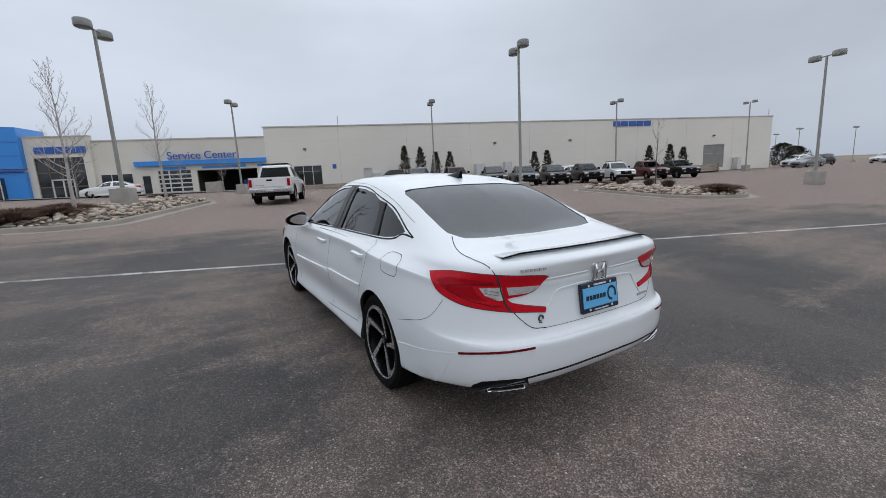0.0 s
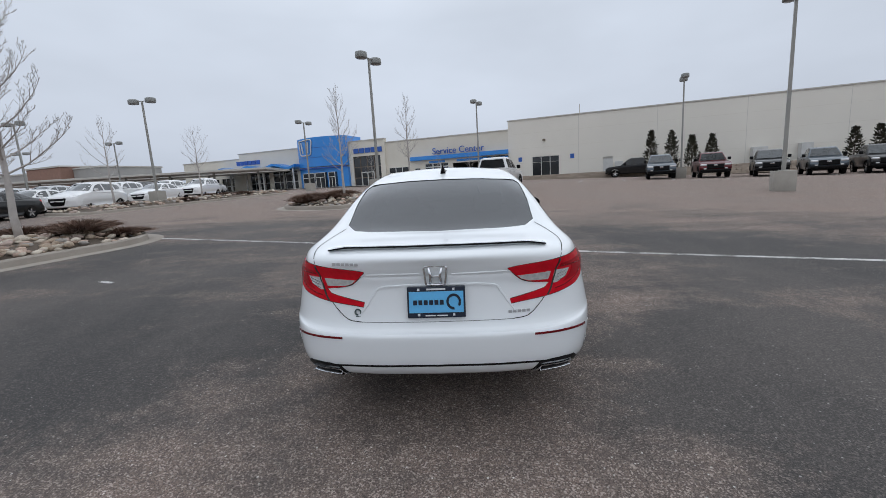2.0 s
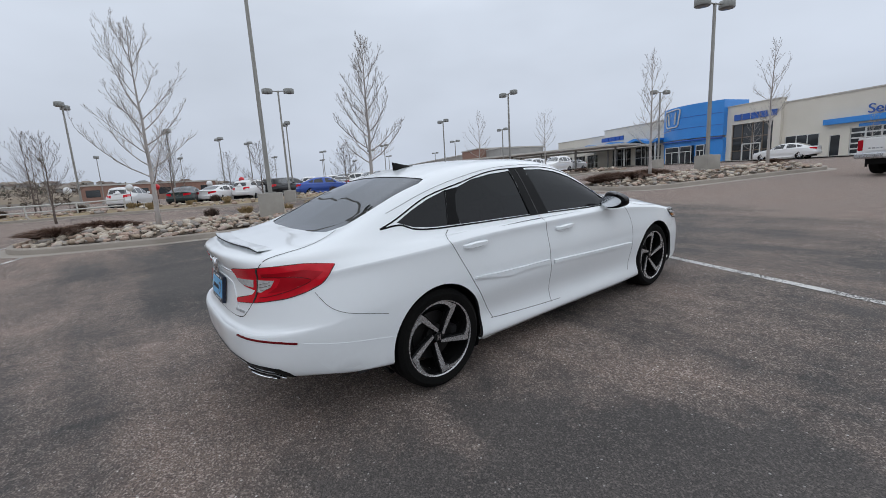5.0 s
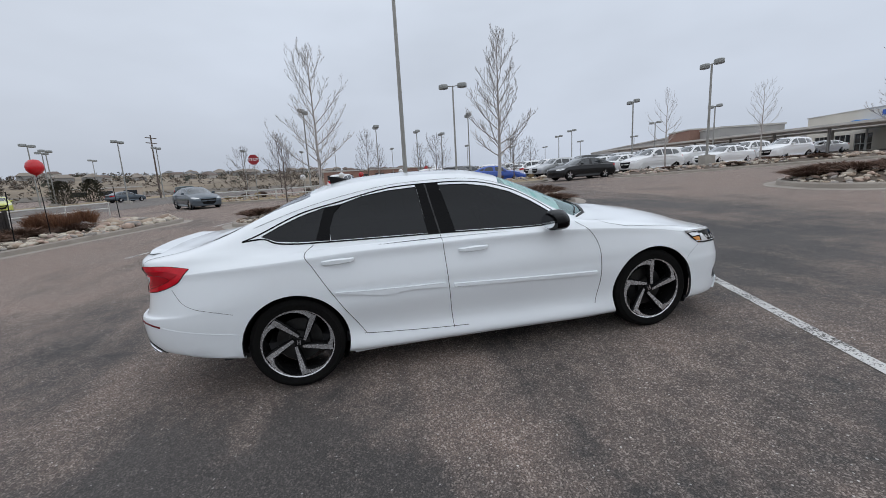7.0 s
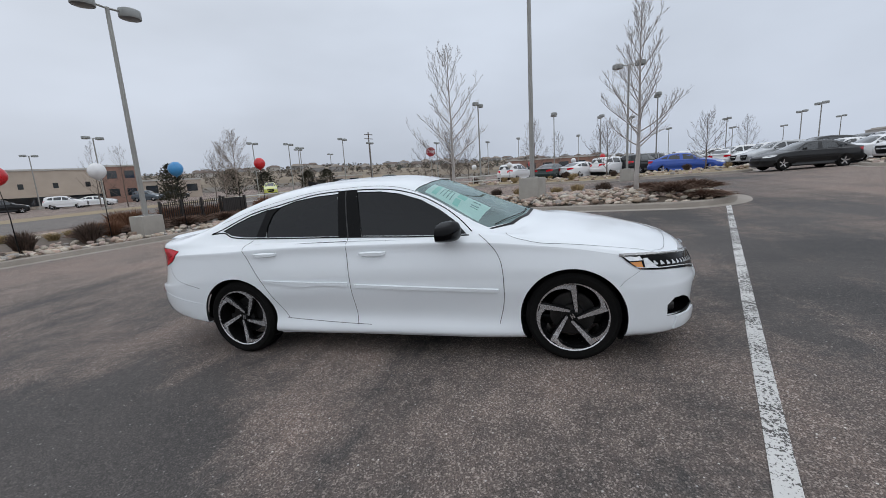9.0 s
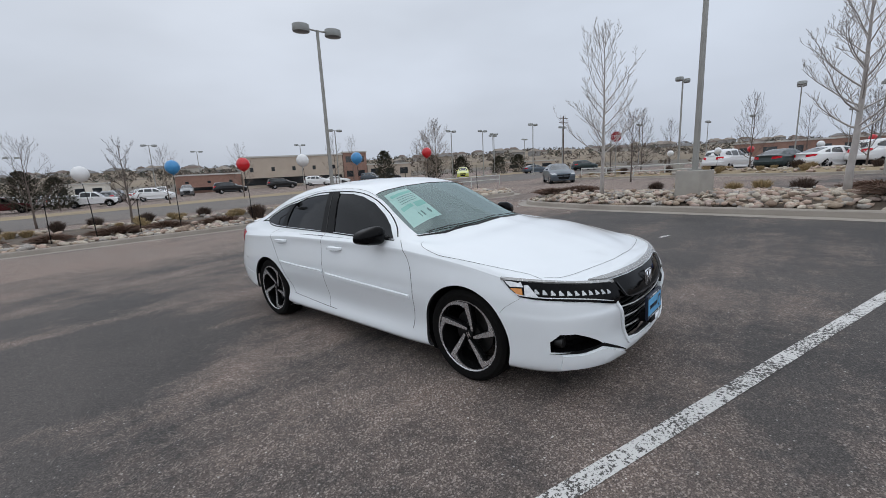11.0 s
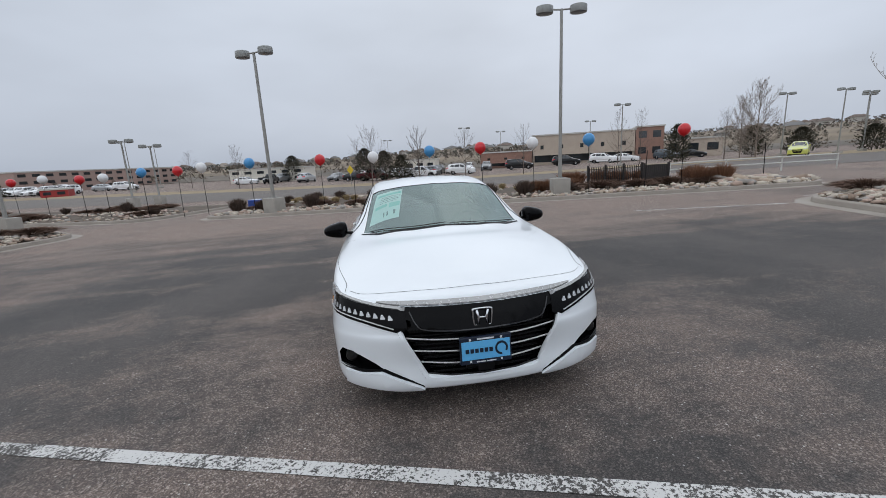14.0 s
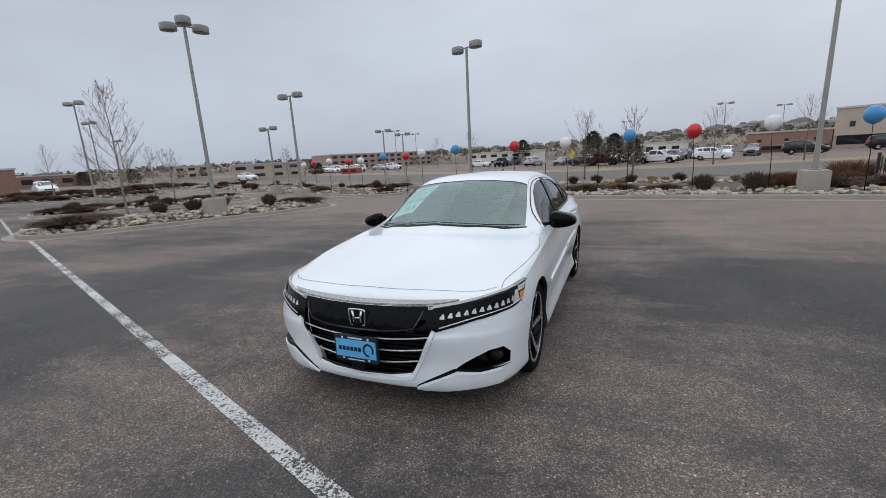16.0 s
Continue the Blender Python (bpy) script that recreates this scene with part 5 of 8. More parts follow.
        for sx in (-1, 1):
            b = bmesh.new()
            tube(b, [(sx * .034, yy, zc + h * .86), (sx * .023, yy, zc), (sx * .028, yy, zc - h * .9)], .0085, 6)
            part("badge_bar", b, CHROME, badge, "", True)
        b = bmesh.new()
        tube(b, [(-.024, yy, zc - .004), (.024, yy, zc - .004)], .007, 6)
        part("badge_bar", b, CHROME, badge, "", True)
    # plain strokes where the lettering stands
    for x0, x1, z, n in ((-.545, -.395, .992, 6), (.375, .495, .716, 5)):
        for i in range(n):
            b = bmesh.new()
            xa = x0 + (x1 - x0) * i / n
            p, no = skin.place("back", xa + .01, z)
            box(b, xa, xa + (x1 - x0) / n * .72, p.y - .006, p.y + .004, z - .007, z + .007)
            part("lettering", b, LETTER_SILVER, car)
    p, no = skin.place("back", -.424, .72)
    b = bmesh.new()
    tube(b, [(-.424 + .015 * math.cos(a), p.y - .003, .731 + .015 * math.sin(a)) for a in [radians(-30 + 300 * k / 16) for k in range(17)]], .0045, 5)
    box(b, -.436, -.412, p.y - .006, p.y + .003, .706, .710)
    part("dealer_mark", b, INK, car, "small dark ring decal")
    # boot spoiler
    b = bmesh.new()
    rows = []
    for k in range(25):
        x = -.59 + 1.18 * k / 24
        t = 1 - abs(x) / .59
        e = min(1, t * 6)
        y0 = -2.30 - .07 * (1 - (x / .66) ** 2)
        q, no = skin.place("top", x, y0 + .07)
        q2, _ = skin.place("top", x, y0)
        rows.append([b.verts.new(q - no * .004), b.verts.new(q2 + Vector((0, -.02, .006 + .009 * e))), b.verts.new(q2 + Vector((0, -.046, .008 + .012 * e))), b.verts.new(q2 + Vector((0, -.044, .002 + .009 * e))), b.verts.new(q2 + Vector((0, -.012, -.006)))])
    grid_faces(b, rows)
    bmesh.ops.recalc_face_normals(b, faces=b.faces)
    spoiler = part("boot_spoiler", b, WHITE_PAINT, car, "white boot spoiler over a dark edge and painted gap shade", 40)
    # black strip below the lip: its dark edge with the shaded gap painted in
    b = bmesh.new()
    rows2 = [[b.verts.new(Vector(r_[2]) + Vector((0, -.002, -.001))), b.verts.new(Vector(r_[3]) + Vector((0, -.002, -.002))), b.verts.new(Vector(r_[3]) + Vector((0, .018, -.004)))] for r_ in [[v.co.copy() for v in spoiler.data.vertices[5 * k:5 * k + 5]] for k in range(25)]]
    grid_faces(b, rows2)
    bmesh.ops.recalc_face_normals(b, faces=b.faces)
    part("spoiler_edge_shade", b, BLACK_TRIM, spoiler, "black spoiler edge with the shaded gap painted in")
    # roof aerial
    b = bmesh.new()
    q, no = skin.place("top", 0, -1.02)
    rows = []
    for k in range(9):
        t = k / 8
        y = -.93 - .17 * t
        hh = .005 + .062 * t ** 1.3
        zz = skin.place("top", 0, y)[0].z
        wdt = .034 * (1 - .35 * t)
        rows.append([b.verts.new((-wdt, y, zz - .004)), b.verts.new((-wdt * .35, y - .01 * t, zz + hh * .8)), b.verts.new((0, y - .015 * t, zz + hh)), b.verts.new((wdt * .35, y - .01 * t, zz + hh * .8)), b.verts.new((wdt, y, zz - .004))])
    grid_faces(b, rows)
    b.faces.new(rows[-1])
    bmesh.ops.recalc_face_normals(b, faces=b.faces)
    part("roof_aerial", b, GLOSS_BLACK, car, "gloss black shark-fin aerial", 50)
    # cowl and wipers
    lay("cowl", "top", [(-.715, .84), (-.555, .985), (-.28, 1.087), (0, 1.117), (.28, 1.087), (.555, .985), (.715, .84), (.72, .856), (.565, 1.01), (.285, 1.112), (0, 1.142), (-.285, 1.112), (-.565, 1.01), (-.72, .856)], BLACK_TRIM, "black cowl", .003, .01, .06)
    for pts in ([(-.66, .862), (-.42, 1.022), (-.04, 1.098)], [(.0, 1.092), (.34, 1.036), (.64, .876)]):
        b = bmesh.new()
        tube(b, [skin.place("top", x, y)[0] + Vector((0, 0, .006)) for x, y in spline(np.array(pts), 6)], .0035, 6)
        part("wiper", b, BLACK_TRIM, car, "black wiper")
    # cabin, kept inside the glass
    b = bmesh.new()
    box(b, -.78, .78, -1.95, 1.05, .25, .33)
    part("cabin_floor", b, CABIN, car)
    b = bmesh.new()
    rows = []
    for x in np.linspace(-.72, .72, 9):
        rows.append([b.verts.new((x, y, z)) for y, z in ((1.02, .93), (.80, .945), (.62, .93), (.50, .90), (.46, .82), (.50, .55), (.60, .34))])
    grid_faces(b, rows)
    part("dashboard", b, CABIN, car, "black dashboard", True)
    for s in (-1, 1):
        b = bmesh.new()
        box(b, s * .37 - .25, s * .37 + .25, -.62, -.10, .42, .56, .05)
        part("seat_cushion", b, SEAT_GREY, car, "dark grey seat cushion", True)
        b = bmesh.new()
        box(b, -.24, .24, -.09, .07, 0, .60, .06)
        bmesh.ops.rotate(b, verts=b.verts, cent=(0, 0, 0), matrix=Matrix.Rotation(radians(18), 3, "X"))
        bmesh.ops.translate(b, verts=b.verts, vec=(s * .37, -.62, .50))
        part("seat_back", b, SEAT_GREY, car, "dark grey seat back", True)
        b = bmesh.new()
        box(b, s * .37 - .13, s * .37 + .13, -.89, -.79, 1.06, 1.22, .04)
        part("headrest", b, SEAT_GREY, car, "", True)
    b = bmesh.new()
    box(b, -.66, .66, -1.38, -.90, .42, .56, .05)
    part("rear_bench", b, SEAT_GREY, car, "", True)
    b = bmesh.new()
    box(b, -.64, .64, -1.52, -1.36, .50, 1.03, .06)
    part("rear_bench_back", b, SEAT_GREY, car, "", True)
    b = bmesh.new()
    box(b, -.66, .66, -2.0, -1.46, .98, 1.01, .01)
    part("parcel_shelf", b, CABIN, car)
    for s in (-1, 0, 1):
        b = bmesh.new()
        box(b, s * .42 - .12, s * .42 + .12, -1.52, -1.42, 1.02, 1.12, .035)
        part("headrest", b, SEAT_GREY, car, "", True)
    b = bmesh.new()
    tube(b, [(-.37 + .18 * math.cos(a), .36 - .07 * math.sin(a), .90 + .17 * math.sin(a)) for a in [2 * math.pi * k / 28 for k in range(29)]], .015, 8, False)
    box(b, -.43, -.31, .36, .40, .86, .93, .02)
    part("steering_wheel", b, CABIN, car, "black steering wheel", True)
    b = bmesh.new()
    box(b, -.11, .11, .22, .25, 1.275, 1.33, .012)
    tube(b, [(0, .245, 1.32), (0, .30, 1.35)], .012, 6)
    part("rear_view_mirror", b, CABIN, car)
    # sheet stuck inside the windscreen
    b = bmesh.new()
    skin.patch(b, "top", [(.30, .33), (.565, .31), (.655, .75), (.38, .82)], -.012, 0, .06)
    sheet = part("window_sticker", b, PAPER, car, "pale green price sheet behind the windscreen")

    def on_sheet(name, material, quads):
        for o in quads:
            q = bmesh.new()
            skin.patch(q, "top", o, -.0105, 0, .06)
            part(name, q, material, sheet)
    on_sheet("printed_band", PAPER_TEAL, [[(.315, .375), (.545, .36), (.552, .40), (.32, .415)], [(.345, .56), (.45, .55), (.46, .62), (.355, .63)], [(.47, .545), (.585, .535), (.592, .58), (.475, .59)]])
    on_sheet("printed_lines", INK, [[(.325 + .013 * i, .435 + .028 * i), (.52 + .008 * i, .422 + .028 * i), (.5215 + .008 * i, .428 + .028 * i), (.3265 + .013 * i, .441 + .028 * i)] for i in range(4)]
             + [[(.40, .68), (.42, .678), (.428, .74), (.408, .742)], [(.47, .672), (.485, .67), (.492, .732), (.477, .734)], [(.505, .668), (.515, .667), (.522, .728), (.512, .729)]])
    # under the car
    b = bmesh.new()
    box(b, -.70, .70, -1.86, 1.95, .21, .29, .02)
    part("underbody", b, BLACK_TRIM, car)
    for y in (-1.415, 1.415):
        for s in (-1, 1):
            b = bmesh.new()
            rows = []
            for a_ in range(-36, 217, 9):
                yy, zz = y + .369 * math.cos(radians(a_)), .335 + .369 * math.sin(radians(a_))
                hit = skin.place("side", yy, max(zz, .26), s)[0]
                edge = min(.88, abs(hit.x) - .034) if hit else .78
                rows.append([b.verts.new((s * q, yy, max(zz, .17))) for q in (edge, .70, .56)] + [b.verts.new((s * .56, y, .335))])
            grid_faces(b, rows)
            part("arch_liner", b, BLACK_TRIM, car, "", True)
    w0 = wheel(.333, .235, .252)
    w0.parent = car
    tagged(w0, "black five-spoke alloy wheel with machined faces")
    w0.matrix_basis = pose(.785, 1.415, .334, 26, 0, 0)
    for x, y, turn in ((.785, -1.415, -5), (-.785, 1.415, 10), (-.785, -1.415, 95)):
        c = copy_thing(w0, pose(x, y, .334, turn, 0, 0 if x > 0 else 180))
        c.parent = car
    return car


sedan()

# ---- plants ----
BARK_PALE = surf("pale_bark", (0.50, 0.465, 0.44), (0.36, 0.33, 0.31), 5, 0.85, bump=0.4, dist=0.006, fine=50)
BARK_DARK = surf("grey_brown_bark", (0.16, 0.125, 0.105), (0.10, 0.08, 0.07), 5, 0.9, bump=0.4, dist=0.006, fine=50)
JUNIPER = surf("winter_juniper", (0.175, 0.100, 0.070), (0.105, 0.068, 0.048), 3, 0.9, island=0.35)
SHRUB = surf("bare_shrub_twigs", (0.12, 0.080, 0.060), (0.075, 0.055, 0.045), 3, 0.9, island=0.3)
RED_TWIG = surf("rust_grass", (0.24, 0.115, 0.060), (0.16, 0.080, 0.050), 3, 0.9, island=0.35)
STRAW = surf("straw_grass", (0.42, 0.32, 0.17), (0.30, 0.22, 0.12), 3, 0.9, island=0.3)
SPRUCE = surf("dark_evergreen", (0.040, 0.043, 0.026), (0.060, 0.048, 0.031), 3, 0.9, island=0.4)


def bare_tree(seed, high, spread, clear, dense=1.0, thick=.075):
    """Tapered trunk, rising limbs and fine twigs. Returns trunk and limb meshes."""
    r = random.Random(seed)
    trunk, limbs = bmesh.new(), bmesh.new()
    pts = []
    x = y = 0.0
    n = 9
    for i in range(n + 1):
        t = i / n
        pts.append(Vector((x, y, high * .97 * t)))
        x += r.uniform(-.03, .03) * high / 6 - .12 * x
        y += r.uniform(-.03, .03) * high / 6 - .12 * y
    tube(trunk, pts, [max(.007, thick * (1 - .93 * (i / n) ** .8)) for i in range(n + 1)], 8)

    def on_trunk(z):
        k = min(n - 1e-6, z / (high * .97) * n)
        i = int(k)
        return pts[i].lerp(pts[i + 1], k - i)

    def grow(p, d, length, rad, depth):
        """A limb that sweeps outward and then up, with side shoots standing off both sides of it."""
        q, path = p.copy(), [p.copy()]
        m = (7, 4, 3, 2)[depth]
        dd = d.copy()
        lift = (.11, .13, .12, .1)[depth]
        for i in range(m):
            dd = (dd + Vector((r.uniform(-.13, .13), r.uniform(-.13, .13), lift + r.uniform(-.10, .10)))).normalized()
            q = q + dd * (length / m)
            path.append(q.copy())
        tube(limbs, path, [max(.0030, rad * (1 - .85 * i / m)) for i in range(m + 1)], (6, 4, 3, 3)[depth], False)
        if depth >= 3:
            return
        kids = int((8, 4.2, 1.5)[depth] * dense + r.random())
        for c in range(kids):
            t = min(.99, .22 + .78 * (c + r.random()) / kids)
            k = min(m - 1e-6, t * m)
            i = int(k)
            base = path[i].lerp(path[i + 1], k - i)
            along = (path[i + 1] - path[i]).normalized()
            side = along.cross(Vector((r.uniform(-.6, .6), r.uniform(-.6, .6), 1))).normalized() * (1 if c % 2 else -1)
            nd = (along * .8 + side * r.uniform(.45, .8) + Vector((0, 0, r.uniform(-.1, .35)))).normalized()
            grow(base, nd, length * r.uniform(.24, .46) * (1.15 - .55 * t), rad * (.50 - .2 * t), depth + 1)
    count = int(24 * dense)
    for i in range(count):
        t = ((i + r.random()) / count) ** 1.15
        z = clear + (high * .95 - clear) * t
        a = i * 2.4 + r.uniform(-.5, .5)
        lean = 1.0 - .62 * t
        ln = spread * (1.22 - .30 * t - .62 * t ** 4) * r.uniform(.72, 1.15)
        ln = min(ln, (high * 1.03 - z) * 1.5 + .12)
        d = Vector((math.cos(a) * lean, math.sin(a) * lean, .34 + .62 * t)).normalized()
        grow(on_trunk(z), d, ln, .019 * (1.1 - .72 * t) * thick / .075, 0)
    return trunk, limbs


def plant_tree(u, v, base, seed, high, spread, clear, bark, label, dense=1.0, thick=.075, group=""):
    x, y = xy(u, v)
    t = thing("tree", pose(x, y, base - .05, 0, 0, seed * 37 % 360), label, "tree", group)
    trunk, limbs = bare_tree(seed, high, spread, clear, dense, thick)
    part("trunk", trunk, bark, t, "", True)
    part("crown", limbs, bark, t, "", True)
    return t


PALE = "slender leafless tree with pale bark in the stone bed"
plant_tree(-9.64, -5.5, soil_a(-9.64, -5.5), 11, 5.3, 1.42, 1.2, BARK_PALE, PALE, 1.15, .075, "lot trees")
plant_tree(-9.9, .53, soil_a(-9.9, .53), 23, 5.2, 1.22, 1.25, BARK_PALE, PALE, 1.3, .08, "lot trees")
plant_tree(-9.3, 11.6, soil_b(-9.3, 11.6), 35, 4.7, 1.1, 1.2, BARK_PALE, PALE, .9, .07, "lot trees")
plant_tree(-9.0, 18.0, soil_b(-9.0, 18.0), 47, 5.3, 1.1, 1.5, BARK_PALE, PALE, .8, .075, "lot trees")
plant_tree(-25.4, 11.6, soil_x(-25.4, 11.6), 51, 5.0, 1.3, 1.6, BARK_PALE, PALE, .7, .07, "lot trees")
plant_tree(-25.0, 17.1, soil_x(-25.0, 17.1), 62, 4.8, 1.3, 1.8, BARK_PALE, PALE, .7, .07, "lot trees")
plant_tree(16.6, 16.0, soil_c(16.6, 16.0), 71, 3.7, .9, .8, BARK_DARK, "thin leafless tree standing among pale rocks", .5, .045, "lot trees")
plant_tree(-12.6, 41.5, grade(-12.6, 41.5), 72, 3.6, .9, 1.0, BARK_PALE, "small leafless tree beside the service doors", .6, .05, "lot trees")
plant_tree(-24.6, 40.2, grade(-24.6, 40.2), 74, 3.9, 1.0, 1.0, BARK_PALE, "small leafless tree before the blue entrance", .6, .05, "lot trees")
plant_tree(-16.2, 41.0, grade(-16.2, 41.0), 73, 3.4, .9, 1.0, BARK_PALE, "small leafless tree beside the service doors", .6, .05, "lot trees")
BROWN = "leafless brown tree across the lane"
for k, (u, v, h) in enumerate(((-21.5, -13.0, 3.6), (-27.5, -16.5, 4.4), (-28.4, -9.5, 4.2), (-28.0, -4.0, 3.4), (-28.8, 1.9, 3.0), (-29.0, -20.5, 3.8), (-40, -22, 4.5), (-44, -8, 4.0), (-52, -15, 5), (-50, 5, 4))):
    plant_tree(u, v, grade(u, v), 80 + k, h + .5, 1.6, .8, BARK_DARK, BROWN, 1.0, .06, "brown trees")
SOUTH = "leafless tree standing behind the planted strip"
for k, (u, v, h, sp) in enumerate(((10.15, -26.9, 4.6, 1.9), (5.2, -21.9, 4.2, 1.1), (5.1, -47, 5.6, 2.0), (-1.9, -47.2, 5.4, 2.0), (-14, -53, 7.0, 2.0), (-17.5, -56, 7.0, 2.0), (-26, -52, 5.6, 2.4), (40, -52, 6, 2.2), (55, -60, 6, 2.2), (28, -70, 7, 2.4))):
    plant_tree(u, v, grade(u, v), 100 + k, h, sp, .9, BARK_DARK, SOUTH, .95, .07, "trees by the street")
BARK_TAN = surf("cottonwood_bark", (0.30, 0.245, 0.205), (0.22, 0.18, 0.15), 4, 0.9, bump=.3, dist=.004)
COTTON = "large bushy leafless cottonwood beyond the street"
plant_tree(-31.0, -55.1, grade(-31, -55.1), 131, 8.9, 3.2, .7, BARK_TAN, COTTON, 1.75, .11, "trees by the street")
plant_tree(-29.6, -56.0, grade(-29.6, -56), 132, 7.4, 2.6, .6, BARK_TAN, COTTON, 1.5, .09, "trees by the street")
EAST = "leafless brown tree on a far island"
for k, (u, v, h) in enumerate(((18.2, -.4, 5.2), (45.5, -.8, 4.6), (41.0, -7.0, 4.2), (33, -15.5, 3.4), (55, -8, 4), (28.5, -5, 3.2))):
    plant_tree(u, v, grade(u, v) + .15, 120 + k, h, 1.5 if k == 0 else 1.2, 1.2, BARK_TAN, EAST, 1.15 if k == 0 else .9, .06, "far island trees")


def twig_mesh(seed, n, wide, high, flat, blade):
    """Many thin blades fanning out from the ground into a cushion."""
    r = random.Random(seed)
    b = bmesh.new()
    for i in range(n):
        a, k = r.uniform(0, 6.283), r.random() ** .6
        ox, oy = .55 * wide * k * math.cos(a), .55 * wide * k * math.sin(a)
        tip = Vector((ox * 1.75 + r.uniform(-.15, .15) * wide, oy * 1.75 + r.uniform(-.15, .15) * wide, high * (1 - .72 * k * k * flat) * r.uniform(.55, 1.1)))
        root = Vector((ox * .7, oy * .7, r.uniform(0, .25) * high))
        mid = root.lerp(tip, .55) + Vector((0, 0, high * .12))
        s = Vector((r.uniform(-1, 1), r.uniform(-1, 1), r.uniform(-.4, .4))).normalized() * blade
        b.faces.new([b.verts.new(p) for p in (root - s, root + s, mid + s * .9, mid - s * .9)])
        b.faces.new([b.verts.new(p) for p in (mid - s * .9, mid + s * .9, tip)])
    return b


CUSHIONS = {}
for kind, mat_, args in (("juniper", JUNIPER, (1700, .95, .30, .8, .0095)), ("shrub", SHRUB, (750, .42, .55, .35, .010)), ("rust", RED_TWIG, (700, .7, .85, .25, .009)), ("straw", STRAW, (420, .35, .38, .2, .008))):
    CUSHIONS[kind] = []
    for k in range(3):
        me = bpy.data.meshes.new(kind)
        b = twig_mesh(k * 7 + len(kind), *args)
        b.to_mesh(me)
        b.free()
        me.materials.append(mat_)
        CUSHIONS[kind].append(me)
NAMES = {"juniper": ("juniper", "low spreading juniper, brown in winter, in the bed", "shrub"), "shrub": ("shrub", "round leafless brown shrub in the stone bed", "shrub"),
         "rust": ("shrub", "rust-brown upright dry shrub in the bed", "shrub"), "straw": ("grass_tuft", "tuft of dry straw-coloured grass", "grass")}
PLANT_ROLL = random.Random(5)


def cushion(kind, u, v, z, s=1.0, sz=None):
    ob = new(NAMES[kind][0], PLANT_ROLL.choice(CUSHIONS[kind]))
    x, y = xy(u, v)
    ob.matrix_basis = Matrix.Translation((x, y, z - .03)) @ Euler((0, 0, PLANT_ROLL.uniform(0, 6.28))).to_matrix().to_4x4() @ Matrix.Diagonal((s * PLANT_ROLL.uniform(.9, 1.2), s * PLANT_ROLL.uniform(.85, 1.1), sz or s, 1))
    return tagged(ob, NAMES[kind][1], NAMES[kind][2], "bed " + kind)


for u, v, s in ((-9.8, -7.9, 1.0), (-10.6, -7.3, .9), (-10.3, -6.7, .8), (-9.7, 1.5, 1.0), (-10.4, 1.9, 1.1), (-10.6, .9, .9), (-9.4, 2.2, .8)):
    cushion("juniper", u, v, soil_a(u, v), s)
for u, v in ((-10.9, -4.4), (-11.0, -.6)):
    cushion("shrub", u, v, soil_a(u, v), .7)
for u, v in ((-10.7, -3.4), (-11.1, -2.2), (-10.8, -1.4)):
    cushion("straw", u, v, soil_a(u, v), .9)
for u, v, s in ((-10.0, 9.9, 1.2), (-9.3, 10.6, 1.1), (-10.5, 10.9, 1.2), (-10.0, 12.3, 1.1), (-10.6, 13.2, 1.0), (-9.6, 19.2, .9)):
    cushion("juniper", u, v, soil_b(u, v), s)
for u, v, s in ((15.6, 10.9, 1.1), (16.2, 11.6, 1.0), (15.0, 18.6, .8)):
    cushion("juniper", u, v, soil_c(u, v), s)
for u, v in ((14.8, 13.0), (15.2, 14.8), (15.0, 16.9), (16.2, 18.2)):
    cushion("shrub", u, v, soil_c(u, v), .9)
for u, v, s in ((16.7, 1.6, 1.25), (17.3, 1.0, 1.1), (16.5, -7.6, 1.0), (17.1, -7.0, .9)):
    cushion("juniper", u, v, soil_d(u, v), s)
for u, v in ((17.0, -1.2), (17.4, -2.6), (16.6, -5.6), (18.0, -4)):
    cushion("shrub", u, v, soil_d(u, v), 1.1)
for k in range(26):
    lot, u0, u1, v0, v1 = ((soil_y, 27.4, 29.6, -8.8, 1.0), (soil_z, 44.9, 47.1, -8.6, 5.0), (soil_v, 53, 56, -15, 4))[k % 3]
    u, v = PLANT_ROLL.uniform(u0, u1), v0 + (v1 - v0) * (k // 3 + PLANT_ROLL.random()) / 9
    cushion("juniper", u, v, lot(u, v), PLANT_ROLL.uniform(.9, 1.3) * (2.0 if k % 3 == 2 else 1))
# the long strip
for u, v, s in ((8.3, -14.2, 1.0), (6.4, -14.0, .9), (4.6, -13.9, 1.1), (3.2, -14.2, 1.0), (1.5, -13.9, .9), (10.8, -14.4, .9), (12.2, -14.8, .8), (-3.2, -14.6, 1.2), (-4.6, -14.9, 1.3), (-6.0, -14.4, 1.2), (-7.4, -14.8, 1.2), (-8.6, -14.2, 1.1), (9.3, -15.5, 1), (-5.2, -15.8, 1.2), (-2.0, -15.4, 1.0)):
    cushion("juniper", u, v, soil_e(u, v), s)
for u, v, s in ((.2, -13.6, 1.15), (-1.3, -13.5, 1.2), (12.4, -13.6, 1.3), (11.0, -13.5, 1.1), (8.6, -13.7, 1.3), (-3.0, -13.5, 1.0), (7.3, -18.6, .9), (4.2, -18.6, .9), (6.1, -18.9, .9), (9.2, -18.4, 1.0), (10.8, -18.7, 1.0), (2.0, -18.4, .9), (12.6, -18.6, .9)):
    cushion("shrub", u, v, soil_e(u, v), s)
for k in range(9):
    u, v = PLANT_ROLL.uniform(-9.6, -7.7), PLANT_ROLL.uniform(-15.6, -14.4)
    cushion("rust", u, v, soil_e(u, v), PLANT_ROLL.uniform(.7, 1.0))
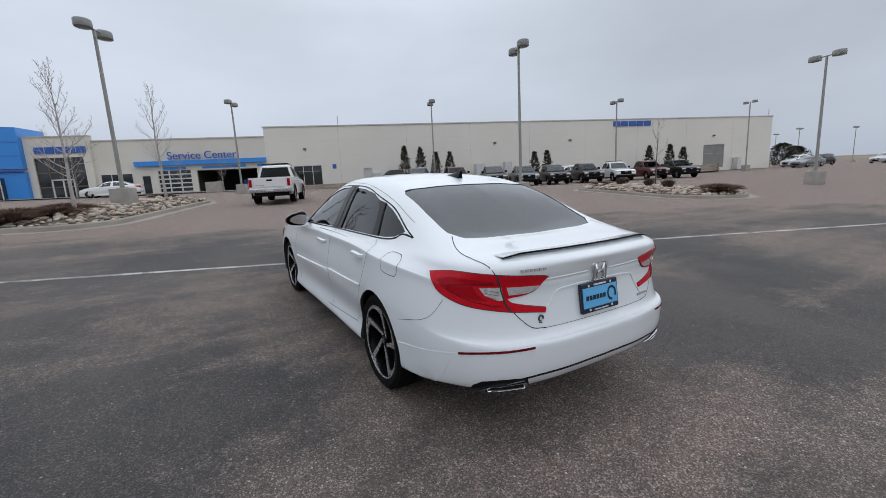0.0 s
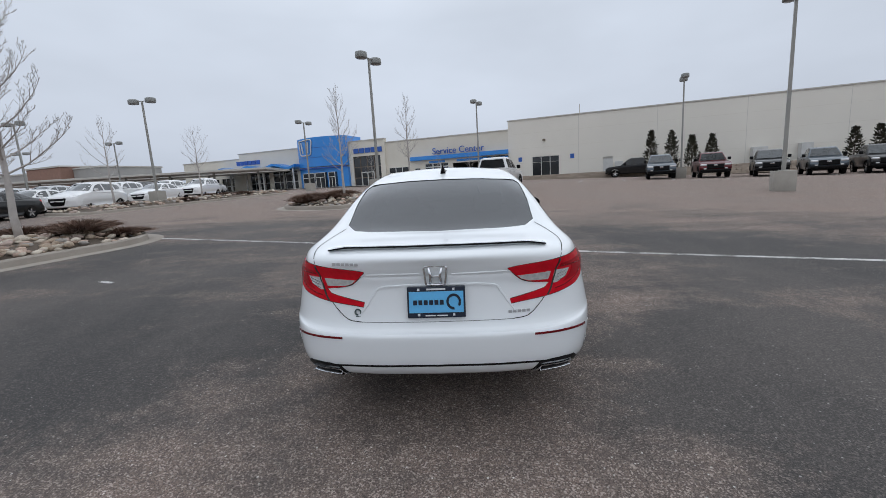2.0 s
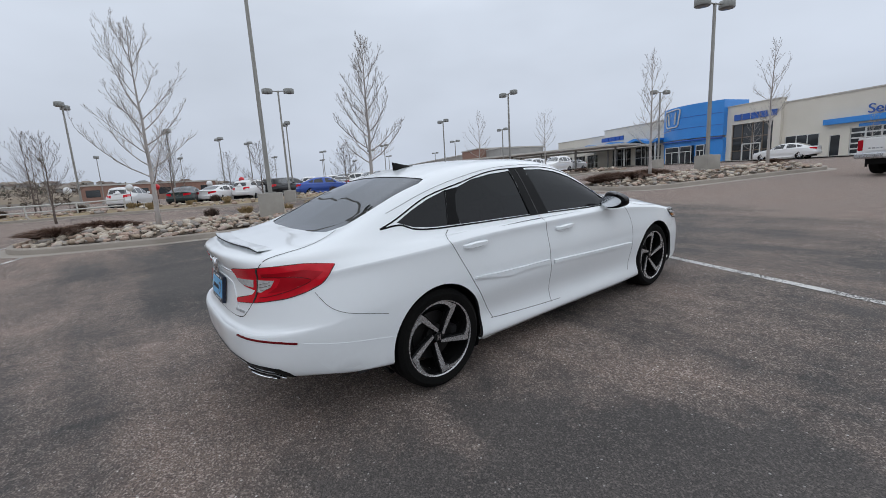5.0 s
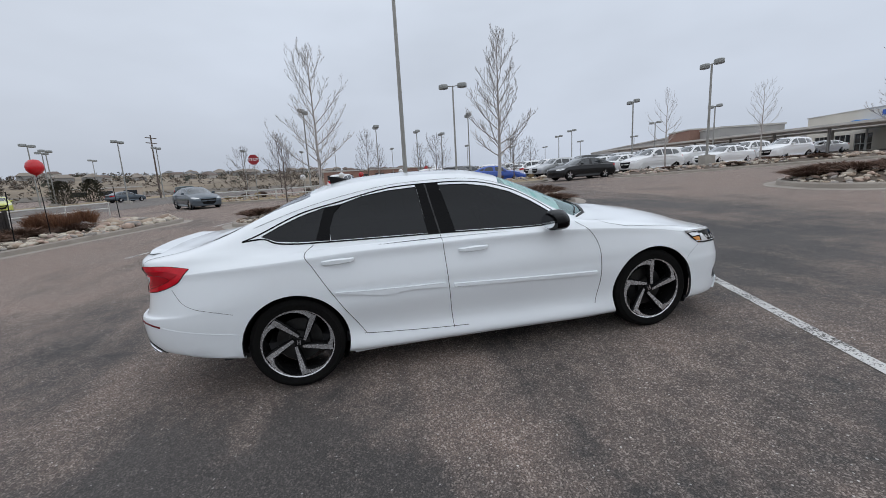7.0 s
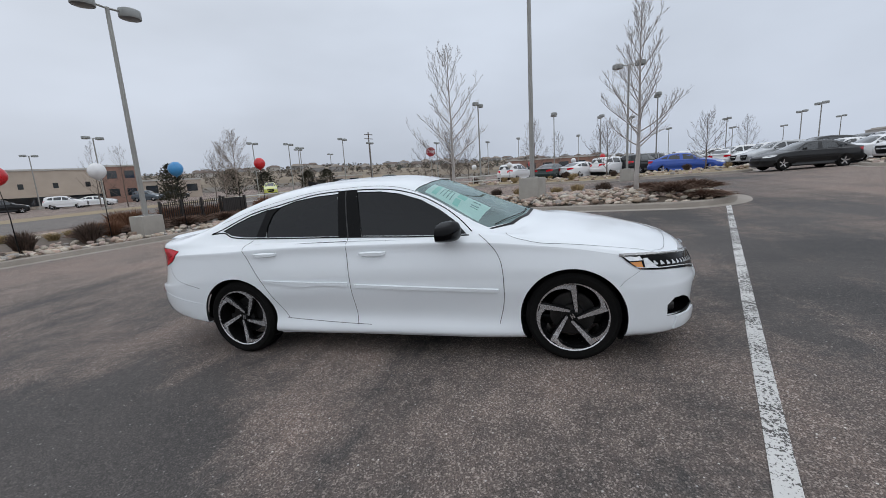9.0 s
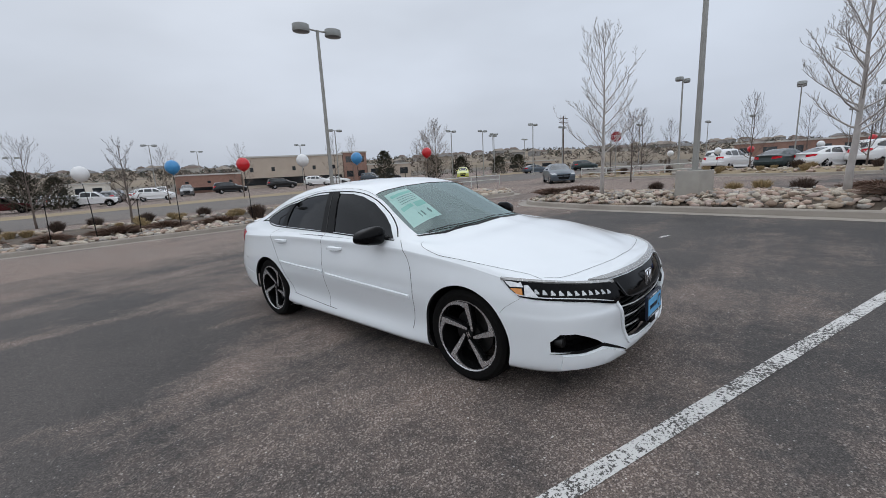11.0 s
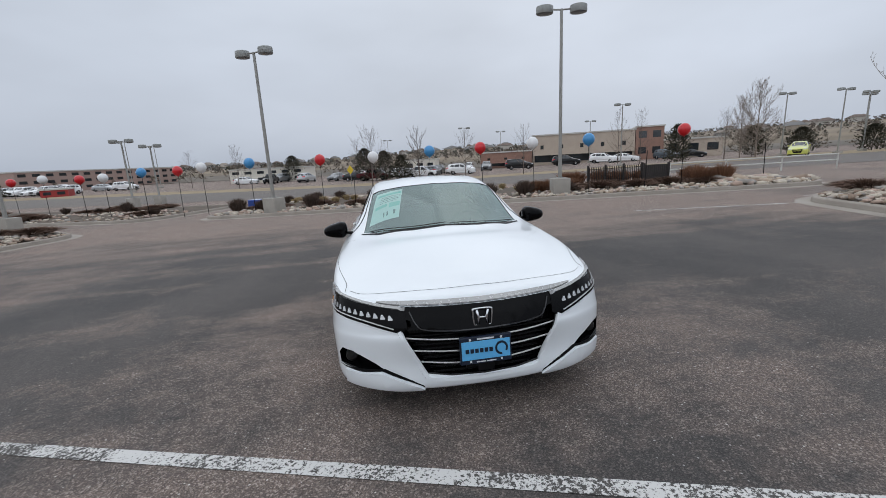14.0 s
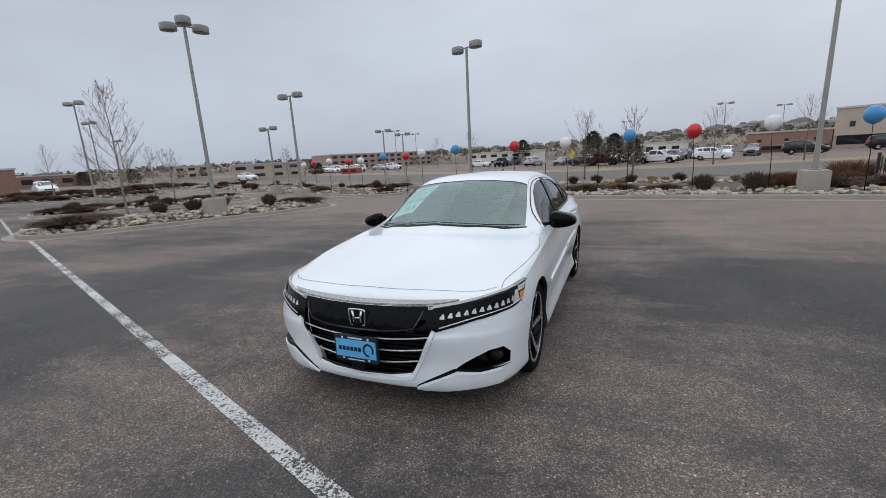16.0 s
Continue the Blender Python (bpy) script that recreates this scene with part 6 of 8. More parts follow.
for k in range(14):
    u, v = PLANT_ROLL.uniform(-8.0, -3.4), PLANT_ROLL.uniform(-17.6, -16.1)
    cushion("rust", u, v, soil_e(u, v), PLANT_ROLL.uniform(.7, 1.0))
for k in range(6):
    u, v = PLANT_ROLL.uniform(-4.2, -1.2), PLANT_ROLL.uniform(-15.6, -14.6)
    cushion("rust", u, v, soil_e(u, v), PLANT_ROLL.uniform(.5, .75))
for k in range(26):
    u, v = PLANT_ROLL.uniform(-2, 13), PLANT_ROLL.uniform(-20, -15)
    cushion("straw", u, v, soil_e(u, v), PLANT_ROLL.uniform(.6, 1.0))
for k in range(40):
    u, v = PLANT_ROLL.uniform(18, 60), PLANT_ROLL.uniform(-20, -13)
    cushion("juniper" if k % 3 else "shrub", u, v, soil_f(u, v), PLANT_ROLL.uniform(.7, 1.2))
for k in range(22):
    u, v = PLANT_ROLL.uniform(-29.8, -26.5), PLANT_ROLL.uniform(-23, 3.8)
    cushion(("straw", "straw", "shrub")[k % 3], u, v, soil_w(u, v), PLANT_ROLL.uniform(.8, 1.2))
for k in range(6):
    u, v = PLANT_ROLL.uniform(-26, -23.5), PLANT_ROLL.uniform(9, 23)
    cushion("juniper", u, v, soil_x(u, v), PLANT_ROLL.uniform(.7, 1.0))
for k in range(8):
    u, v = PLANT_ROLL.uniform(27, 30), PLANT_ROLL.uniform(-8, 1)
    cushion("juniper" if k % 2 else "shrub", u, v, soil_y(u, v), PLANT_ROLL.uniform(.8, 1.2))
for k in range(7):
    u, v = PLANT_ROLL.uniform(44.5, 47.5), PLANT_ROLL.uniform(-8, 5)
    cushion("juniper", u, v, soil_z(u, v), PLANT_ROLL.uniform(.8, 1.4))


def evergreen(u, v, base, high, wide, seed, label, ragged=.3):
    r = random.Random(seed)
    x, y = xy(u, v)
    t = thing("evergreen", pose(x, y, base - .03), label, "tree", "evergreens")
    b = bmesh.new()
    tube(b, [(0, 0, 0), (0, 0, high * .95)], [.07, .015], 6)
    part("trunk", b, BARK_DARK, t)
    b = bmesh.new()
    full = min(2600, int(560 * high / 3 * max(1, wide / .8)))
    for i in range(full):
        k = r.random() ** .8
        z = high * (.04 + .96 * k)
        rad = wide * ((1 - k) ** .62 if wide < 1 else math.sqrt(max(0, 1 - k * k)) * .8) * (.75 + .5 * r.random() * ragged * 2) * (0.6 + .4 * min(1, k * 6))
        a = r.uniform(0, 6.283)
        rr = rad * r.uniform(.35, 1.0)
        c = Vector((rr * math.cos(a), rr * math.sin(a), z))
        out = Vector((math.cos(a), math.sin(a), r.uniform(.3, 1.4))).normalized()
        s = out.cross(Vector((r.uniform(-1, 1), r.uniform(-1, 1), 1))).normalized() * r.uniform(.04, .09)
        tip = c + out * r.uniform(.12, .30)
        b.faces.new([b.verts.new(p) for p in (c - s, c + s, tip + s * .4, tip - s * .4)])
    part("foliage", b, SPRUCE, t)
    return t


for k, (u, h) in enumerate(((6.0, 4.0), (7.8, 3.9), (9.5, 3.4), (11.15, 3.4), (21.6, 3.2), (23.2, 3.3), (37.4, 3.4), (40.5, 3.5), (42.5, 3.1))):
    evergreen(u, 42.0, grade(u, 42) + .3, h, .78, 200 + k, "narrow dark evergreen in the bed along the wall", .5)
for k, (u, v, h, w) in enumerate(((19, -58, 4.4, 2.0), (22.5, -59, 5.0, 2.1), (16.0, -57, 3.6, 1.8), (82.7, -48.8, 2.8, 1.9), (85.0, -51.2, 2.5, 1.7), (110, -20, 3.2, 2.4), (112, -12, 3.0, 2.4), (-20, -50, 4.5, 1.8), (-33, -60, 4, 2.2), (-40, -62, 3.5, 2.4), (-45, -57, 3.2, 2.0), (-52, -60, 3.5, 2.2), (-60, 62, 6.5, 1.8), (-63, 64, 5, 1.8), (-68, 58, 4, 1.6), (64, 46, 3.5, 2.4), (68, 47, 3.0, 2.4), (44, -75, 5, 2.5))):
    evergreen(u, v, grade(u, v), h, w, 230 + k, "bushy dark evergreen beyond the lots", .6)

# ---- buildings ----
WALL_CREAM = surf("cream_stucco", (0.74, 0.70, 0.62), (0.67, 0.63, 0.555), .35, 0.9, bump=.25, dist=.004, fine=25)
WALL_HALL = surf("beige_tilt_wall", (0.82, 0.785, 0.715), (0.76, 0.725, 0.66), .18, 0.9, bump=.25, dist=.004, fine=18)
COPING = surf("coping_metal", (0.55, 0.53, 0.49), (0.48, 0.46, 0.43), 1, .5, .0)
BLUE_PANEL = surf("blue_metal_panel", (0.030, 0.265, 0.74), (0.026, 0.235, 0.68), .6, .35, coat=.3)
BLUE_SIGN = surf("blue_sign_face", (0.03, 0.12, 0.46), (0.025, 0.10, 0.40), 1, .4)
BROWN_FRAME = surf("brown_frame", (0.17, 0.125, 0.09), (0.12, 0.09, 0.065), 2, .6)
WHITE_FRAME = surf("white_aluminium", (0.66, 0.66, 0.65), (0.56, 0.56, 0.55), 3, .45)
PANE = surf("dark_window_pane", (0.018, 0.022, 0.026), (0.03, 0.035, 0.04), .8, .05, coat=.5, rvar=.03)
BAY_DARK = surf("dark_bay_interior", (0.05, 0.048, 0.045), (0.035, 0.034, 0.032), 1, .8)
ROLL_DOOR = surf("grey_roller_door", (0.30, 0.30, 0.29), (0.24, 0.24, 0.23), 1, .5, .2)
BRICK = surf("red_brick_band", (0.33, 0.195, 0.15), (0.26, 0.155, 0.12), 2, .9)
SHOP_RED = surf("store_red", (0.40, 0.04, 0.035), (0.32, 0.03, 0.03), 1, .7)
STORE_GREY = surf("store_grey", (0.42, 0.41, 0.39), (0.35, 0.34, 0.33), .5, .9)
BLOCK_TAN = surf("tan_wall_block", (0.42, 0.35, 0.285), (0.33, 0.275, 0.225), 2, .9, bump=.4, dist=.01, fine=20, per_object=.18)
PINK_STUCCO = surf("pinkish_stucco", (0.40, 0.285, 0.245), (0.34, 0.245, 0.21), .6, .9, fine=12)
TAN_WALL = surf("tan_masonry", (0.50, 0.42, 0.345), (0.43, 0.355, 0.29), .6, .9, fine=12)


def wall_mesh(u0, u1, z0, z1, holes, y0=0.0, thick=.35):
    """A wall along u with openings (ua, ub, za, zb) that go through it."""
    b = bmesh.new()
    us_ = sorted({u0, u1, *[h[0] for h in holes], *[h[1] for h in holes]})
    zs = sorted({z0, z1, *[h[2] for h in holes], *[h[3] for h in holes]})
    solid = {}
    for i in range(len(us_) - 1):
        for j in range(len(zs) - 1):
            cu, cz = (us_[i] + us_[i + 1]) / 2, (zs[j] + zs[j + 1]) / 2
            solid[i, j] = not any(h[0] < cu < h[1] and h[2] < cz < h[3] for h in holes)
    vert = {}

    def vx(i, j, k):
        if (i, j, k) not in vert:
            vert[i, j, k] = b.verts.new((us_[i], y0 + k * thick, zs[j]))
        return vert[i, j, k]
    for (i, j), s in solid.items():
        if not s:
            continue
        b.faces.new((vx(i, j, 0), vx(i + 1, j, 0), vx(i + 1, j + 1, 0), vx(i, j + 1, 0)))
        b.faces.new((vx(i, j + 1, 1), vx(i + 1, j + 1, 1), vx(i + 1, j, 1), vx(i, j, 1)))
        for di, dj, a, c in ((-1, 0, (i, j), (i, j + 1)), (1, 0, (i + 1, j + 1), (i + 1, j)), (0, -1, (i + 1, j), (i, j)), (0, 1, (i, j + 1), (i + 1, j + 1))):
            if not solid.get((i + di, j + dj), False):
                b.faces.new((vx(*a, 0), vx(*c, 0), vx(*c, 1), vx(*a, 1)))
    bmesh.ops.recalc_face_normals(b, faces=b.faces)
    return b


def glazing(parent, name, u0, u1, z0, z1, cols, rows, frame, y=.12, bar=.07, pane=None, label=""):
    """A window: frame with mullions, each pane a part of it."""
    b = bmesh.new()
    rim = [[b.verts.new((u, yy, z)) for u, z in ((u0 + k, z0 + k), (u1 - k, z0 + k), (u1 - k, z1 - k), (u0 + k, z1 - k))] for yy, k in ((y - .05, 0), (y - .05, bar / 2), (y + .05, bar / 2), (y + .05, 0))]
    for i in range(4):
        for j in range(4):
            b.faces.new((rim[i][j], rim[i][(j + 1) % 4], rim[(i + 1) % 4][(j + 1) % 4], rim[(i + 1) % 4][j]))
    bmesh.ops.recalc_face_normals(b, faces=b.faces)
    w = part(name, b, frame, parent, label)
    for i in range(1, cols):
        u = u0 + (u1 - u0) * i / cols
        b = bmesh.new()
        box(b, u - bar / 2, u + bar / 2, y - .048, y + .048, z0 + bar / 2, z1 - bar / 2)
        part("mullion", b, frame, w)
    for j in range(1, rows):
        z = z0 + (z1 - z0) * j / rows
        b = bmesh.new()
        box(b, u0 + bar / 2, u1 - bar / 2, y - .044, y + .044, z - bar / 2, z + bar / 2)
        part("crossbar", b, frame, w)
    for i in range(cols):
        for j in range(rows):
            b = bmesh.new()
            g = bar / 2 - .005
            box(b, u0 + (u1 - u0) * i / cols + g, u0 + (u1 - u0) * (i + 1) / cols - g, y, y + .02, z0 + (z1 - z0) * j / rows + g, z0 + (z1 - z0) * (j + 1) / rows - g)
            part("pane", b, pane or PANE, w)
    return w


def blocks(parent, name, u0, u1, z0, z1, n, material, y=-.12, deep=.10, label=""):
    """A sign of n plain raised blocks."""
    for i in range(n):
        b = bmesh.new()
        w = (u1 - u0) / n
        box(b, u0 + w * i + w * .06, u0 + w * (i + 1) - w * .06, y, y + deep, z0, z1, .03)
        part(name, b, material, parent, label)


FACE = pose(*xy(0, 45.8), 0, 0, 0, -math.degrees(GRID))
base_z = .45

# the tall hall
hall = thing("warehouse_building", FACE, "long beige windowless hall with a flat roof", "building")
HALL_HOLES = [(-6.2, -3.15, 1.3, 3.55), (49.4, 53.0, .9, 4.15), (1.6, 2.6, .8, 3.0)]
part("wall", wall_mesh(-9.0, 61.3, base_z, 7.85, HALL_HOLES), WALL_HALL, hall, "smooth beige wall panels")
b = bmesh.new()
box(b, -9.0, -8.65, .35, 60, base_z, 7.85)
part("wall", b, WALL_HALL, hall)
b = bmesh.new()
box(b, 60.95, 61.3, .35, 60, base_z, 7.85)
part("wall", b, WALL_HALL, hall)
b = bmesh.new()
box(b, -8.65, 60.95, 59.65, 60, base_z, 7.85)
part("wall", b, WALL_HALL, hall)
b = bmesh.new()
box(b, -8.65, 60.95, .35, 59.65, 7.2, 7.4)
part("roof", b, COPING, hall, "flat grey roof")
b = bmesh.new()
box(b, -9.08, 61.38, -.08, .43, 7.85, 7.97)
box(b, -9.08, -8.57, .43, 60.08, 7.85, 7.97)
part("coping", b, COPING, hall, "grey metal coping")
for u in np.arange(-1.0, 60, 7.9):
    b = bmesh.new()
    box(b, u - .012, u + .012, -.006, .01, base_z, 7.85)
    part("panel_joint", b, COPING, hall)
for z in (2.9, 4.6, 6.3):
    b = bmesh.new()
    box(b, -9, 61.3, -.004, .01, z - .010, z + .010)
    part("panel_joint", b, WALL_CREAM, hall)
glazing(hall, "window", -6.2, -3.15, 1.3, 3.55, 3, 1, WHITE_FRAME, label="dark office window in a white frame")
glazing(hall, "door", 1.6, 2.6, .8, 3.0, 1, 1, WHITE_FRAME, label="white service door", pane=WHITE_FRAME)
b = bmesh.new()
box(b, 49.4, 53.0, .13, .16, .9, 4.15)
shutter = part("roller_door", b, ROLL_DOOR, hall, "grey ribbed roller door")
for k in range(16):
    b = bmesh.new()
    z = .9 + 3.25 * k / 16
    box(b, 49.4, 53.0, .10, .13, z + .01, z + 3.25 / 16 - .01, .008)
    part("slat", b, ROLL_DOOR, shutter)
blocks(hall, "sign_block", 34.7, 40.6, 7.0, 7.65, 5, BLUE_SIGN, label="blue raised sign block")
for u in (-4.8, 18.0, 28.4, 51.0):
    b = bmesh.new()
    box(b, u - .16, u + .16, -.22, 0, 5.3, 5.5, .03)
    part("wall_light", b, BROWN_FRAME, hall, "small dark wall light")
for u in (-7.6, -1.7):
    b = bmesh.new()
    box(b, u - .22, u + .22, -.04, 0, 3.1, 3.6, .01)
    part("wall_sign", b, BLUE_SIGN, hall, "small blue wall sign")
for u, w, h in ((2.8, .8, 2.4), (15.2, 1.2, 2.9), (19.0, .9, 3.0), (54.5, .7, 2.2)):
    b = bmesh.new()
    box(b, u, u + w, -.9, -.1, base_z, h, .03)
    part("utility_box", b, WHITE_FRAME, hall, "pale metal utility cabinet")
for u in (-.9, 61.0):
    b = bmesh.new()
    tube(b, [(u, .4, 7.9), (u, .4, 9.0)], .05, 6)
    part("roof_vent", b, COPING, hall)

# service centre, showroom and tower
deal = thing("dealership_building", FACE, "cream car dealership with blue bands and a blue entrance tower", "building")
SVC = [(-20.0, -16.75, .9, 3.7), (-16.2, -10.1, .9, 3.55), (-21.5, -20.7, .95, 3.2), (-25.2, -22.3, 1.6, 3.5), (-30.6, -26.3, 1.0, 5.35)]
part("wall", wall_mesh(-24.3, -9.0, base_z, 6.85, [h for h in SVC if h[0] > -22]), WALL_CREAM, deal, "cream stucco wall")
part("wall", wall_mesh(-25.6, -24.3, base_z, 6.85, [(-25.2, -24.3, 1.6, 3.5)]), WALL_CREAM, deal)
glazing(deal, "window", -25.2, -22.3, 1.6, 3.5, 3, 1, WHITE_FRAME, y=-.03, label="dark three-pane window")
part("wall", wall_mesh(-31.4, -25.6, base_z, 7.35, [SVC[4]], -.35, .7), WALL_CREAM, deal, "cream entrance portal")
for u0, u1, top, y in ((-31.5, -25.5, 7.35, -.43), (-25.6, -9.0, 6.85, -.08)):
    b = bmesh.new()
    box(b, u0, u1, y, y + .6, top, top + .12)
    part("coping", b, COPING, deal)
b = bmesh.new()
box(b, -64, -9.05, .45, 42, 6.2, 6.4)
part("roof", b, COPING, deal, "flat roof behind the parapet")
b = bmesh.new()
box(b, -9.3, -9.0, .35, 42, base_z, 6.85)
part("wall", b, WALL_CREAM, deal)
glazing(deal, "garage_door", -20.0, -16.75, .9, 3.7, 3, 6, WHITE_FRAME, bar=.13, label="white sectional garage door with glazed panels")
b = bmesh.new()
for q in ((-16.2, -10.1, 7.5, 7.6, .9, 3.55), (-16.3, -16.2, .3, 7.6, .9, 3.55), (-10.1, -10.0, .3, 7.6, .9, 3.55), (-16.2, -10.1, .3, 7.6, 3.55, 3.65), (-16.2, -10.1, .3, 7.6, .85, .9)):
    box(b, *q)
part("service_bay", b, BAY_DARK, deal, "open dark service bay")
b = bmesh.new()
box(b, -12.3, -11.1, 3, 3.3, .9, 2.4, .1)
part("bay_equipment", b, BLUE_SIGN, deal)
glazing(deal, "door", -21.5, -20.7, .95, 3.2, 1, 1, WHITE_FRAME, label="dark side door")
b = bmesh.new()
box(b, -21.9, -9.0, -.45, 0, 4.15, 4.65, .03)
part("fascia_band", b, BLUE_PANEL, deal, "blue metal band over the doors")
for u0, u1 in ((-19.4, -17.2), (-15.6, -11.2), (-10.0, -9.1)):
    b = bmesh.new()
    box(b, u0, u1, -.05, 0, 3.72, 3.98, .01)
    part("door_sign", b, BLUE_PANEL, deal)
fc = bpy.data.curves.new("sign_text", "FONT")
fc.body, fc.size, fc.extrude, fc.align_x = "Service Center", 1.12, .06, "CENTER"
fo = new("sign_text_curve", fc)
text_me = bpy.data.meshes.new_from_object(fo.evaluated_get(bpy.context.evaluated_depsgraph_get()))
bpy.data.objects.remove(fo)
text_me.materials.append(BLUE_SIGN)
so = new("sign_letters", text_me)
so.parent = deal
so.matrix_basis = pose(-15.35, -.30, 4.78, 90, 0, 0)
tagged(so, "blue raised letters over the service doors")
blocks(deal, "sign_block", -30.4, -25.9, 5.75, 6.4, 5, BLUE_SIGN, -.47, .10, "blue raised sign block")
glazing(deal, "entrance", -30.6, -26.3, 1.0, 5.35, 4, 3, BROWN_FRAME, -.15, .10, label="tall glazed entrance in a brown frame")
b = bmesh.new()
for q in ((-29.5, -29.38, -.24, -.16, 1.0, 3.2), (-27.6, -27.48, -.24, -.16, 1.0, 3.2), (-29.5, -27.48, -.24, -.16, 3.1, 3.22), (-28.55, -28.43, -.24, -.16, 1.0, 3.2)):
    box(b, *q)
part("entrance_doors", b, WHITE_FRAME, deal, "white-framed double doors")
# curved blue tower
b = bmesh.new()
n = 20
for z0, z1, grow in ((4.35, 8.3, 0.0), (base_z, 4.1, -.25)):
    lo, hi = [], []
    for k in range(n + 1):
        t = k / n
        u = -39.3 + 8.1 * t
        y = -.2 - (2.0 + grow) * math.sin(math.pi * (.12 + .76 * t))
        lo.append(b.verts.new((u, y, z0)))
        hi.append(b.verts.new((u, y, z1)))
    bl = [b.verts.new((-39.3, 3, z0)), b.verts.new((-31.2, 3, z0))]
    bh = [b.verts.new((-39.3, 3, z1)), b.verts.new((-31.2, 3, z1))]
    for k in range(n):
        b.faces.new((lo[k], lo[k + 1], hi[k + 1], hi[k]))
    b.faces.new((bl[0], lo[0], hi[0], bh[0]))
    b.faces.new((lo[-1], bl[1], bh[1], hi[-1]))
    b.faces.new(hi + [bh[1], bh[0]])
    b.faces.new([bl[0], bl[1]] + lo[::-1])
bmesh.ops.recalc_face_normals(b, faces=b.faces)
part("entrance_tower", b, BLUE_PANEL, deal, "curved blue entrance tower", 30)
for z in (4.12, 5.6, 6.9):
    b = bmesh.new()
    tube(b, [(-39.3 + 8.1 * k / n, -.2 - 2.0 * math.sin(math.pi * (.12 + .76 * k / n)), z) for k in range(n + 1)], .03 if z > 4.2 else .10, 6)
    part("tower_seam", b, BLUE_SIGN, deal)
b = bmesh.new()
pts = smooth_outline([(-38.6, 7.95), (-37.2, 8.0), (-35.9, 7.95), (-36.0, 6.9), (-36.2, 6.05), (-37.2, 5.95), (-38.3, 6.05), (-38.5, 6.9)], 4)


def tower_y(u):
    return -.2 - 2.0 * math.sin(math.pi * (.12 + .76 * (u + 39.3) / 8.1)) - .08


tube(b, [(u, tower_y(u), z) for u, z in pts + pts[:1]], .085, 6, False)
emblem = part("tower_emblem", b, WHITE_FRAME, deal, "white outlined emblem")
for a, c in (((-38.05, 7.7), (-37.75, 6.3)), ((-36.5, 7.7), (-36.7, 6.3))):
    b = bmesh.new()
    tube(b, [(a[0], tower_y(a[0]), a[1]), (c[0], tower_y(c[0]), c[1])], .10, 6)
    part("emblem_bar", b, WHITE_FRAME, emblem)
for k, (u0, u1) in enumerate(((-37.9, -35.9), (-35.6, -34.0), (-33.7, -32.6))):
    b = bmesh.new()
    box(b, u0, u1, tower_y((u0 + u1) / 2) - .06, tower_y((u0 + u1) / 2) + .7, 1.0, 3.5)
    w = part("tower_door", b, PANE, deal, "dark glazed door")
    b = bmesh.new()
    y = tower_y((u0 + u1) / 2) - .09
    for q in ((u0, u0 + .08, 1.0, 3.5), (u1 - .08, u1, 1.0, 3.5), (u0, u1, 3.42, 3.5), (u0, u1, 2.8, 2.88), ((u0 + u1) / 2 - .04, (u0 + u1) / 2 + .04, 1.0, 2.8)):
        box(b, q[0], q[1], y, y + .06, q[2], q[3])
    part("door_frame", b, WHITE_FRAME, w)
# showroom wing
SH = [(-45.2, -40.6, 1.0, 4.2), (-49.8, -46.0, 1.0, 4.2)]
part("wall", wall_mesh(-51.6, -39.3, base_z, 7.25, SH), WALL_CREAM, deal, "cream showroom wall")
part("wall", wall_mesh(-64.0, -51.6, base_z, 6.5, [(-62.5, -60.0, 1.2, 3.7), (-59.0, -56.4, 1.2, 3.7), (-55.8, -53.2, 1.2, 3.7)]), WALL_CREAM, deal)
for i, h in enumerate(SH):
    glazing(deal, "showroom_window", *h, 4, 2, WHITE_FRAME, label="tall dark showroom window")
for u0, u1 in ((-62.5, -60.0), (-59.0, -56.4), (-55.8, -53.2)):
    glazing(deal, "window", u0, u1, 1.2, 3.7, 3, 2, WHITE_FRAME)
b = bmesh.new()
box(b, -51.7, -39.2, -.08, .5, 7.25, 7.36)
box(b, -64.1, -51.6, -.08, .5, 6.5, 6.62)
part("coping", b, COPING, deal)
b = bmesh.new()
rows = []
for k in range(61):
    u = -54.6 + 15.1 * k / 60
    z = 4.85 + .28 * math.sin((u + 54.6) / 15.1 * 2 * math.pi * 3.0)
    rows.append([b.verts.new((u, 0, z + .12)), b.verts.new((u, -1.9, z + .12)), b.verts.new((u, -1.9, z - .22)), b.verts.new((u, 0, z - .22))])
grid_faces(b, rows)
b.faces.new(rows[0])
b.faces.new(rows[-1][::-1])
bmesh.ops.recalc_face_normals(b, faces=b.faces)
part("wave_canopy", b, BLUE_PANEL, deal, "wavy blue metal canopy", 40)
blocks(deal, "sign_block", -52.2, -47.4, 5.55, 6.15, 6, BLUE_SIGN, label="blue raised sign block")
for u in (-52.0, -45.6, -40.0):
    b = bmesh.new()
    tube(b, [(u, -1.6, base_z + .3), (u, -1.6, 4.6)], .12, 10)
    part("canopy_post", b, WHITE_FRAME, deal)

# bed along the hall with a low stone edge
bm = bmesh.new()
box(bm, -8.6, 47, -5.0, -.3, base_z - .4, 1.38, .05)
ob = tagged(link_mesh("wall_bed", bm, SOIL), "raised soil bed with stones along the hall", "planting bed", kind="structure")
ob.matrix_basis = FACE
low_wall = thing("bed_wall", FACE, "low tan block wall of the raised bed", "low wall", kind="structure")
LOW_ROLL = random.Random(4)
block_meshes = []
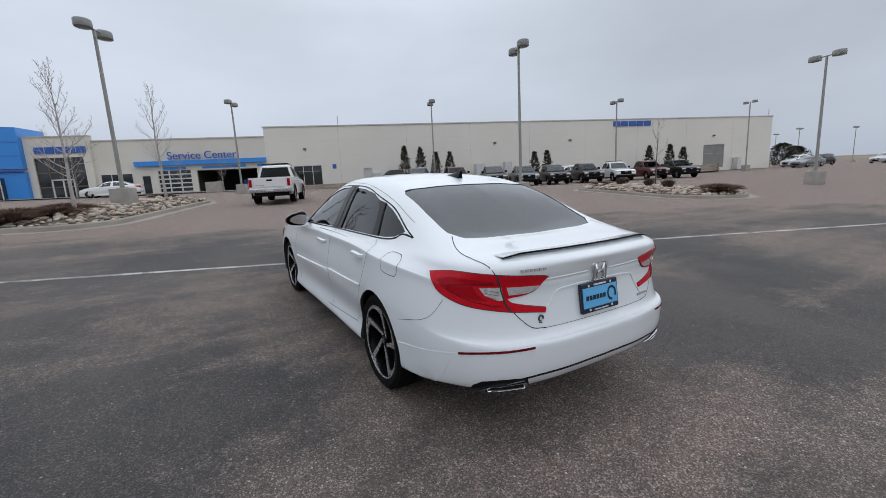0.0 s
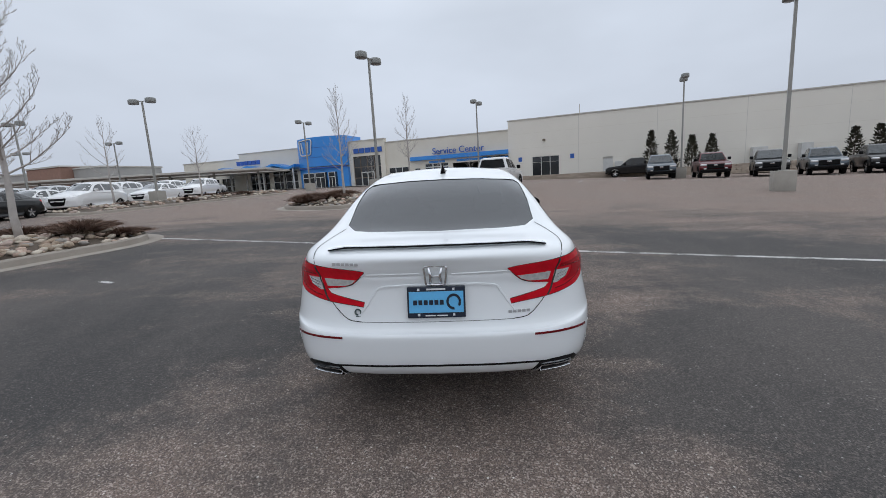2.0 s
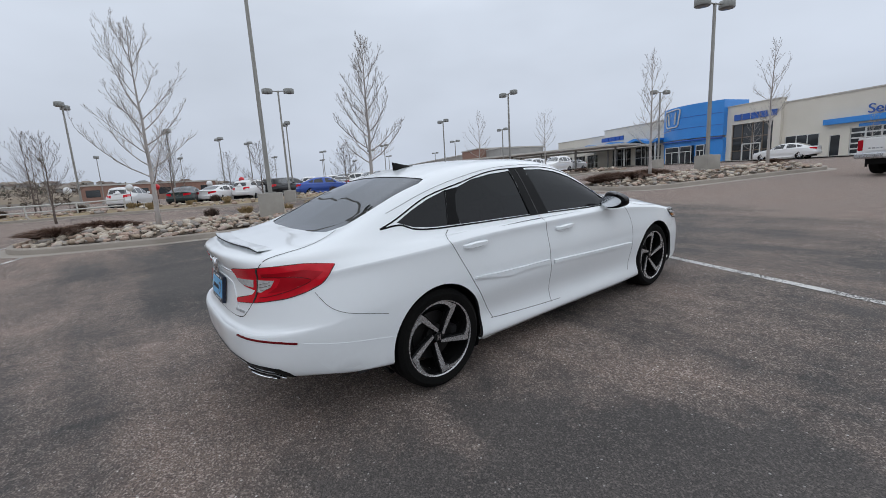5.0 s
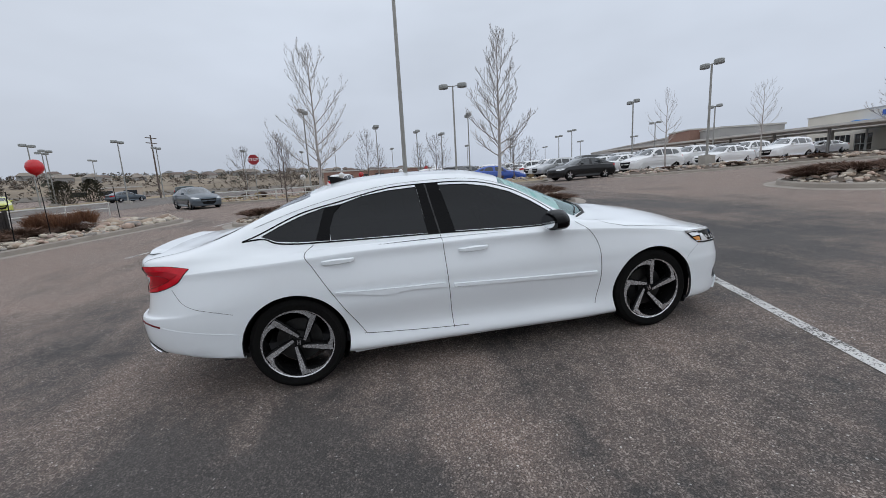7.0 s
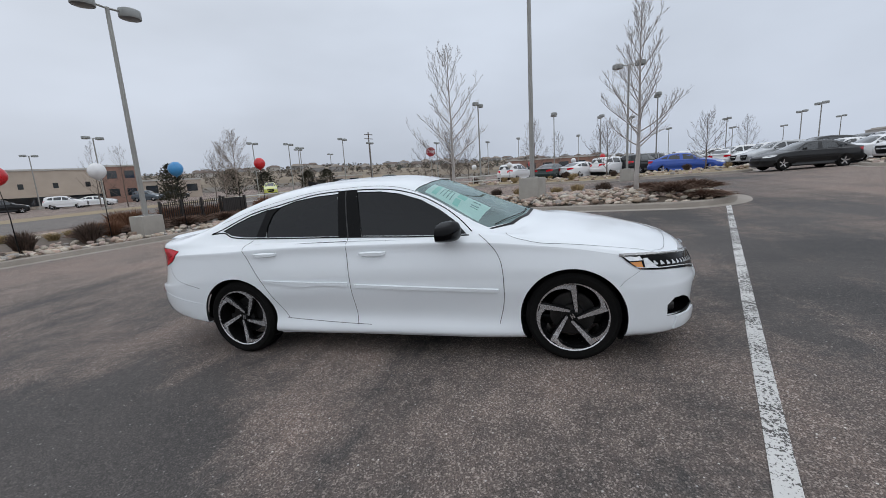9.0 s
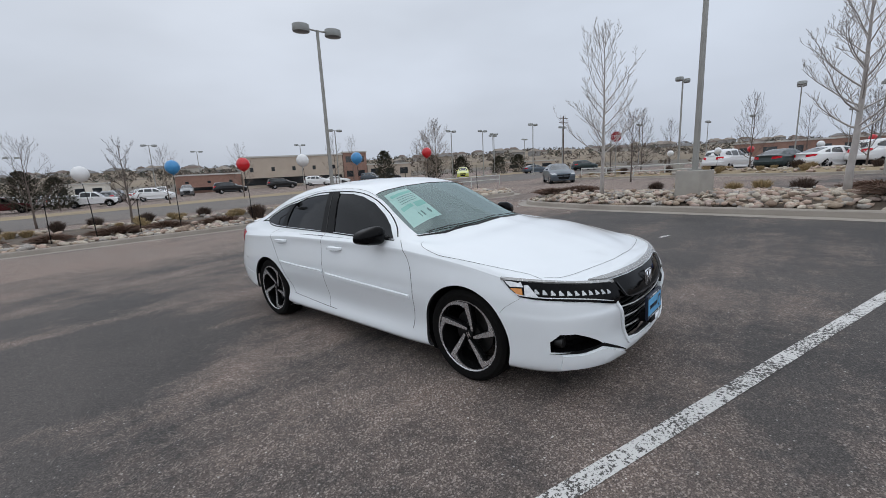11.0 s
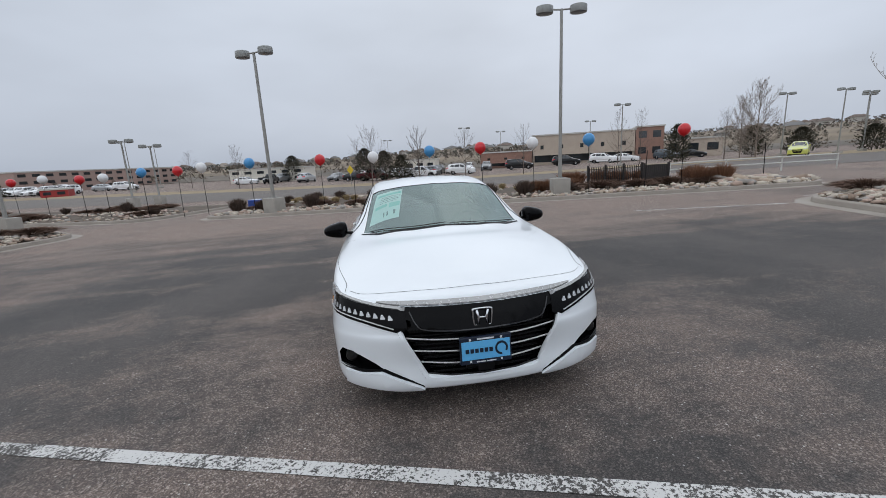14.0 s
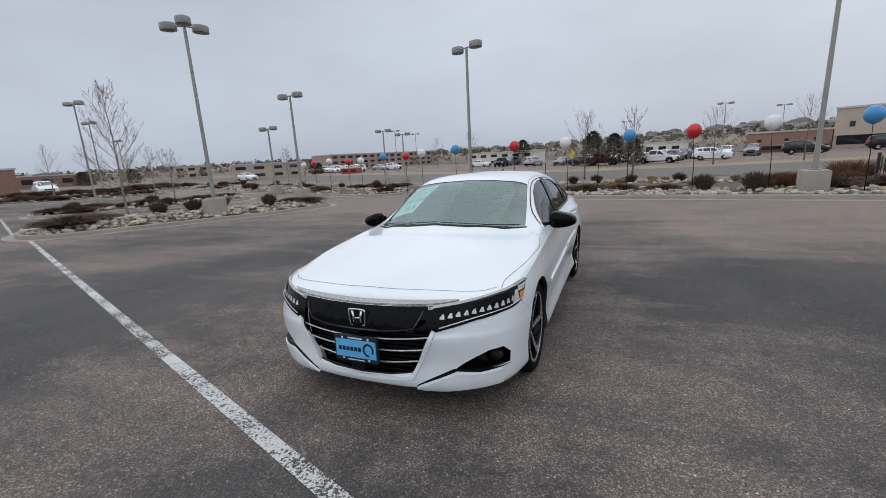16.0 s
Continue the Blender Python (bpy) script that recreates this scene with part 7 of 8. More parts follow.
for k in range(4):
    bm = bmesh.new()
    box(bm, -.39, .39, -.17, .17, -.085, .085, .02)
    me = bpy.data.meshes.new("block")
    bm.to_mesh(me)
    bm.free()
    me.materials.append(BLOCK_TAN)
    block_meshes.append(me)
for row in range(5):
    for k in range(69):
        ob = new("block", block_meshes[k % 4])
        ob.parent = low_wall
        ob.matrix_basis = pose(-8.4 + .8 * k + .4 * (row % 2), -5.17 + LOW_ROLL.uniform(-.015, .015), .60 + .175 * row, 0, 0, LOW_ROLL.uniform(-1, 1))
sheet("pavement", [(-64, 41.5), (-9, 41.5), (-9, 45.8), (-64, 45.8)], CONCRETE, "pale concrete pavement before the dealership", "pavement", .10)


def plain_building(name, u, v, turn, wide, deep, high, wall, label, storeys=1, bays=6, band=None, shopfront=False, roof=COPING, base=None, entries=True):
    """A far flat-roofed block with rows of windows."""
    m = at(u, v, 0, turn) if base is None else pose(*xy(u, v), base, 0, 0, -math.degrees(GRID) + turn)
    t = thing(name, m, label, "building", "far buildings")
    b = bmesh.new()
    box(b, -wide / 2, wide / 2, -deep / 2, deep / 2, -1.0, high)
    part("wall", b, wall, t)
    b = bmesh.new()
    box(b, -wide / 2 - .15, wide / 2 + .15, -deep / 2 - .15, deep / 2 + .15, high, high + .25)
    part("roof", b, roof, t)
    if band:
        b = bmesh.new()
        box(b, -wide / 2 - .05, wide / 2 + .05, -deep / 2 - .05, deep / 2 + .05, high * .42, high * .55)
        part("wall_band", b, band, t)
    for s in range(storeys):
        z0 = high / storeys * s + high / storeys * .34
        for k in range(bays):
            w = wide / bays
            x0 = -wide / 2 + w * k + w * .22
            b = bmesh.new()
            if shopfront:
                box(b, x0 + w * .2, x0 + w * .36, deep / 2 - .05, deep / 2 + .04, high * .52, high * .66)
            else:
                box(b, x0, x0 + w * .56, deep / 2 - .05, deep / 2 + .04, z0, z0 + high / storeys * .42)
            part("window", b, PANE, t)
    if shopfront:
        b = bmesh.new()
        box(b, -wide / 2 + .4, wide / 2 - .4, deep / 2 - .05, deep / 2 + .05, .3, high * .30)
        part("shopfront", b, PANE, t)
        b = bmesh.new()
        box(b, -wide / 2 + .2, wide / 2 - .2, deep / 2, deep / 2 + 1.2, high * .30, high * .36)
        part("canopy", b, wall, t)
    return t


# the tan shop across the street: tall hall, brick entrance, low wings, all on one front line
for name, s0, s1, deep, high, wall, label, storeys, bays, band, front in (
        ("shop_building", -10.5, -.1, 9, 2.9, BRICK, "low brick shop wing with a dark shopfront", 1, 3, None, True),
        ("shop_building", 0, 18.4, 16, 5.3, TAN_WALL, "long tan masonry shop hall across the street", 1, 5, None, True),
        ("shop_building", 18.5, 23.1, 14, 5.6, BRICK, "brick entrance block with wide windows", 2, 2, None, False),
        ("shop_building", 23.2, 32.3, 12, 3.0, TAN_WALL, "low tan shop wing with dark openings", 1, 3, None, False)):
    sm = (s0 + s1) / 2
    plain_building(name, -4.3 - .989 * sm - .15 * deep / 2, -80.5 + .15 * sm - deep / 2, -8.6, s1 - s0, deep, high, wall, label, storeys, bays, band, front)
plain_building("office_building", 50, -78, 12, 15, 9, 2.6, WALL_CREAM, "pale two-storey office block among trees", 2, 6)
plain_building("shop_building", 20.5, -92, 4, 7, 8, 2.6, WALL_CREAM, "small pale shop beyond the parked cars", 1, 3)
plain_building("apartment_building", 105, -85, 84, 38, 12, 4.4, PINK_STUCCO, "long three-storey pinkish building beyond the far lot", 3, 15)
plain_building("shop_building", 72, -51, 40, 3.4, 4, 1.1, SHOP_RED, "small red-fronted store beyond the far lot", 1, 2)
plain_building("office_building", 86, -40, 58, 14, 9, 2.9, TAN_WALL, "two-storey tan offices beyond the far lot", 2, 4)
plain_building("office_building", 86, 6, 12, 8, 12, 3.2, BRICK, "brown brick block at the edge of the lots", 1, 2)
plain_building("office_building", 139, -41, 75, 9, 8, 3.6, TAN_WALL, "small pale building among far trees", 2, 3)
plain_building("shop_building", 128, -3, 84, 26, 10, 2.5, BRICK, "low brown building beyond the far islands", 1, 8)
plain_building("shop_building", -122, 44, 0, 96, 10, 4.9, STORE_GREY, "wide low grey store far across the lots", 1, 12)
plain_building("shop_building", -86, 41.2, 0, 9.6, 8, 5.5, BRICK, "brick entrance block of the far store", 1, 2)
plain_building("shop_building", -90, -28, -70, 20, 14, 2.8, BRICK, "low brick shop beyond the lots", 1, 6)
plain_building("shop_building", -70, -78, -30, 12, 9, 2.0, TAN_WALL, "small tan building beyond the street", 1, 3)

# ---- lamp posts ----
def street_lamp(u, v, top, heads, turn, base=None, footing=.75, size=1.0, label=""):
    """A tapered pole on a concrete footing with drum heads on short arms; turn: the arms' direction in the lot's grid."""
    z0 = grade(u, v) if base is None else base
    t = thing("street_lamp", pose(*xy(u, v), z0, 0, 0, turn - math.degrees(GRID)), label or "tall grey lamp post with drum lamp heads on a concrete footing", "street lamp", "lamp posts")
    h = top - z0
    if footing:
        b = bmesh.new()
        w = .34
        box(b, -w, w, -w, w, -.25, footing, .035)
        part("footing", b, CONCRETE, t, "square concrete footing", 40)
    b = bmesh.new()
    box(b, -.14, .14, -.14, .14, footing, footing + .03)
    part("base_plate", b, GALV, t)
    b = bmesh.new()
    n = 4
    rows = []
    for z, w in ((footing + .03, .062), (h - .1, .045)):
        rows.append([b.verts.new((x * w, y * w, z)) for x, y in ((-1, -.8), (-.8, -1), (.8, -1), (1, -.8), (1, .8), (.8, 1), (-.8, 1), (-1, .8), (-1, -.8))])
    grid_faces(b, rows)
    b.faces.new(rows[1][:-1])
    bmesh.ops.recalc_face_normals(b, faces=b.faces)
    part("pole", b, GALV, t, "", 30)
    for a in heads:
        c, s = math.cos(radians(a)), math.sin(radians(a))
        b = bmesh.new()
        tube(b, [(0, 0, h - .13), (c * .34, s * .34, h - .11)], .030, 8)
        part("arm", b, GALV, t)
        b = bmesh.new()
        R = .27 * size
        lathe(b, [(0, .13), (R * .75, .13), (R * .97, .10), (R, .06), (R, -.13), (R * .95, -.15)], 20)
        for q in b.verts:
            x, y, z = q.co
            d = Vector((x * 1.18, y, 0))
            q.co = (c * (.34 + R * 1.1) + d.x * c - d.y * s, s * (.34 + R * 1.1) + d.x * s + d.y * c, h - .10 + z)
        head = part("lamp_head", b, LAMP_GREY, t, "grey drum lamp head", 40)
        b = bmesh.new()
        lathe(b, [(0, -.185), (R * .6, -.175), (R * .92, -.145), (R * .95, -.13)], 20)
        for q in b.verts:
            x, y, z = q.co
            d = Vector((x * 1.18, y, 0))
            q.co = (c * (.34 + R * 1.1) + d.x * c - d.y * s, s * (.34 + R * 1.1) + d.x * s + d.y * c, h - .10 + z)
        part("lens", b, LENS_GREY, head, "", True)
    return t


for u, v, top, heads, turn, bed in ((-9.18, 14.55, 7.6, (0, 180), 88, soil_b), (7.9, 14.9, 7.35, (0, 180), 85, None), (-9.77, -2.57, 7.6, (0, 180), 0, soil_a), (-2.7, -13.1, 7.05, (0, 180), 10, soil_e),
                                    (9.85, -12.62, 6.56, (0, 180), -12, soil_e), (-25.1, 14.0, 7.4, (0, 180), 10, soil_x), (25.6, 14.1, 7.0, (0, 180), 85, None), (16.2, -3.05, 7.2, (0, 120, 240), 40, soil_d)):
    street_lamp(u, v, top, heads, turn, bed(u, v) - .1 if bed else None)
for u, v, top in ((-25.0, -2.2, 7.25), (-38.2, -2.0, 7.1), (-30.5, -15.4, 7.3), (-38.6, 13.6, 7.25), (-44.1, 23.5, 6.95), (-24.2, 27.9, 7.4), (-8.6, 31.3, 7.85), (7.0, 31.1, 7.7), (24.7, 31.0, 7.6), (48.1, 38, 8.6), (20.4, -9.5, 5.5), (29.7, -24.3, 4.4), (29.7, -26.9, 4.1), (29.0, -12.2, 4.4)):
    street_lamp(u, v, top + .1, (0, 180), 85 if v > 25 or u == -25.0 else 10)
FAR_LAMP = "far slim lamp post with two flat heads"
for u, v in ((30.8, -99), (8.3, -74), (2.2, -91), (-14.1, -52), (-14.5, -77), (-32.4, -52.5), (-38, -52), (-61.5, -69), (-40.5, -43), (-49.5, -46), (-46, -60), (-72, -29), (42.3, -3), (58.6, -6.3), (91, -15), (-44, -57), (-62.6, -41.4), (-44, -13), (-51.5, -9.6), (-57, -7), (-75.3, 3.6), (-76, 12.4), (-65.9, 12.9), (-61.8, 24), (-80, -20), (-73, -36), (63.5, -56.6), (70.9, -70), (85.6, 60), (100, 60), (95, 72), (-95, 20), (-100, 5), (-90, 30), (-110, 14), (-85, -5), (120, 55)):
    street_lamp(u, v, 7.4, (0, 180), 20, footing=.3, size=1.25, label=FAR_LAMP)

# ---- balloons along the strip ----
BALLOON = {}
for key, c in (("red", (0.62, 0.012, 0.02)), ("white", (0.80, 0.80, 0.80)), ("blue", (0.055, 0.29, 0.60))):
    BALLOON[key] = surf(key + "_balloon", c, tuple(v * .85 for v in c), 4, .3, coat=.25, rvar=.05)


def balloon(u, v, z, colour, base, size=.235):
    t = thing("balloon", pose(*xy(u, v), base, 0, 0, PLANT_ROLL.uniform(0, 360)), f"round {colour} balloon on a thin stake in the planted strip", "balloon", "balloons")
    h = z - base
    b = bmesh.new()
    lathe(b, [(0, h + size), (size * .5, h + size * .88), (size * .86, h + size * .5), (size, h), (size * .9, h - size * .45), (size * .6, h - size * .85), (size * .2, h - size * 1.08), (.015, h - size * 1.14), (.03, h - size * 1.22), (0, h - size * 1.22)], 24)
    part("balloon_skin", b, BALLOON[colour], t, "", True)
    b = bmesh.new()
    lean = PLANT_ROLL.uniform(-.12, .12)
    tube(b, [(lean, 0, 0), (lean * .8, 0, 1.1), (0, 0, h - size * 1.2)], [.014, .012, .008], 6)
    part("stake", b, BLACK_TRIM, t, "thin dark stake")


for u, v, z, c in ((-7.5, -13.8, 2.35, "red"), (-3.75, -12.9, 2.15, "blue"), (-1.6, -12.95, 2.13, "white"), (.5, -13.0, 2.06, "red"), (2.7, -13.3, 2.05, "blue"), (5.1, -12.9, 1.92, "white"), (7.6, -13.0, 1.93, "red"), (11.0, -12.9, 1.95, "blue")):
    balloon(u, v, z, c, soil_e(u, v) - .05)
for u, v, z, c in ((13.9, -13.4, 1.88, "white"), (15.6, -13.8, 1.78, "red"), (17.9, -14.0, 1.8, "blue"), (20.5, -14.2, 1.62, "white"), (22.5, -14.6, 1.6, "red"), (25.5, -15, 1.7, "white"), (28.5, -15.5, 1.6, "red"), (31, -16, 1.5, "white")):
    balloon(u, v, z, c, grade(u, v))
for u, v, z, c in ((-30.4, -16.0, 1.9, "white"), (-30.6, -12.6, 1.9, "white"), (-33.5, -11.8, 1.9, "red"), (-36, -8.6, 2.0, "white"), (-36.8, -6.2, 2.2, "red"), (-38.2, -5.6, 2.2, "white")):
    balloon(u, v, z, c, grade(u, v))

# ---- vehicles ----
PAINT = {}
for key, c, fl in (("white", (0.74, 0.74, 0.74), 0), ("black", (0.010, 0.010, 0.011), .2), ("slate", (0.085, 0.105, 0.125), .4), ("maroon", (0.10, 0.012, 0.016), .3), ("blue", (0.015, 0.07, 0.36), .35), ("silver", (0.42, 0.43, 0.44), .6), ("green", (0.03, 0.045, 0.045), .3), ("lime", (0.58, 0.60, 0.13), 0), ("grey", (0.16, 0.165, 0.17), .4)):
    PAINT[key] = car_paint(key + "_paint", c, fl)
FAR_GLASS = surf("vehicle_glass", (0.02, 0.024, 0.028), (0.03, 0.034, 0.038), 2, .05, coat=.6, rvar=.02)
SKY_GLASS = surf("vehicle_windscreen", (0.05, 0.058, 0.064), (0.03, 0.036, 0.04), 2, .05, coat=.8, rvar=.02)


def far_wheel(parent, x, y, r, w, bright):
    wh = new("wheel")
    wh.parent = parent
    wh.matrix_basis = pose(x, y, r, 0, 0, 0 if x > 0 else 180)
    b = bmesh.new()
    lathe(b, [(r * .68, -w / 2), (r * .95, -w / 2), (r, -w * .3), (r, w * .3), (r * .95, w / 2), (r * .68, w / 2)], 24, "x")
    part("tyre", b, RUBBER, wh, "", 40)
    b = bmesh.new()
    lathe(b, [(0, w * .30), (r * .12, w * .34), (r * .60, w * .42), (r * .68, w * .50)], 24, "x")
    for k in range(5):
        a = 2 * math.pi * k / 5 + .2
        c, s = math.cos(a), math.sin(a)
        p = [(r * .08, -.035), (r * .64, -.028), (r * .64, .028), (r * .08, .035)]
        vs = [b.verts.new((w * .37 + w * .1 * q[0] / r, q[0] * c - q[1] * s, q[0] * s + q[1] * c)) for q in p]
        vs2 = [b.verts.new((w * .44 + w * .1 * q[0] / r, q[0] * c - q[1] * s, q[0] * s + q[1] * c)) for q in p]
        b.faces.new(vs2).material_index = 1
        for i in range(4):
            b.faces.new((vs[i], vs[(i + 1) % 4], vs2[(i + 1) % 4], vs2[i])).material_index = 1
    part("rim", b, [WHEEL_BLACK, bright], wh, "", 40)
    return wh


def suv_rings():
    up = []
    for k, r in enumerate(RINGS):
        q = r.copy()
        q[:, 2] = q[:, 2] * 1.12 + .06
        q[:, 1] = q[:, 1] * .97
        up.append(q)
    k8, k9, k10 = up[8], up[9], up[10]
    k7 = up[7]
    k7[:5] = crest([0, .33, .58, .72, .77], [-2.34, -2.32, -2.25, -2.08, -1.80], [1.12, 1.12, 1.12, 1.13, 1.14])
    k8[:9] = crest([0, .33, .53, .60, .625, .63, .625, .62, .65], [-2.18, -2.16, -2.10, -1.98, -1.75, -1.40, -.95, -.30, .28], [1.50, 1.51, 1.53, 1.56, 1.59, 1.63, 1.655, 1.655, 1.50])
    k9[:9] = crest([0, .24, .34, .38, .39, .39, .37, .36, .40], [-2.10, -2.08, -2.02, -1.92, -1.72, -1.40, -.95, -.30, .27], [1.60, 1.60, 1.61, 1.63, 1.65, 1.68, 1.70, 1.70, 1.60])
    k10[:9] = crest([0] * 9, [-2.06, -2.04, -1.98, -1.88, -1.70, -1.40, -.95, -.30, .27], [1.615, 1.62, 1.63, 1.65, 1.67, 1.695, 1.715, 1.72, 1.63])
    return up


def ring_car(kind, paint, wheels):
    """A far sedan or SUV from the ring body, with glass, lamps and wheels."""
    t = new(kind)
    rings = RINGS if kind == "sedan" else suv_rings()
    b = bmesh.new()
    shell(b, rings, 3, 3)
    skin = Skin(BVHTree.FromBMesh(b))
    r = .334 if kind == "sedan" else .36
    yr = 1.415 if kind == "sedan" else 1.36
    # wheel openings: the skin near a wheel is drawn up to the arch
    for v in b.verts:
        if abs(v.co.x) > .5:
            for yw in (-yr, yr):
                d = Vector((v.co.y - yw, v.co.z - r))
                if d.length < r + .045:
                    d = d.normalized() * (r + .045) if d.length > 1e-4 else Vector((0, r + .045))
                    v.co.y, v.co.z = yw + d.x, r + d.y
                    if d.y < 0:
                        v.co.x *= .90
    part("body", b, paint, t, "", 40)
    b = bmesh.new()
    box(b, -.78, .78, -2.1, 2.0, .2, .5)
    part("underbody", b, BLACK_TRIM, t)

    def lay(name, view, o, material, side=1, lift=.004):
        q = bmesh.new()
        skin.patch(q, view, o, lift, 0, .12, side)
        part(name, q, material, t, "", True)
    if kind == "sedan":
        lay("windscreen", "top", SCREEN, SKY_GLASS)
        lay("rear_window", "top", BACKLIGHT, FAR_GLASS)
        sides = (FRONT_DOOR_GLASS, REAR_DOOR_GLASS, QUARTER_GLASS)
        tz, hz, dz = 1, 1, 0
    else:
        lay("windscreen", "top", [(x * 1.0, y * .97) for x, y in SCREEN], SKY_GLASS)
        lay("rear_window", "back", [(-.58, 1.20), (.58, 1.20), (.52, 1.50), (-.52, 1.50)], FAR_GLASS)
        sides = ([(-.2, 1.18), (.55, 1.15), (.66, 1.15), (.46, 1.32), (.25, 1.46), (-.05, 1.56), (-.2, 1.575)], [(-.30, 1.18), (-1.08, 1.20), (-1.08, 1.56), (-.30, 1.58)], [(-1.18, 1.205), (-1.72, 1.26), (-1.78, 1.36), (-1.62, 1.50), (-1.18, 1.555)])
        tz, hz, dz = 1.12, 1.12, .06
    for s in (1, -1):
        for o in sides:
            lay("side_window", "side", o, FAR_GLASS, s)
        lay("tail_lamp", (.25, -1.75, -1), [(12, .93 * tz + dz), (37, .966 * tz + dz), (63, .955 * tz + dz), (55, .84 * tz + dz), (28, .79 * tz + dz), (12, .76 * tz + dz)], RED_LENS, s, .008)
        lay("head_lamp", (.30, 1.60, 1), [(78, .775 * hz + dz), (50, .775 * hz + dz), (20, .72 * hz + dz), (18, .66 * hz + dz), (45, .66 * hz + dz), (65, .71 * hz + dz)], CLEAR_LENS, s, .008)
        q = bmesh.new()
        box(q, s * .95 - .09, s * .95 + .09, .45, .58, .98 * tz + dz, 1.10 * tz + dz, .03)
        part("door_mirror", q, paint, t)
    lay("grille", "front", [(x, z * hz + dz) for x, z in GRILLE], BLACK_TRIM, 1, .006)
    for x in (-.80, .80):
        for y in (-yr, yr):
            far_wheel(t, x, y, r, .22, wheels)
    return t


def slab(b, outline, w, narrow=None, bevel=.04):
    """A side outline (y, z) made as wide as the vehicle; narrow(z) gives the half width at a height."""
    lo = [b.verts.new((-(narrow(z) if narrow else w), y, z)) for y, z in outline]
    hi = [b.verts.new(((narrow(z) if narrow else w), y, z)) for y, z in outline]
    fs = [b.faces.new(lo), b.faces.new(hi[::-1])]
    for i in range(len(lo)):
        j = (i + 1) % len(lo)
        b.faces.new((lo[i], hi[i], hi[j], lo[j]))
    bmesh.ops.recalc_face_normals(b, faces=b.faces)
    if bevel:
        es = [e for e in b.edges if any(f in fs for f in e.link_faces)]
        bmesh.ops.bevel(b, geom=es, offset=bevel, segments=2, affect="EDGES", profile=.6)


def arch(y0, r, z0, n=9):
    return [(y0 + r * math.cos(radians(180 * k / n)), z0 + r * math.sin(radians(180 * k / n))) for k in range(n + 1)]


def pickup(paint, wheels, rack=False):
    """A crew-cab pickup: body with bed, cab, glass, lamps, bumpers and wheels."""
    t = new("pickup")
    r = .375
    ya, yb = 1.72, -1.52
    b = bmesh.new()
    out = [(2.46, .48), (2.56, .70), (2.50, .92), (2.34, 1.02), (1.9, 1.08), (1.15, 1.14), (-.98, 1.17), (-.98, 1.19), (-2.62, 1.19), (-2.62, .55), (-2.0, .50)]
    out += arch(yb, r + .07, .40)[::-1] + arch(ya, r + .07, .40)[::-1]
    slab(b, out, .93, lambda z: .92 - .06 * max(0, z - .75) - .05 * max(0, .6 - z))
    part("body", b, paint, t, "", 35)
    b = bmesh.new()
    box(b, -.74, .74, -2.54, -1.06, 1.194, 1.20)
    part("bed_floor", b, BLACK_TRIM, t)
    # cab
    b = bmesh.new()
    cab = [(1.22, 1.14), (.52, 1.70), (.30, 1.78), (-.60, 1.80), (-.86, 1.74), (-1.0, 1.15)]
    slab(b, cab, .8, lambda z: .86 - .34 * max(0, z - 1.15), .05)
    part("cab", b, paint, t, "", 35)

    def quad(name, pts, material):
        q = bmesh.new()
        q.faces.new([q.verts.new(p) for p in pts])
        bmesh.ops.solidify(q, geom=q.faces[:], thickness=.01)
        part(name, q, material, t)
    hw = lambda z: .86 - .34 * max(0, z - 1.15) + .006  # noqa: E731
    for s in (1, -1):
        quad("side_window", [(s * hw(z), y, z) for y, z in ((.98, 1.22), (.50, 1.64), (.20, 1.70), (.14, 1.22))], FAR_GLASS)
        quad("side_window", [(s * hw(z), y, z) for y, z in ((.06, 1.22), (.10, 1.70), (-.60, 1.71), (-.80, 1.64), (-.86, 1.22))], FAR_GLASS)
        b = bmesh.new()
        box(b, s * 1.02 - .10, s * 1.02 + .10, .78, .92, 1.18, 1.38, .04)
        part("door_mirror", b, BLACK_TRIM, t)
        b = bmesh.new()
        box(b, s * .815 - .065, s * .815 + .065, -2.645, -2.55, .78, 1.12, .02)
        part("tail_lamp", b, DEEP_RED, t)
        b = bmesh.new()
        box(b, s * .70 - .19, s * .70 + .19, 2.36, 2.56, .82, .94, .04)
        part("head_lamp", b, CLEAR_LENS, t)
        b = bmesh.new()
        box(b, s * .60 - .08, s * .60 + .08, 2.50, 2.60, .58, .66, .02)
        part("fog_lamp", b, CLEAR_LENS, t)
        for y in (ya, yb):
            far_wheel(t, s * .80, y, r, .25, wheels)
            b = bmesh.new()
            tube(b, [(s * .915, p[0], p[1]) for p in arch(y, r + .075, .40)], .035, 6)
            part("wheel_arch", b, BLACK_TRIM, t, "", True)
        for y in (.22, -.80):
            b = bmesh.new()
            box(b, s * .915 - .02, s * .915 + .02, y - .10, y + .10, 1.02, 1.05, .01)
            part("door_handle", b, BLACK_TRIM, t)
        for y0, y1 in ((.62, .64), (-.42, -.40), (1.10, 1.12), (-1.0, -.98)):
            b = bmesh.new()
            box(b, s * .88, s * .9225, y0, y0 + .012, .55, .76)
            part("door_gap", b, GAP, t)
    quad("windscreen", [(-.76, 1.185, 1.20), (.76, 1.185, 1.20), (.61, .575, 1.68), (-.61, .575, 1.68)], SKY_GLASS)
    quad("rear_window", [(-.70, -1.0, 1.24), (.70, -1.0, 1.24), (.58, -.895, 1.68), (-.58, -.895, 1.68)], FAR_GLASS)
    b = bmesh.new()
    box(b, -.50, .50, 2.44, 2.575, .62, .93, .04)
    part("grille", b, BLACK_TRIM, t)
    b = bmesh.new()
    box(b, -.11, .11, 2.56, 2.59, .80, .88, .01)
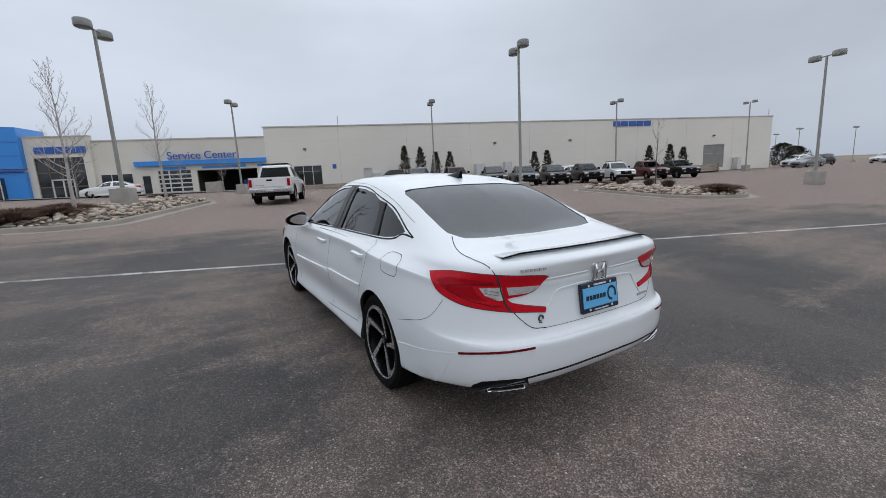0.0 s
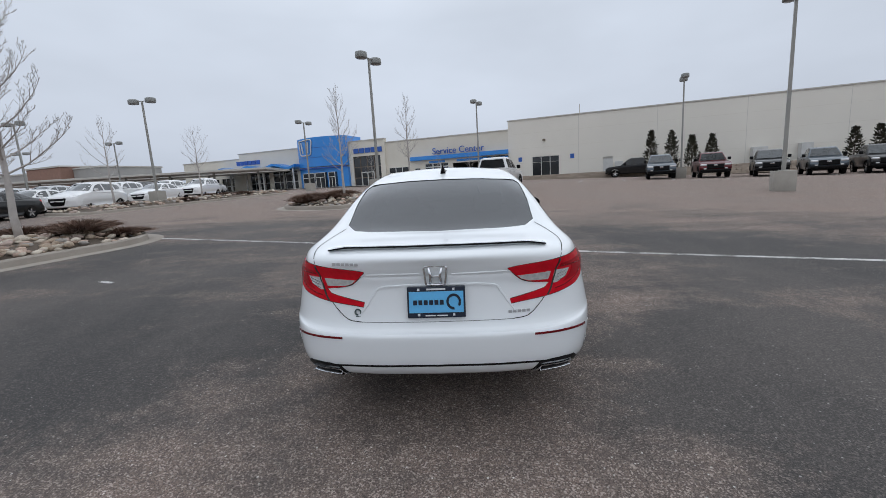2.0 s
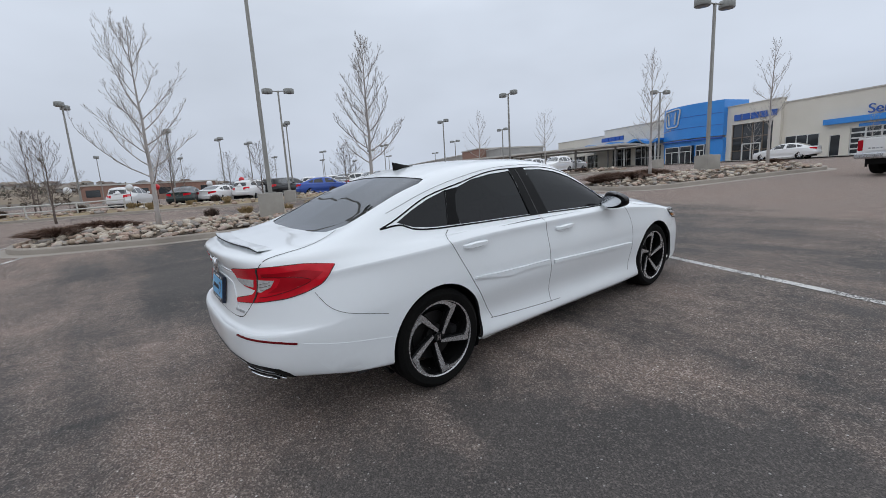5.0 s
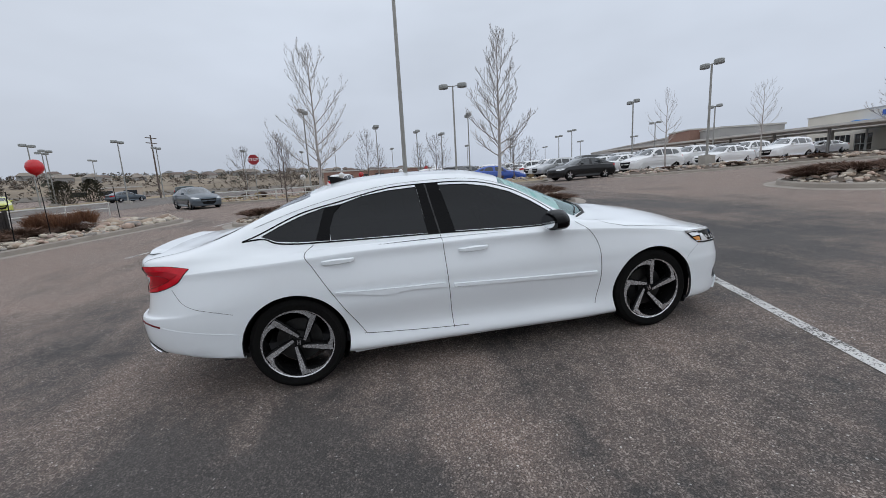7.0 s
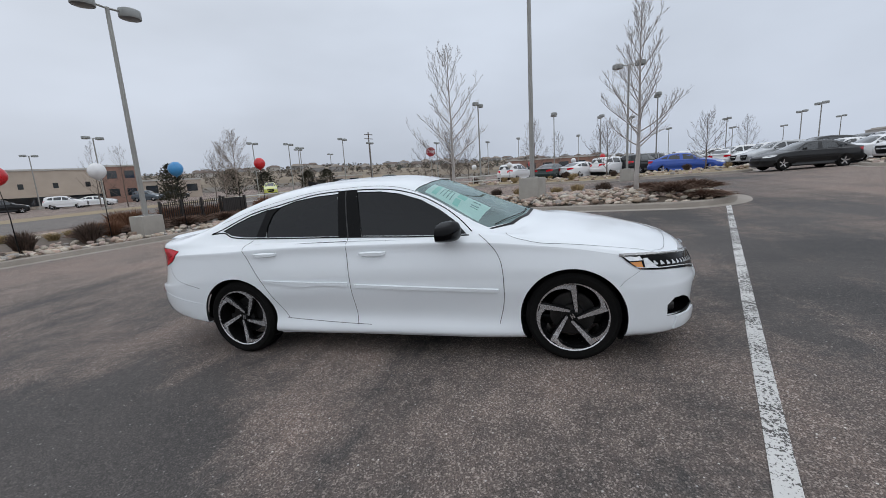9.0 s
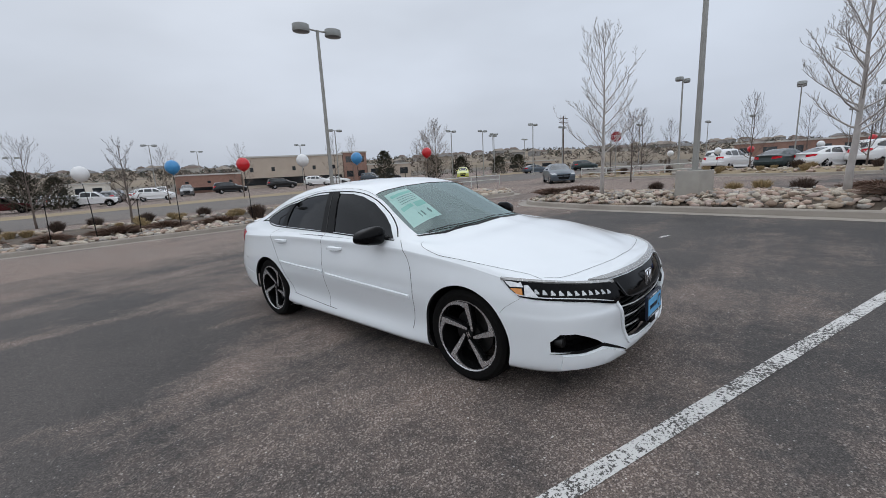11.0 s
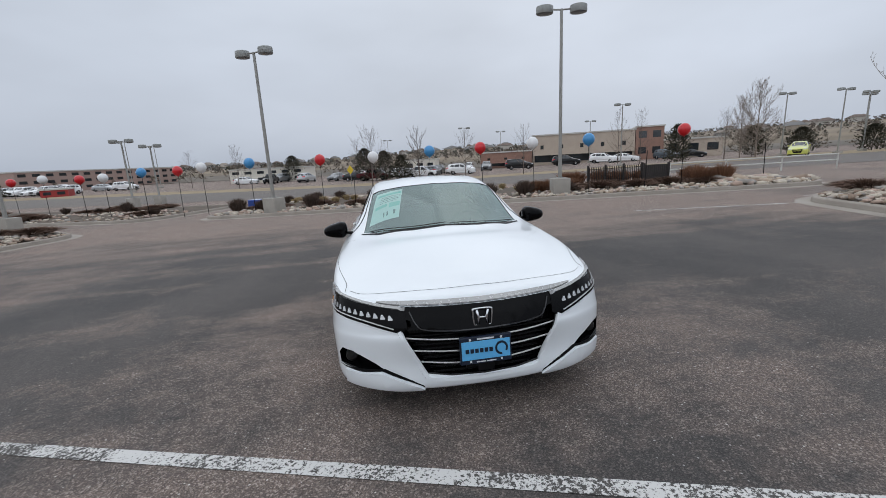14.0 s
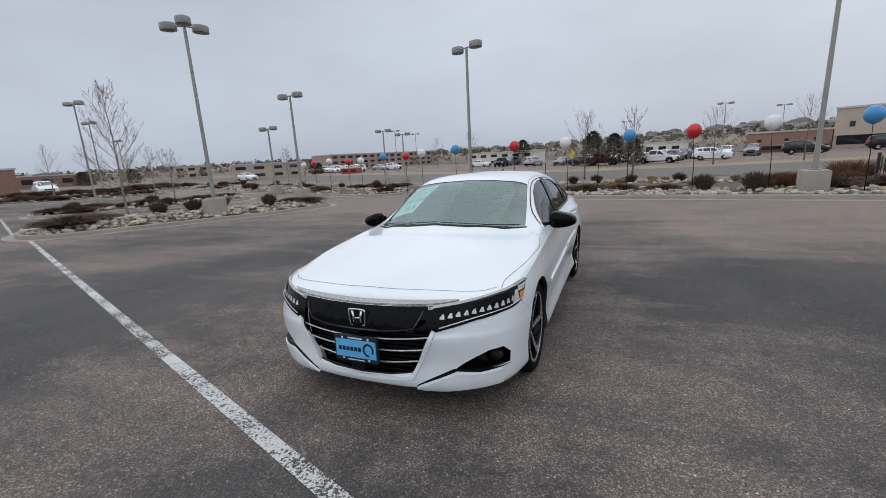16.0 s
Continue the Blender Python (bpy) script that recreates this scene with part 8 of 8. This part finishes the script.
    part("badge", b, CHROME, t)
    b = bmesh.new()
    box(b, -.88, .88, 2.42, 2.60, .42, .58, .06)
    part("front_bumper", b, BLACK_TRIM, t)
    b = bmesh.new()
    box(b, -.92, .92, -2.74, -2.55, .52, .72, .05)
    part("rear_bumper", b, SATIN if rack else BLACK_TRIM, t)
    b = bmesh.new()
    box(b, -.68, .68, -2.645, -2.60, .76, 1.17, .02)
    gate = part("tailgate", b, paint, t)
    b = bmesh.new()
    box(b, -.13, .13, -2.66, -2.64, 1.03, 1.10, .01)
    part("gate_handle", b, BLACK_TRIM, gate)
    for k in range(4):
        b = bmesh.new()
        box(b, -.60 + .10 * k, -.53 + .10 * k, -2.65, -2.642, .83, .87)
        part("gate_mark", b, SATIN, gate)
    b = bmesh.new()
    box(b, -.16, .16, -2.755, -2.735, .57, .68)
    part("number_plate", b, WHITE_FRAME, t)
    if rack:
        for y in (.2, -.6):
            b = bmesh.new()
            tube(b, [(-.64, y, 1.80), (-.60, y, 1.88), (.60, y, 1.88), (.64, y, 1.80)], .02, 6)
            part("roof_bar", b, BLACK_TRIM, t)
        for s in (1, -1):
            b = bmesh.new()
            box(b, s * .93 - .03, s * .93 + .03, -2.0, -1.96, .25, .55)
            part("mud_flap", b, BLACK_TRIM, t)
    b = bmesh.new()
    box(b, -.75, .75, -2.4, 2.35, .34, .62)
    part("underbody", b, BLACK_TRIM, t)
    return t


TEMPLATES = {}


def park(kind, colour, u, v, turn, label, group="parked vehicles", bright=None):
    key = (kind, colour)
    m = at(u, v, 0, turn)
    if key not in TEMPLATES:
        ob = pickup(PAINT[colour], bright or MACHINED, colour == "white") if kind == "pickup" else ring_car(kind, PAINT[colour], bright or MACHINED)
        ob.matrix_basis = m
        TEMPLATES[key] = ob
    else:
        ob = copy_thing(TEMPLATES[key], m)
    return tagged(ob, label, {"pickup": "pickup truck", "sedan": "car", "suv": "car"}[kind], group)


park("pickup", "white", -3.85, 18.3, -1, "white crew-cab pickup seen from behind, stopped on the asphalt")
for u, c in ((5.6, "slate"), (8.85, "maroon"), (12.35, "black"), (15.25, "slate"), (18.2, "black"), (21.5, "black"), (24.7, "white"), (28.3, "maroon"), (31.7, "black")):
    park("pickup", c, u, 31.2, 176 if u < 10 else 168, f"{c} pickup parked nose-out before the hall", "pickups by the hall")
park("suv", "white", 23.3, 38.2, 100, "white suv parked behind the pickups")
park("pickup", "black", 4.4, 40.4, 90, "black pickup parked along the raised bed")
park("sedan", "white", -22.0, 40.5, 100, "white sedan parked before the service doors")
park("sedan", "black", -26.2, 6.3, 205, "black sedan with bright wheels parked across the lane", "cars in the west rows")
park("sedan", "blue", -31.5, .7, 0, "bright blue sedan parked side-on behind a planted bed", "cars in the west rows")
WEST = random.Random(12)
for u0, v0, n in ((-27.6, 11.3, 11), (-30.6, 17.6, 10), (-33.4, 23.6, 8)):
    for k in range(n):
        kd = "sedan" if WEST.random() < .3 else "suv"
        c = "white" if k < 2 else WEST.choice(("white", "white", "silver", "white", "grey", "black" if kd == "suv" else "white"))
        park(kd, c, u0 - 2.53 * k + WEST.uniform(-.15, .15), v0 - 1.18 * k + WEST.uniform(-.4, .4), 205, f"{c} {kd} parked in a row across the lane", "cars in the west rows")
for k in range(9):
    c = WEST.choice(("white", "silver", "grey", "black", "white"))
    park("suv", c, -40.0 - 2.7 * k, -2.0 - .9 * k, 25, f"{c} suv parked nose-in across the far lane", "cars in the west rows")
for u, c, k in ((-50.5, "white", "sedan"), (-47.6, "white", "sedan"), (-54.2, "black", "suv"), (-58, "black", "pickup")):
    park(k, c, u, 36.5, 190, f"{c} {k} parked before the showroom", "cars by the showroom")
for u, v, c, k, tn in ((-35.0, -13.9, "white", "suv", 85), (-34.2, -9.9, "green", "sedan", 85), (-35.2, -7.4, "white", "sedan", 60), (-36.0, -5.0, "white", "suv", 60), (-37.5, -3.0, "black", "suv", 60), (-43, -4, "grey", "sedan", 80), (-46, 0, "white", "suv", 80), (-42, 3, "white", "sedan", 80), (-49, 4.5, "silver", "suv", 80), (-47, 9, "grey", "suv", 80), (-55, -3, "white", "suv", 80), (-58, 3, "black", "sedan", 80), (-56, 9, "white", "sedan", 80), (-60, -10, "grey", "suv", 80), (-64, 6, "white", "suv", 80), (-52, 15, "white", "suv", 80), (-60, 17, "silver", "sedan", 80), (-68, -2, "white", "sedan", 80)):
    park(k, c, u, v, tn, f"{c} {k} parked in the far west lot", "cars in the far west lot")
EASTERN = random.Random(19)
for k in range(9):
    c, kd = EASTERN.choice(("white", "silver", "white", "black", "grey")), EASTERN.choice(("suv", "sedan"))
    park(kd, c, 78 + 3.0 * k, -57 - .5 * k + EASTERN.uniform(-.5, .5), 0, f"{c} {kd} parked in the lot beyond the street", "cars in the east lots")
STREET_SPOTS = []
park("sedan", "slate", -22.3, -20.0, -35, "grey-blue sedan with lit head lamps on the drive")
for u, v, c, k, tn in ((9.0, -39.3, "white", "pickup", 90), (14.2, -39.6, "maroon", "pickup", 90), (5.0, -41.5, "white", "suv", 90), (-1.1, -44.6, "black", "suv", 92), (-6.3, -46.0, "black", "suv", 92), (16.6, -41, "black", "sedan", 90), (-10.5, -47, "white", "suv", 60), (-13.2, -48.5, "white", "sedan", 60), (-17.6, -48.5, "slate", "suv", 30), (-20.5, -49.5, "black", "sedan", 80), (29.0, -44, "black", "pickup", 20), (33, -45, "white", "sedan", 90)):
    far = 1.5
    STREET_SPOTS.append((u * far, v * far))
    park(k, c, u * far, v * far, tn, f"{c} {k} parked beyond the street", "cars beyond the street")
ROLL = random.Random(8)
for k in range(46):
    u = -10 + 2.9 * (k % 23) + ROLL.uniform(-.3, .3)
    v = -66 - 6.0 * (k // 23)
    if ROLL.random() < .80 and all(math.dist((u, v), q) > 6.2 for q in STREET_SPOTS):
        kd = ROLL.choice(("sedan", "suv", "suv"))
        c = ROLL.choice(("white", "silver", "black", "grey") if kd == "sedan" else ("white", "black", "silver", "grey"))
        park(kd, c, u, v, ROLL.choice((0, 180)), f"{c} {kd} in the shop car park", "cars in the shop car park")
park("suv", "lime", -34.0, -52.0, -34, "bright yellow-green suv on the verge")
park("sedan", "slate", -47.5, -50.0, 80, "grey sedan parked along the verge")
park("suv", "green", -56, -47, 80, "dark suv parked along the verge")
for u, v, c, k in ((64, 44, "white", "suv"), (70, 45, "black", "suv"), (75, 40, "silver", "sedan"), (60, 39.5, "grey", "sedan"), (82, 42, "black", "sedan"), (52, 12, "white", "sedan"), (66, -2, "white", "suv"), (75, -30, "white", "sedan"), (92, -68, "white", "suv"), (80, -66, "silver", "sedan"), (74, -65, "white", "suv")):
    park(k, c, u, v, 95, f"{c} {k} parked far across the lots", "far parked cars")

# ---- small things ----
SIGN_RED = surf("stop_red", (0.32, 0.012, 0.02), (0.26, 0.01, 0.015), 3, .5)
SIGN_YELLOW = surf("warning_yellow", (0.72, 0.50, 0.02), (0.65, 0.44, 0.02), 3, .5)
FENCE_WHITE = surf("white_rail_paint", (0.62, 0.61, 0.58), (0.50, 0.49, 0.46), 3, .7)
FENCE_DARK = surf("dark_fence_paint", (0.022, 0.018, 0.017), (0.035, 0.028, 0.025), 3, .6)


def road_sign(u, v, high, kind, turn):
    t = thing(kind, at(u, v, 0, turn), {"stop_sign": "red octagonal stop sign with white lettering", "warning_sign": "yellow diamond warning sign on a post"}[kind], "road sign")
    b = bmesh.new()
    tube(b, [(0, .03, 0), (0, .03, high)], .03, 6)
    part("post", b, GALV, t)
    n = 8 if kind == "stop_sign" else 4
    b = bmesh.new()
    s = .40 if n == 8 else .54
    prism(b, [(s * math.cos(2 * math.pi * (k + (.5 if n == 8 else 0)) / n), s * math.sin(2 * math.pi * (k + (.5 if n == 8 else 0)) / n)) for k in range(n)], -.012, .012)
    for q in b.verts:
        q.co = (q.co.x, q.co.z, q.co.y + high - .1)
    plate = part("plate", b, SIGN_RED if n == 8 else SIGN_YELLOW, t)
    if n == 8:
        f = bpy.data.curves.new("sign_text", "FONT")
        f.body, f.size, f.align_x, f.align_y, f.extrude = "STOP", .30, "CENTER", "CENTER", .002
        o = new("sign_text_curve", f)
        me = bpy.data.meshes.new_from_object(o.evaluated_get(bpy.context.evaluated_depsgraph_get()))
        bpy.data.objects.remove(o)
        me.materials.append(WHITE_MARK)
        for yy, rz in ((-.016, 0), (.016, 180)):
            w = new("lettering", me)
            w.parent = plate
            w.matrix_basis = pose(0, yy, high - .1, 90, 0, rz)
    return t


road_sign(-26.2, -17.8, 3.3, "stop_sign", 120)
road_sign(18.8, -43.7, 2.1, "warning_sign", 160)


def rail(a, b_, high, posts, material, name, label, bars=(.3, .8), tall_post=0.05):
    (u0, v0), (u1, v1) = a, b_
    t = thing(name, Matrix.Identity(4), label, "fence")
    pts = []
    for k in range(posts):
        s = k / (posts - 1)
        u, v = u0 + (u1 - u0) * s, v0 + (v1 - v0) * s
        x, y = xy(u, v)
        z = grade(u, v) + .12
        pts.append(Vector((x, y, z)))
        b = bmesh.new()
        tube(b, [(x, y, z - .2), (x, y, z + high + tall_post)], .045, 6)
        part("post", b, material, t)
    for f in bars:
        b = bmesh.new()
        tube(b, [p + Vector((0, 0, high * f)) for p in pts], .045, 6)
        part("rail", b, material, t)
    return t


rail((-26.6, -21.5), (-27.4, -12.0), .75, 5, FENCE_WHITE, "rail_fence", "low white two-rail fence beside the lane", (.5, 1.0))
rail((-10.0, -22.5), (-20.0, -24.5), .70, 4, FENCE_WHITE, "rail_fence", "low white rail fence at the street corner", (.5, 1.0))
t = thing("iron_fence", Matrix.Identity(4), "dark iron picket fence in the planted strip", "fence")
def fence_spot(k):
    return -4.2 - 2.25 * k, -15.65 + .28 * k


for k in range(31):
    f = k / 30
    u, v = fence_spot(f)
    x, y = xy(u, v)
    z = grade(u, v) + .18
    b = bmesh.new()
    w = .035 if k % 10 == 0 else .011
    box(b, x - w, x + w, y - w, y + w, z - .1, z + (1.0 if k % 10 == 0 else .92))
    part("post" if k % 10 == 0 else "picket", b, FENCE_DARK, t)
for h in (.15, .82):
    b = bmesh.new()
    tube(b, [(*xy(*fence_spot(f)), grade(*fence_spot(f)) + .18 + h) for f in (0, .25, .5, .75, 1)], .016, 6)
    part("rail", b, FENCE_DARK, t)
gate = thing("iron_gate", at(-7.0, -15.25, .12, 187), "dark closed iron gate panel at the end of the fence", "gate")
for x in (-.52, .52):
    b = bmesh.new()
    box(b, x - .045, x + .045, -.045, .045, -.1, 1.0, .008)
    part("post", b, FENCE_DARK, gate)
for k in range(11):
    b = bmesh.new()
    box(b, -.47 + .086 * k, -.395 + .086 * k, -.012, .012, .06, .93)
    part("board", b, FENCE_DARK, gate)
bm = bmesh.new()
box(bm, -.45, .45, -.35, .35, -.1, .55, .04)
tagged(link_mesh("storage_box", bm, PAINT["blue"]), "small blue plastic box in the planted strip", "box").matrix_basis = at(12.3, -15.2, .12)
bm = bmesh.new()
box(bm, -.7, .7, -.45, .45, -.1, .95, .05)
tagged(link_mesh("utility_cabinet", bm, CONCRETE), "pale utility cabinet beside the service drive", "cabinet").matrix_basis = at(-13.4, 41.3, .1)
# thin stakes left standing in the strip
for u, v, h in ((-5.9, -13.0, 1.5), (-10.9, -14.6, 1.5), (6.2, -13.2, 1.3), (3.9, -13.3, 1.2)):
    bm = bmesh.new()
    tube(bm, [(0, 0, -.1), (.06, 0, h)], .014, 6)
    tagged(link_mesh("stake", bm, BLACK_TRIM), "thin dark stake standing in the bed", "stake", "stakes").matrix_basis = at(u, v, .15, u * 40)
# leaning pole by the street
t = thing("utility_pole", at(-58, -54), "wooden utility pole with cross arms", "pole")
b = bmesh.new()
tube(b, [(0, 0, 0), (0, 0, 10)], [.14, .10], 8)
part("pole", b, BARK_DARK, t)
for z in (9.5, 8.7):
    b = bmesh.new()
    box(b, -1.1, 1.1, -.06, .06, z, z + .12)
    part("cross_arm", b, BARK_DARK, t)

# ---- carports far to the west ----
for k in range(3):
    t = thing("carport", at(-58 - 4 * k, 30 + 9 * k, 0, 20), "long low flat carport roof over parked cars", "carport", "carports")
    b = bmesh.new()
    box(b, -22, 22, -2.6, 2.6, 2.5, 2.75, .03)
    part("roof", b, COPING, t)
    for i in range(8):
        b = bmesh.new()
        box(b, -20 + 5.7 * i, -19.8 + 5.7 * i, -.1, .1, 0, 2.5)
        part("post", b, GALV, t)

# ---- hills and houses at the horizon ----
HILL = surf("far_hillside", (0.30, 0.238, 0.170), (0.135, 0.112, 0.085), .035, .95, fine=.22, where="Position")
ROOFS = [surf("far_roof_%s" % c[0], c[1], None, 1, .8) for c in (("grey", (0.20, 0.195, 0.19)), ("brown", (0.17, 0.13, 0.11)), ("tan", (0.28, 0.24, 0.20)))]
WALLS = [surf("far_wall_%s" % c[0], c[1], None, 1, .9) for c in (("tan", (0.42, 0.36, 0.29)), ("pale", (0.52, 0.49, 0.45)), ("grey", (0.34, 0.33, 0.32)))]


def hill_height(a, d):
    """Rise of the far land: a is the bearing in degrees from the lot's +v, clockwise, d the distance."""
    side = np.interp(a % 360, (0, 60, 95, 130, 150, 170, 190, 215, 235, 250, 270, 300, 360), (2, 2, 2.5, 4, 7, 14, 16, 18.5, 16.5, 13, 6, 3, 2))
    return float(side * np.clip((d - 170) / 330, 0, 1) ** .8)


bm = bmesh.new()
rows = []
for d in (165, 200, 250, 300, 360, 430, 500, 560):
    row = []
    for k in range(121):
        a = 3 * k
        u, v = d * math.sin(radians(a)), d * math.cos(radians(a))
        z = hill_height(a, d) + 2.2 * noise.noise(Vector((u * .012, v * .012, 3.0))) * min(1, (d - 165) / 120) - (1.5 if d < 170 else 0)
        row.append(bm.verts.new((*xy(u, v), z + (0.0 if d > 165 else -6))))
    rows.append(row)
grid_faces(bm, rows)
tagged(link_mesh("hills", bm, HILL, True), "low brown winter hills round the town", "hills", kind="backdrop")


def house(u, v, z, turn, w, d, h, k):
    t = thing("house", pose(*xy(u, v), z, 0, 0, turn), "small suburban house on the far hillside", "house", "hillside houses")
    b = bmesh.new()
    box(b, -w / 2, w / 2, -d / 2, d / 2, -2, h)
    part("wall", b, WALLS[k % 3], t)
    b = bmesh.new()
    e = .5
    p = [b.verts.new(q) for q in ((-w / 2 - e, -d / 2 - e, h), (w / 2 + e, -d / 2 - e, h), (w / 2 + e, d / 2 + e, h), (-w / 2 - e, d / 2 + e, h), (-w / 2 + d * .25, 0, h + d * .30), (w / 2 - d * .25, 0, h + d * .30))]
    for q in ((0, 1, 5, 4), (2, 3, 4, 5), (1, 2, 5), (3, 0, 4), (3, 2, 1, 0)):
        b.faces.new([p[i] for i in q])
    part("roof", b, ROOFS[k % 3], t)
    for i in range(2):
        b = bmesh.new()
        x0 = -w / 2 + w * (i + .3) / 2
        box(b, x0, x0 + w * .16, d / 2 - .05, d / 2 + .05, h * .45, h * .72)
        part("window", b, PANE, t)


HR = random.Random(31)
for k in range(150):
    a = HR.uniform(128, 262)
    d = HR.choice((290, 330, 370, 410, 450, 490)) + HR.uniform(-16, 16)
    u, v = d * math.sin(radians(a)), d * math.cos(radians(a))
    house(u, v, hill_height(a, d) + 2.2 * noise.noise(Vector((u * .012, v * .012, 3.0))) * min(1, (d - 165) / 120), HR.uniform(0, 180), HR.uniform(6, 9.5), HR.uniform(5, 7), HR.uniform(1.8, 2.8), k)
# tree colours paler than near ones: distance haze is put into the colour
HAZED_WOODS = [surf("hazed_woods_%s" % c[0], c[1], c[2], .4, 0.95, island=0.25) for c in (("evergreen", (0.085, 0.088, 0.068), (0.062, 0.066, 0.052)), ("bare", (0.165, 0.135, 0.112), (0.12, 0.10, 0.085)), ("thicket", (0.20, 0.16, 0.125), (0.14, 0.115, 0.092)))]
# woods: clumps of trees between the houses
for k, mat_ in enumerate(HAZED_WOODS):
    faces, verts = [], []
    for i in range((1000, 1950, 1500)[k]):
        a = HR.uniform(76, 275)
        d = HR.uniform(200, 520) if k < 2 else HR.uniform(100, 320)
        u, v = d * math.sin(radians(a)), d * math.cos(radians(a))
        z = hill_height(a, d) + 2.2 * noise.noise(Vector((u * .012, v * .012, 3.0))) * max(0, min(1, (d - 165) / 120))
        s = HR.uniform(.9, 2.0) if k < 2 else HR.uniform(.5, 1.1)
        x, y = xy(u, v)
        for j in range(16):
            up = HR.uniform(0, 1.5)
            q = Vector((x + HR.uniform(-1, 1) * s * (1.2 - .6 * up), y + HR.uniform(-1, 1) * s * (1.2 - .6 * up), z + up * s))
            r = HR.uniform(.25, .5) * s
            n0 = len(verts)
            verts += [tuple(q + Vector((HR.uniform(-1, 1), HR.uniform(-1, 1), HR.uniform(-.6, 1))) * r) for _ in range(4)]
            faces += [(n0, n0 + 1, n0 + 2), (n0, n0 + 2, n0 + 3), (n0 + 1, n0 + 2, n0 + 3)]
    me = bpy.data.meshes.new("woods")
    me.from_pydata(verts, [], faces)
    me.materials.append(mat_)
    tagged(new("woods", me), "scattered trees on the far hills, haze put into their colour", "trees", kind="stuff")
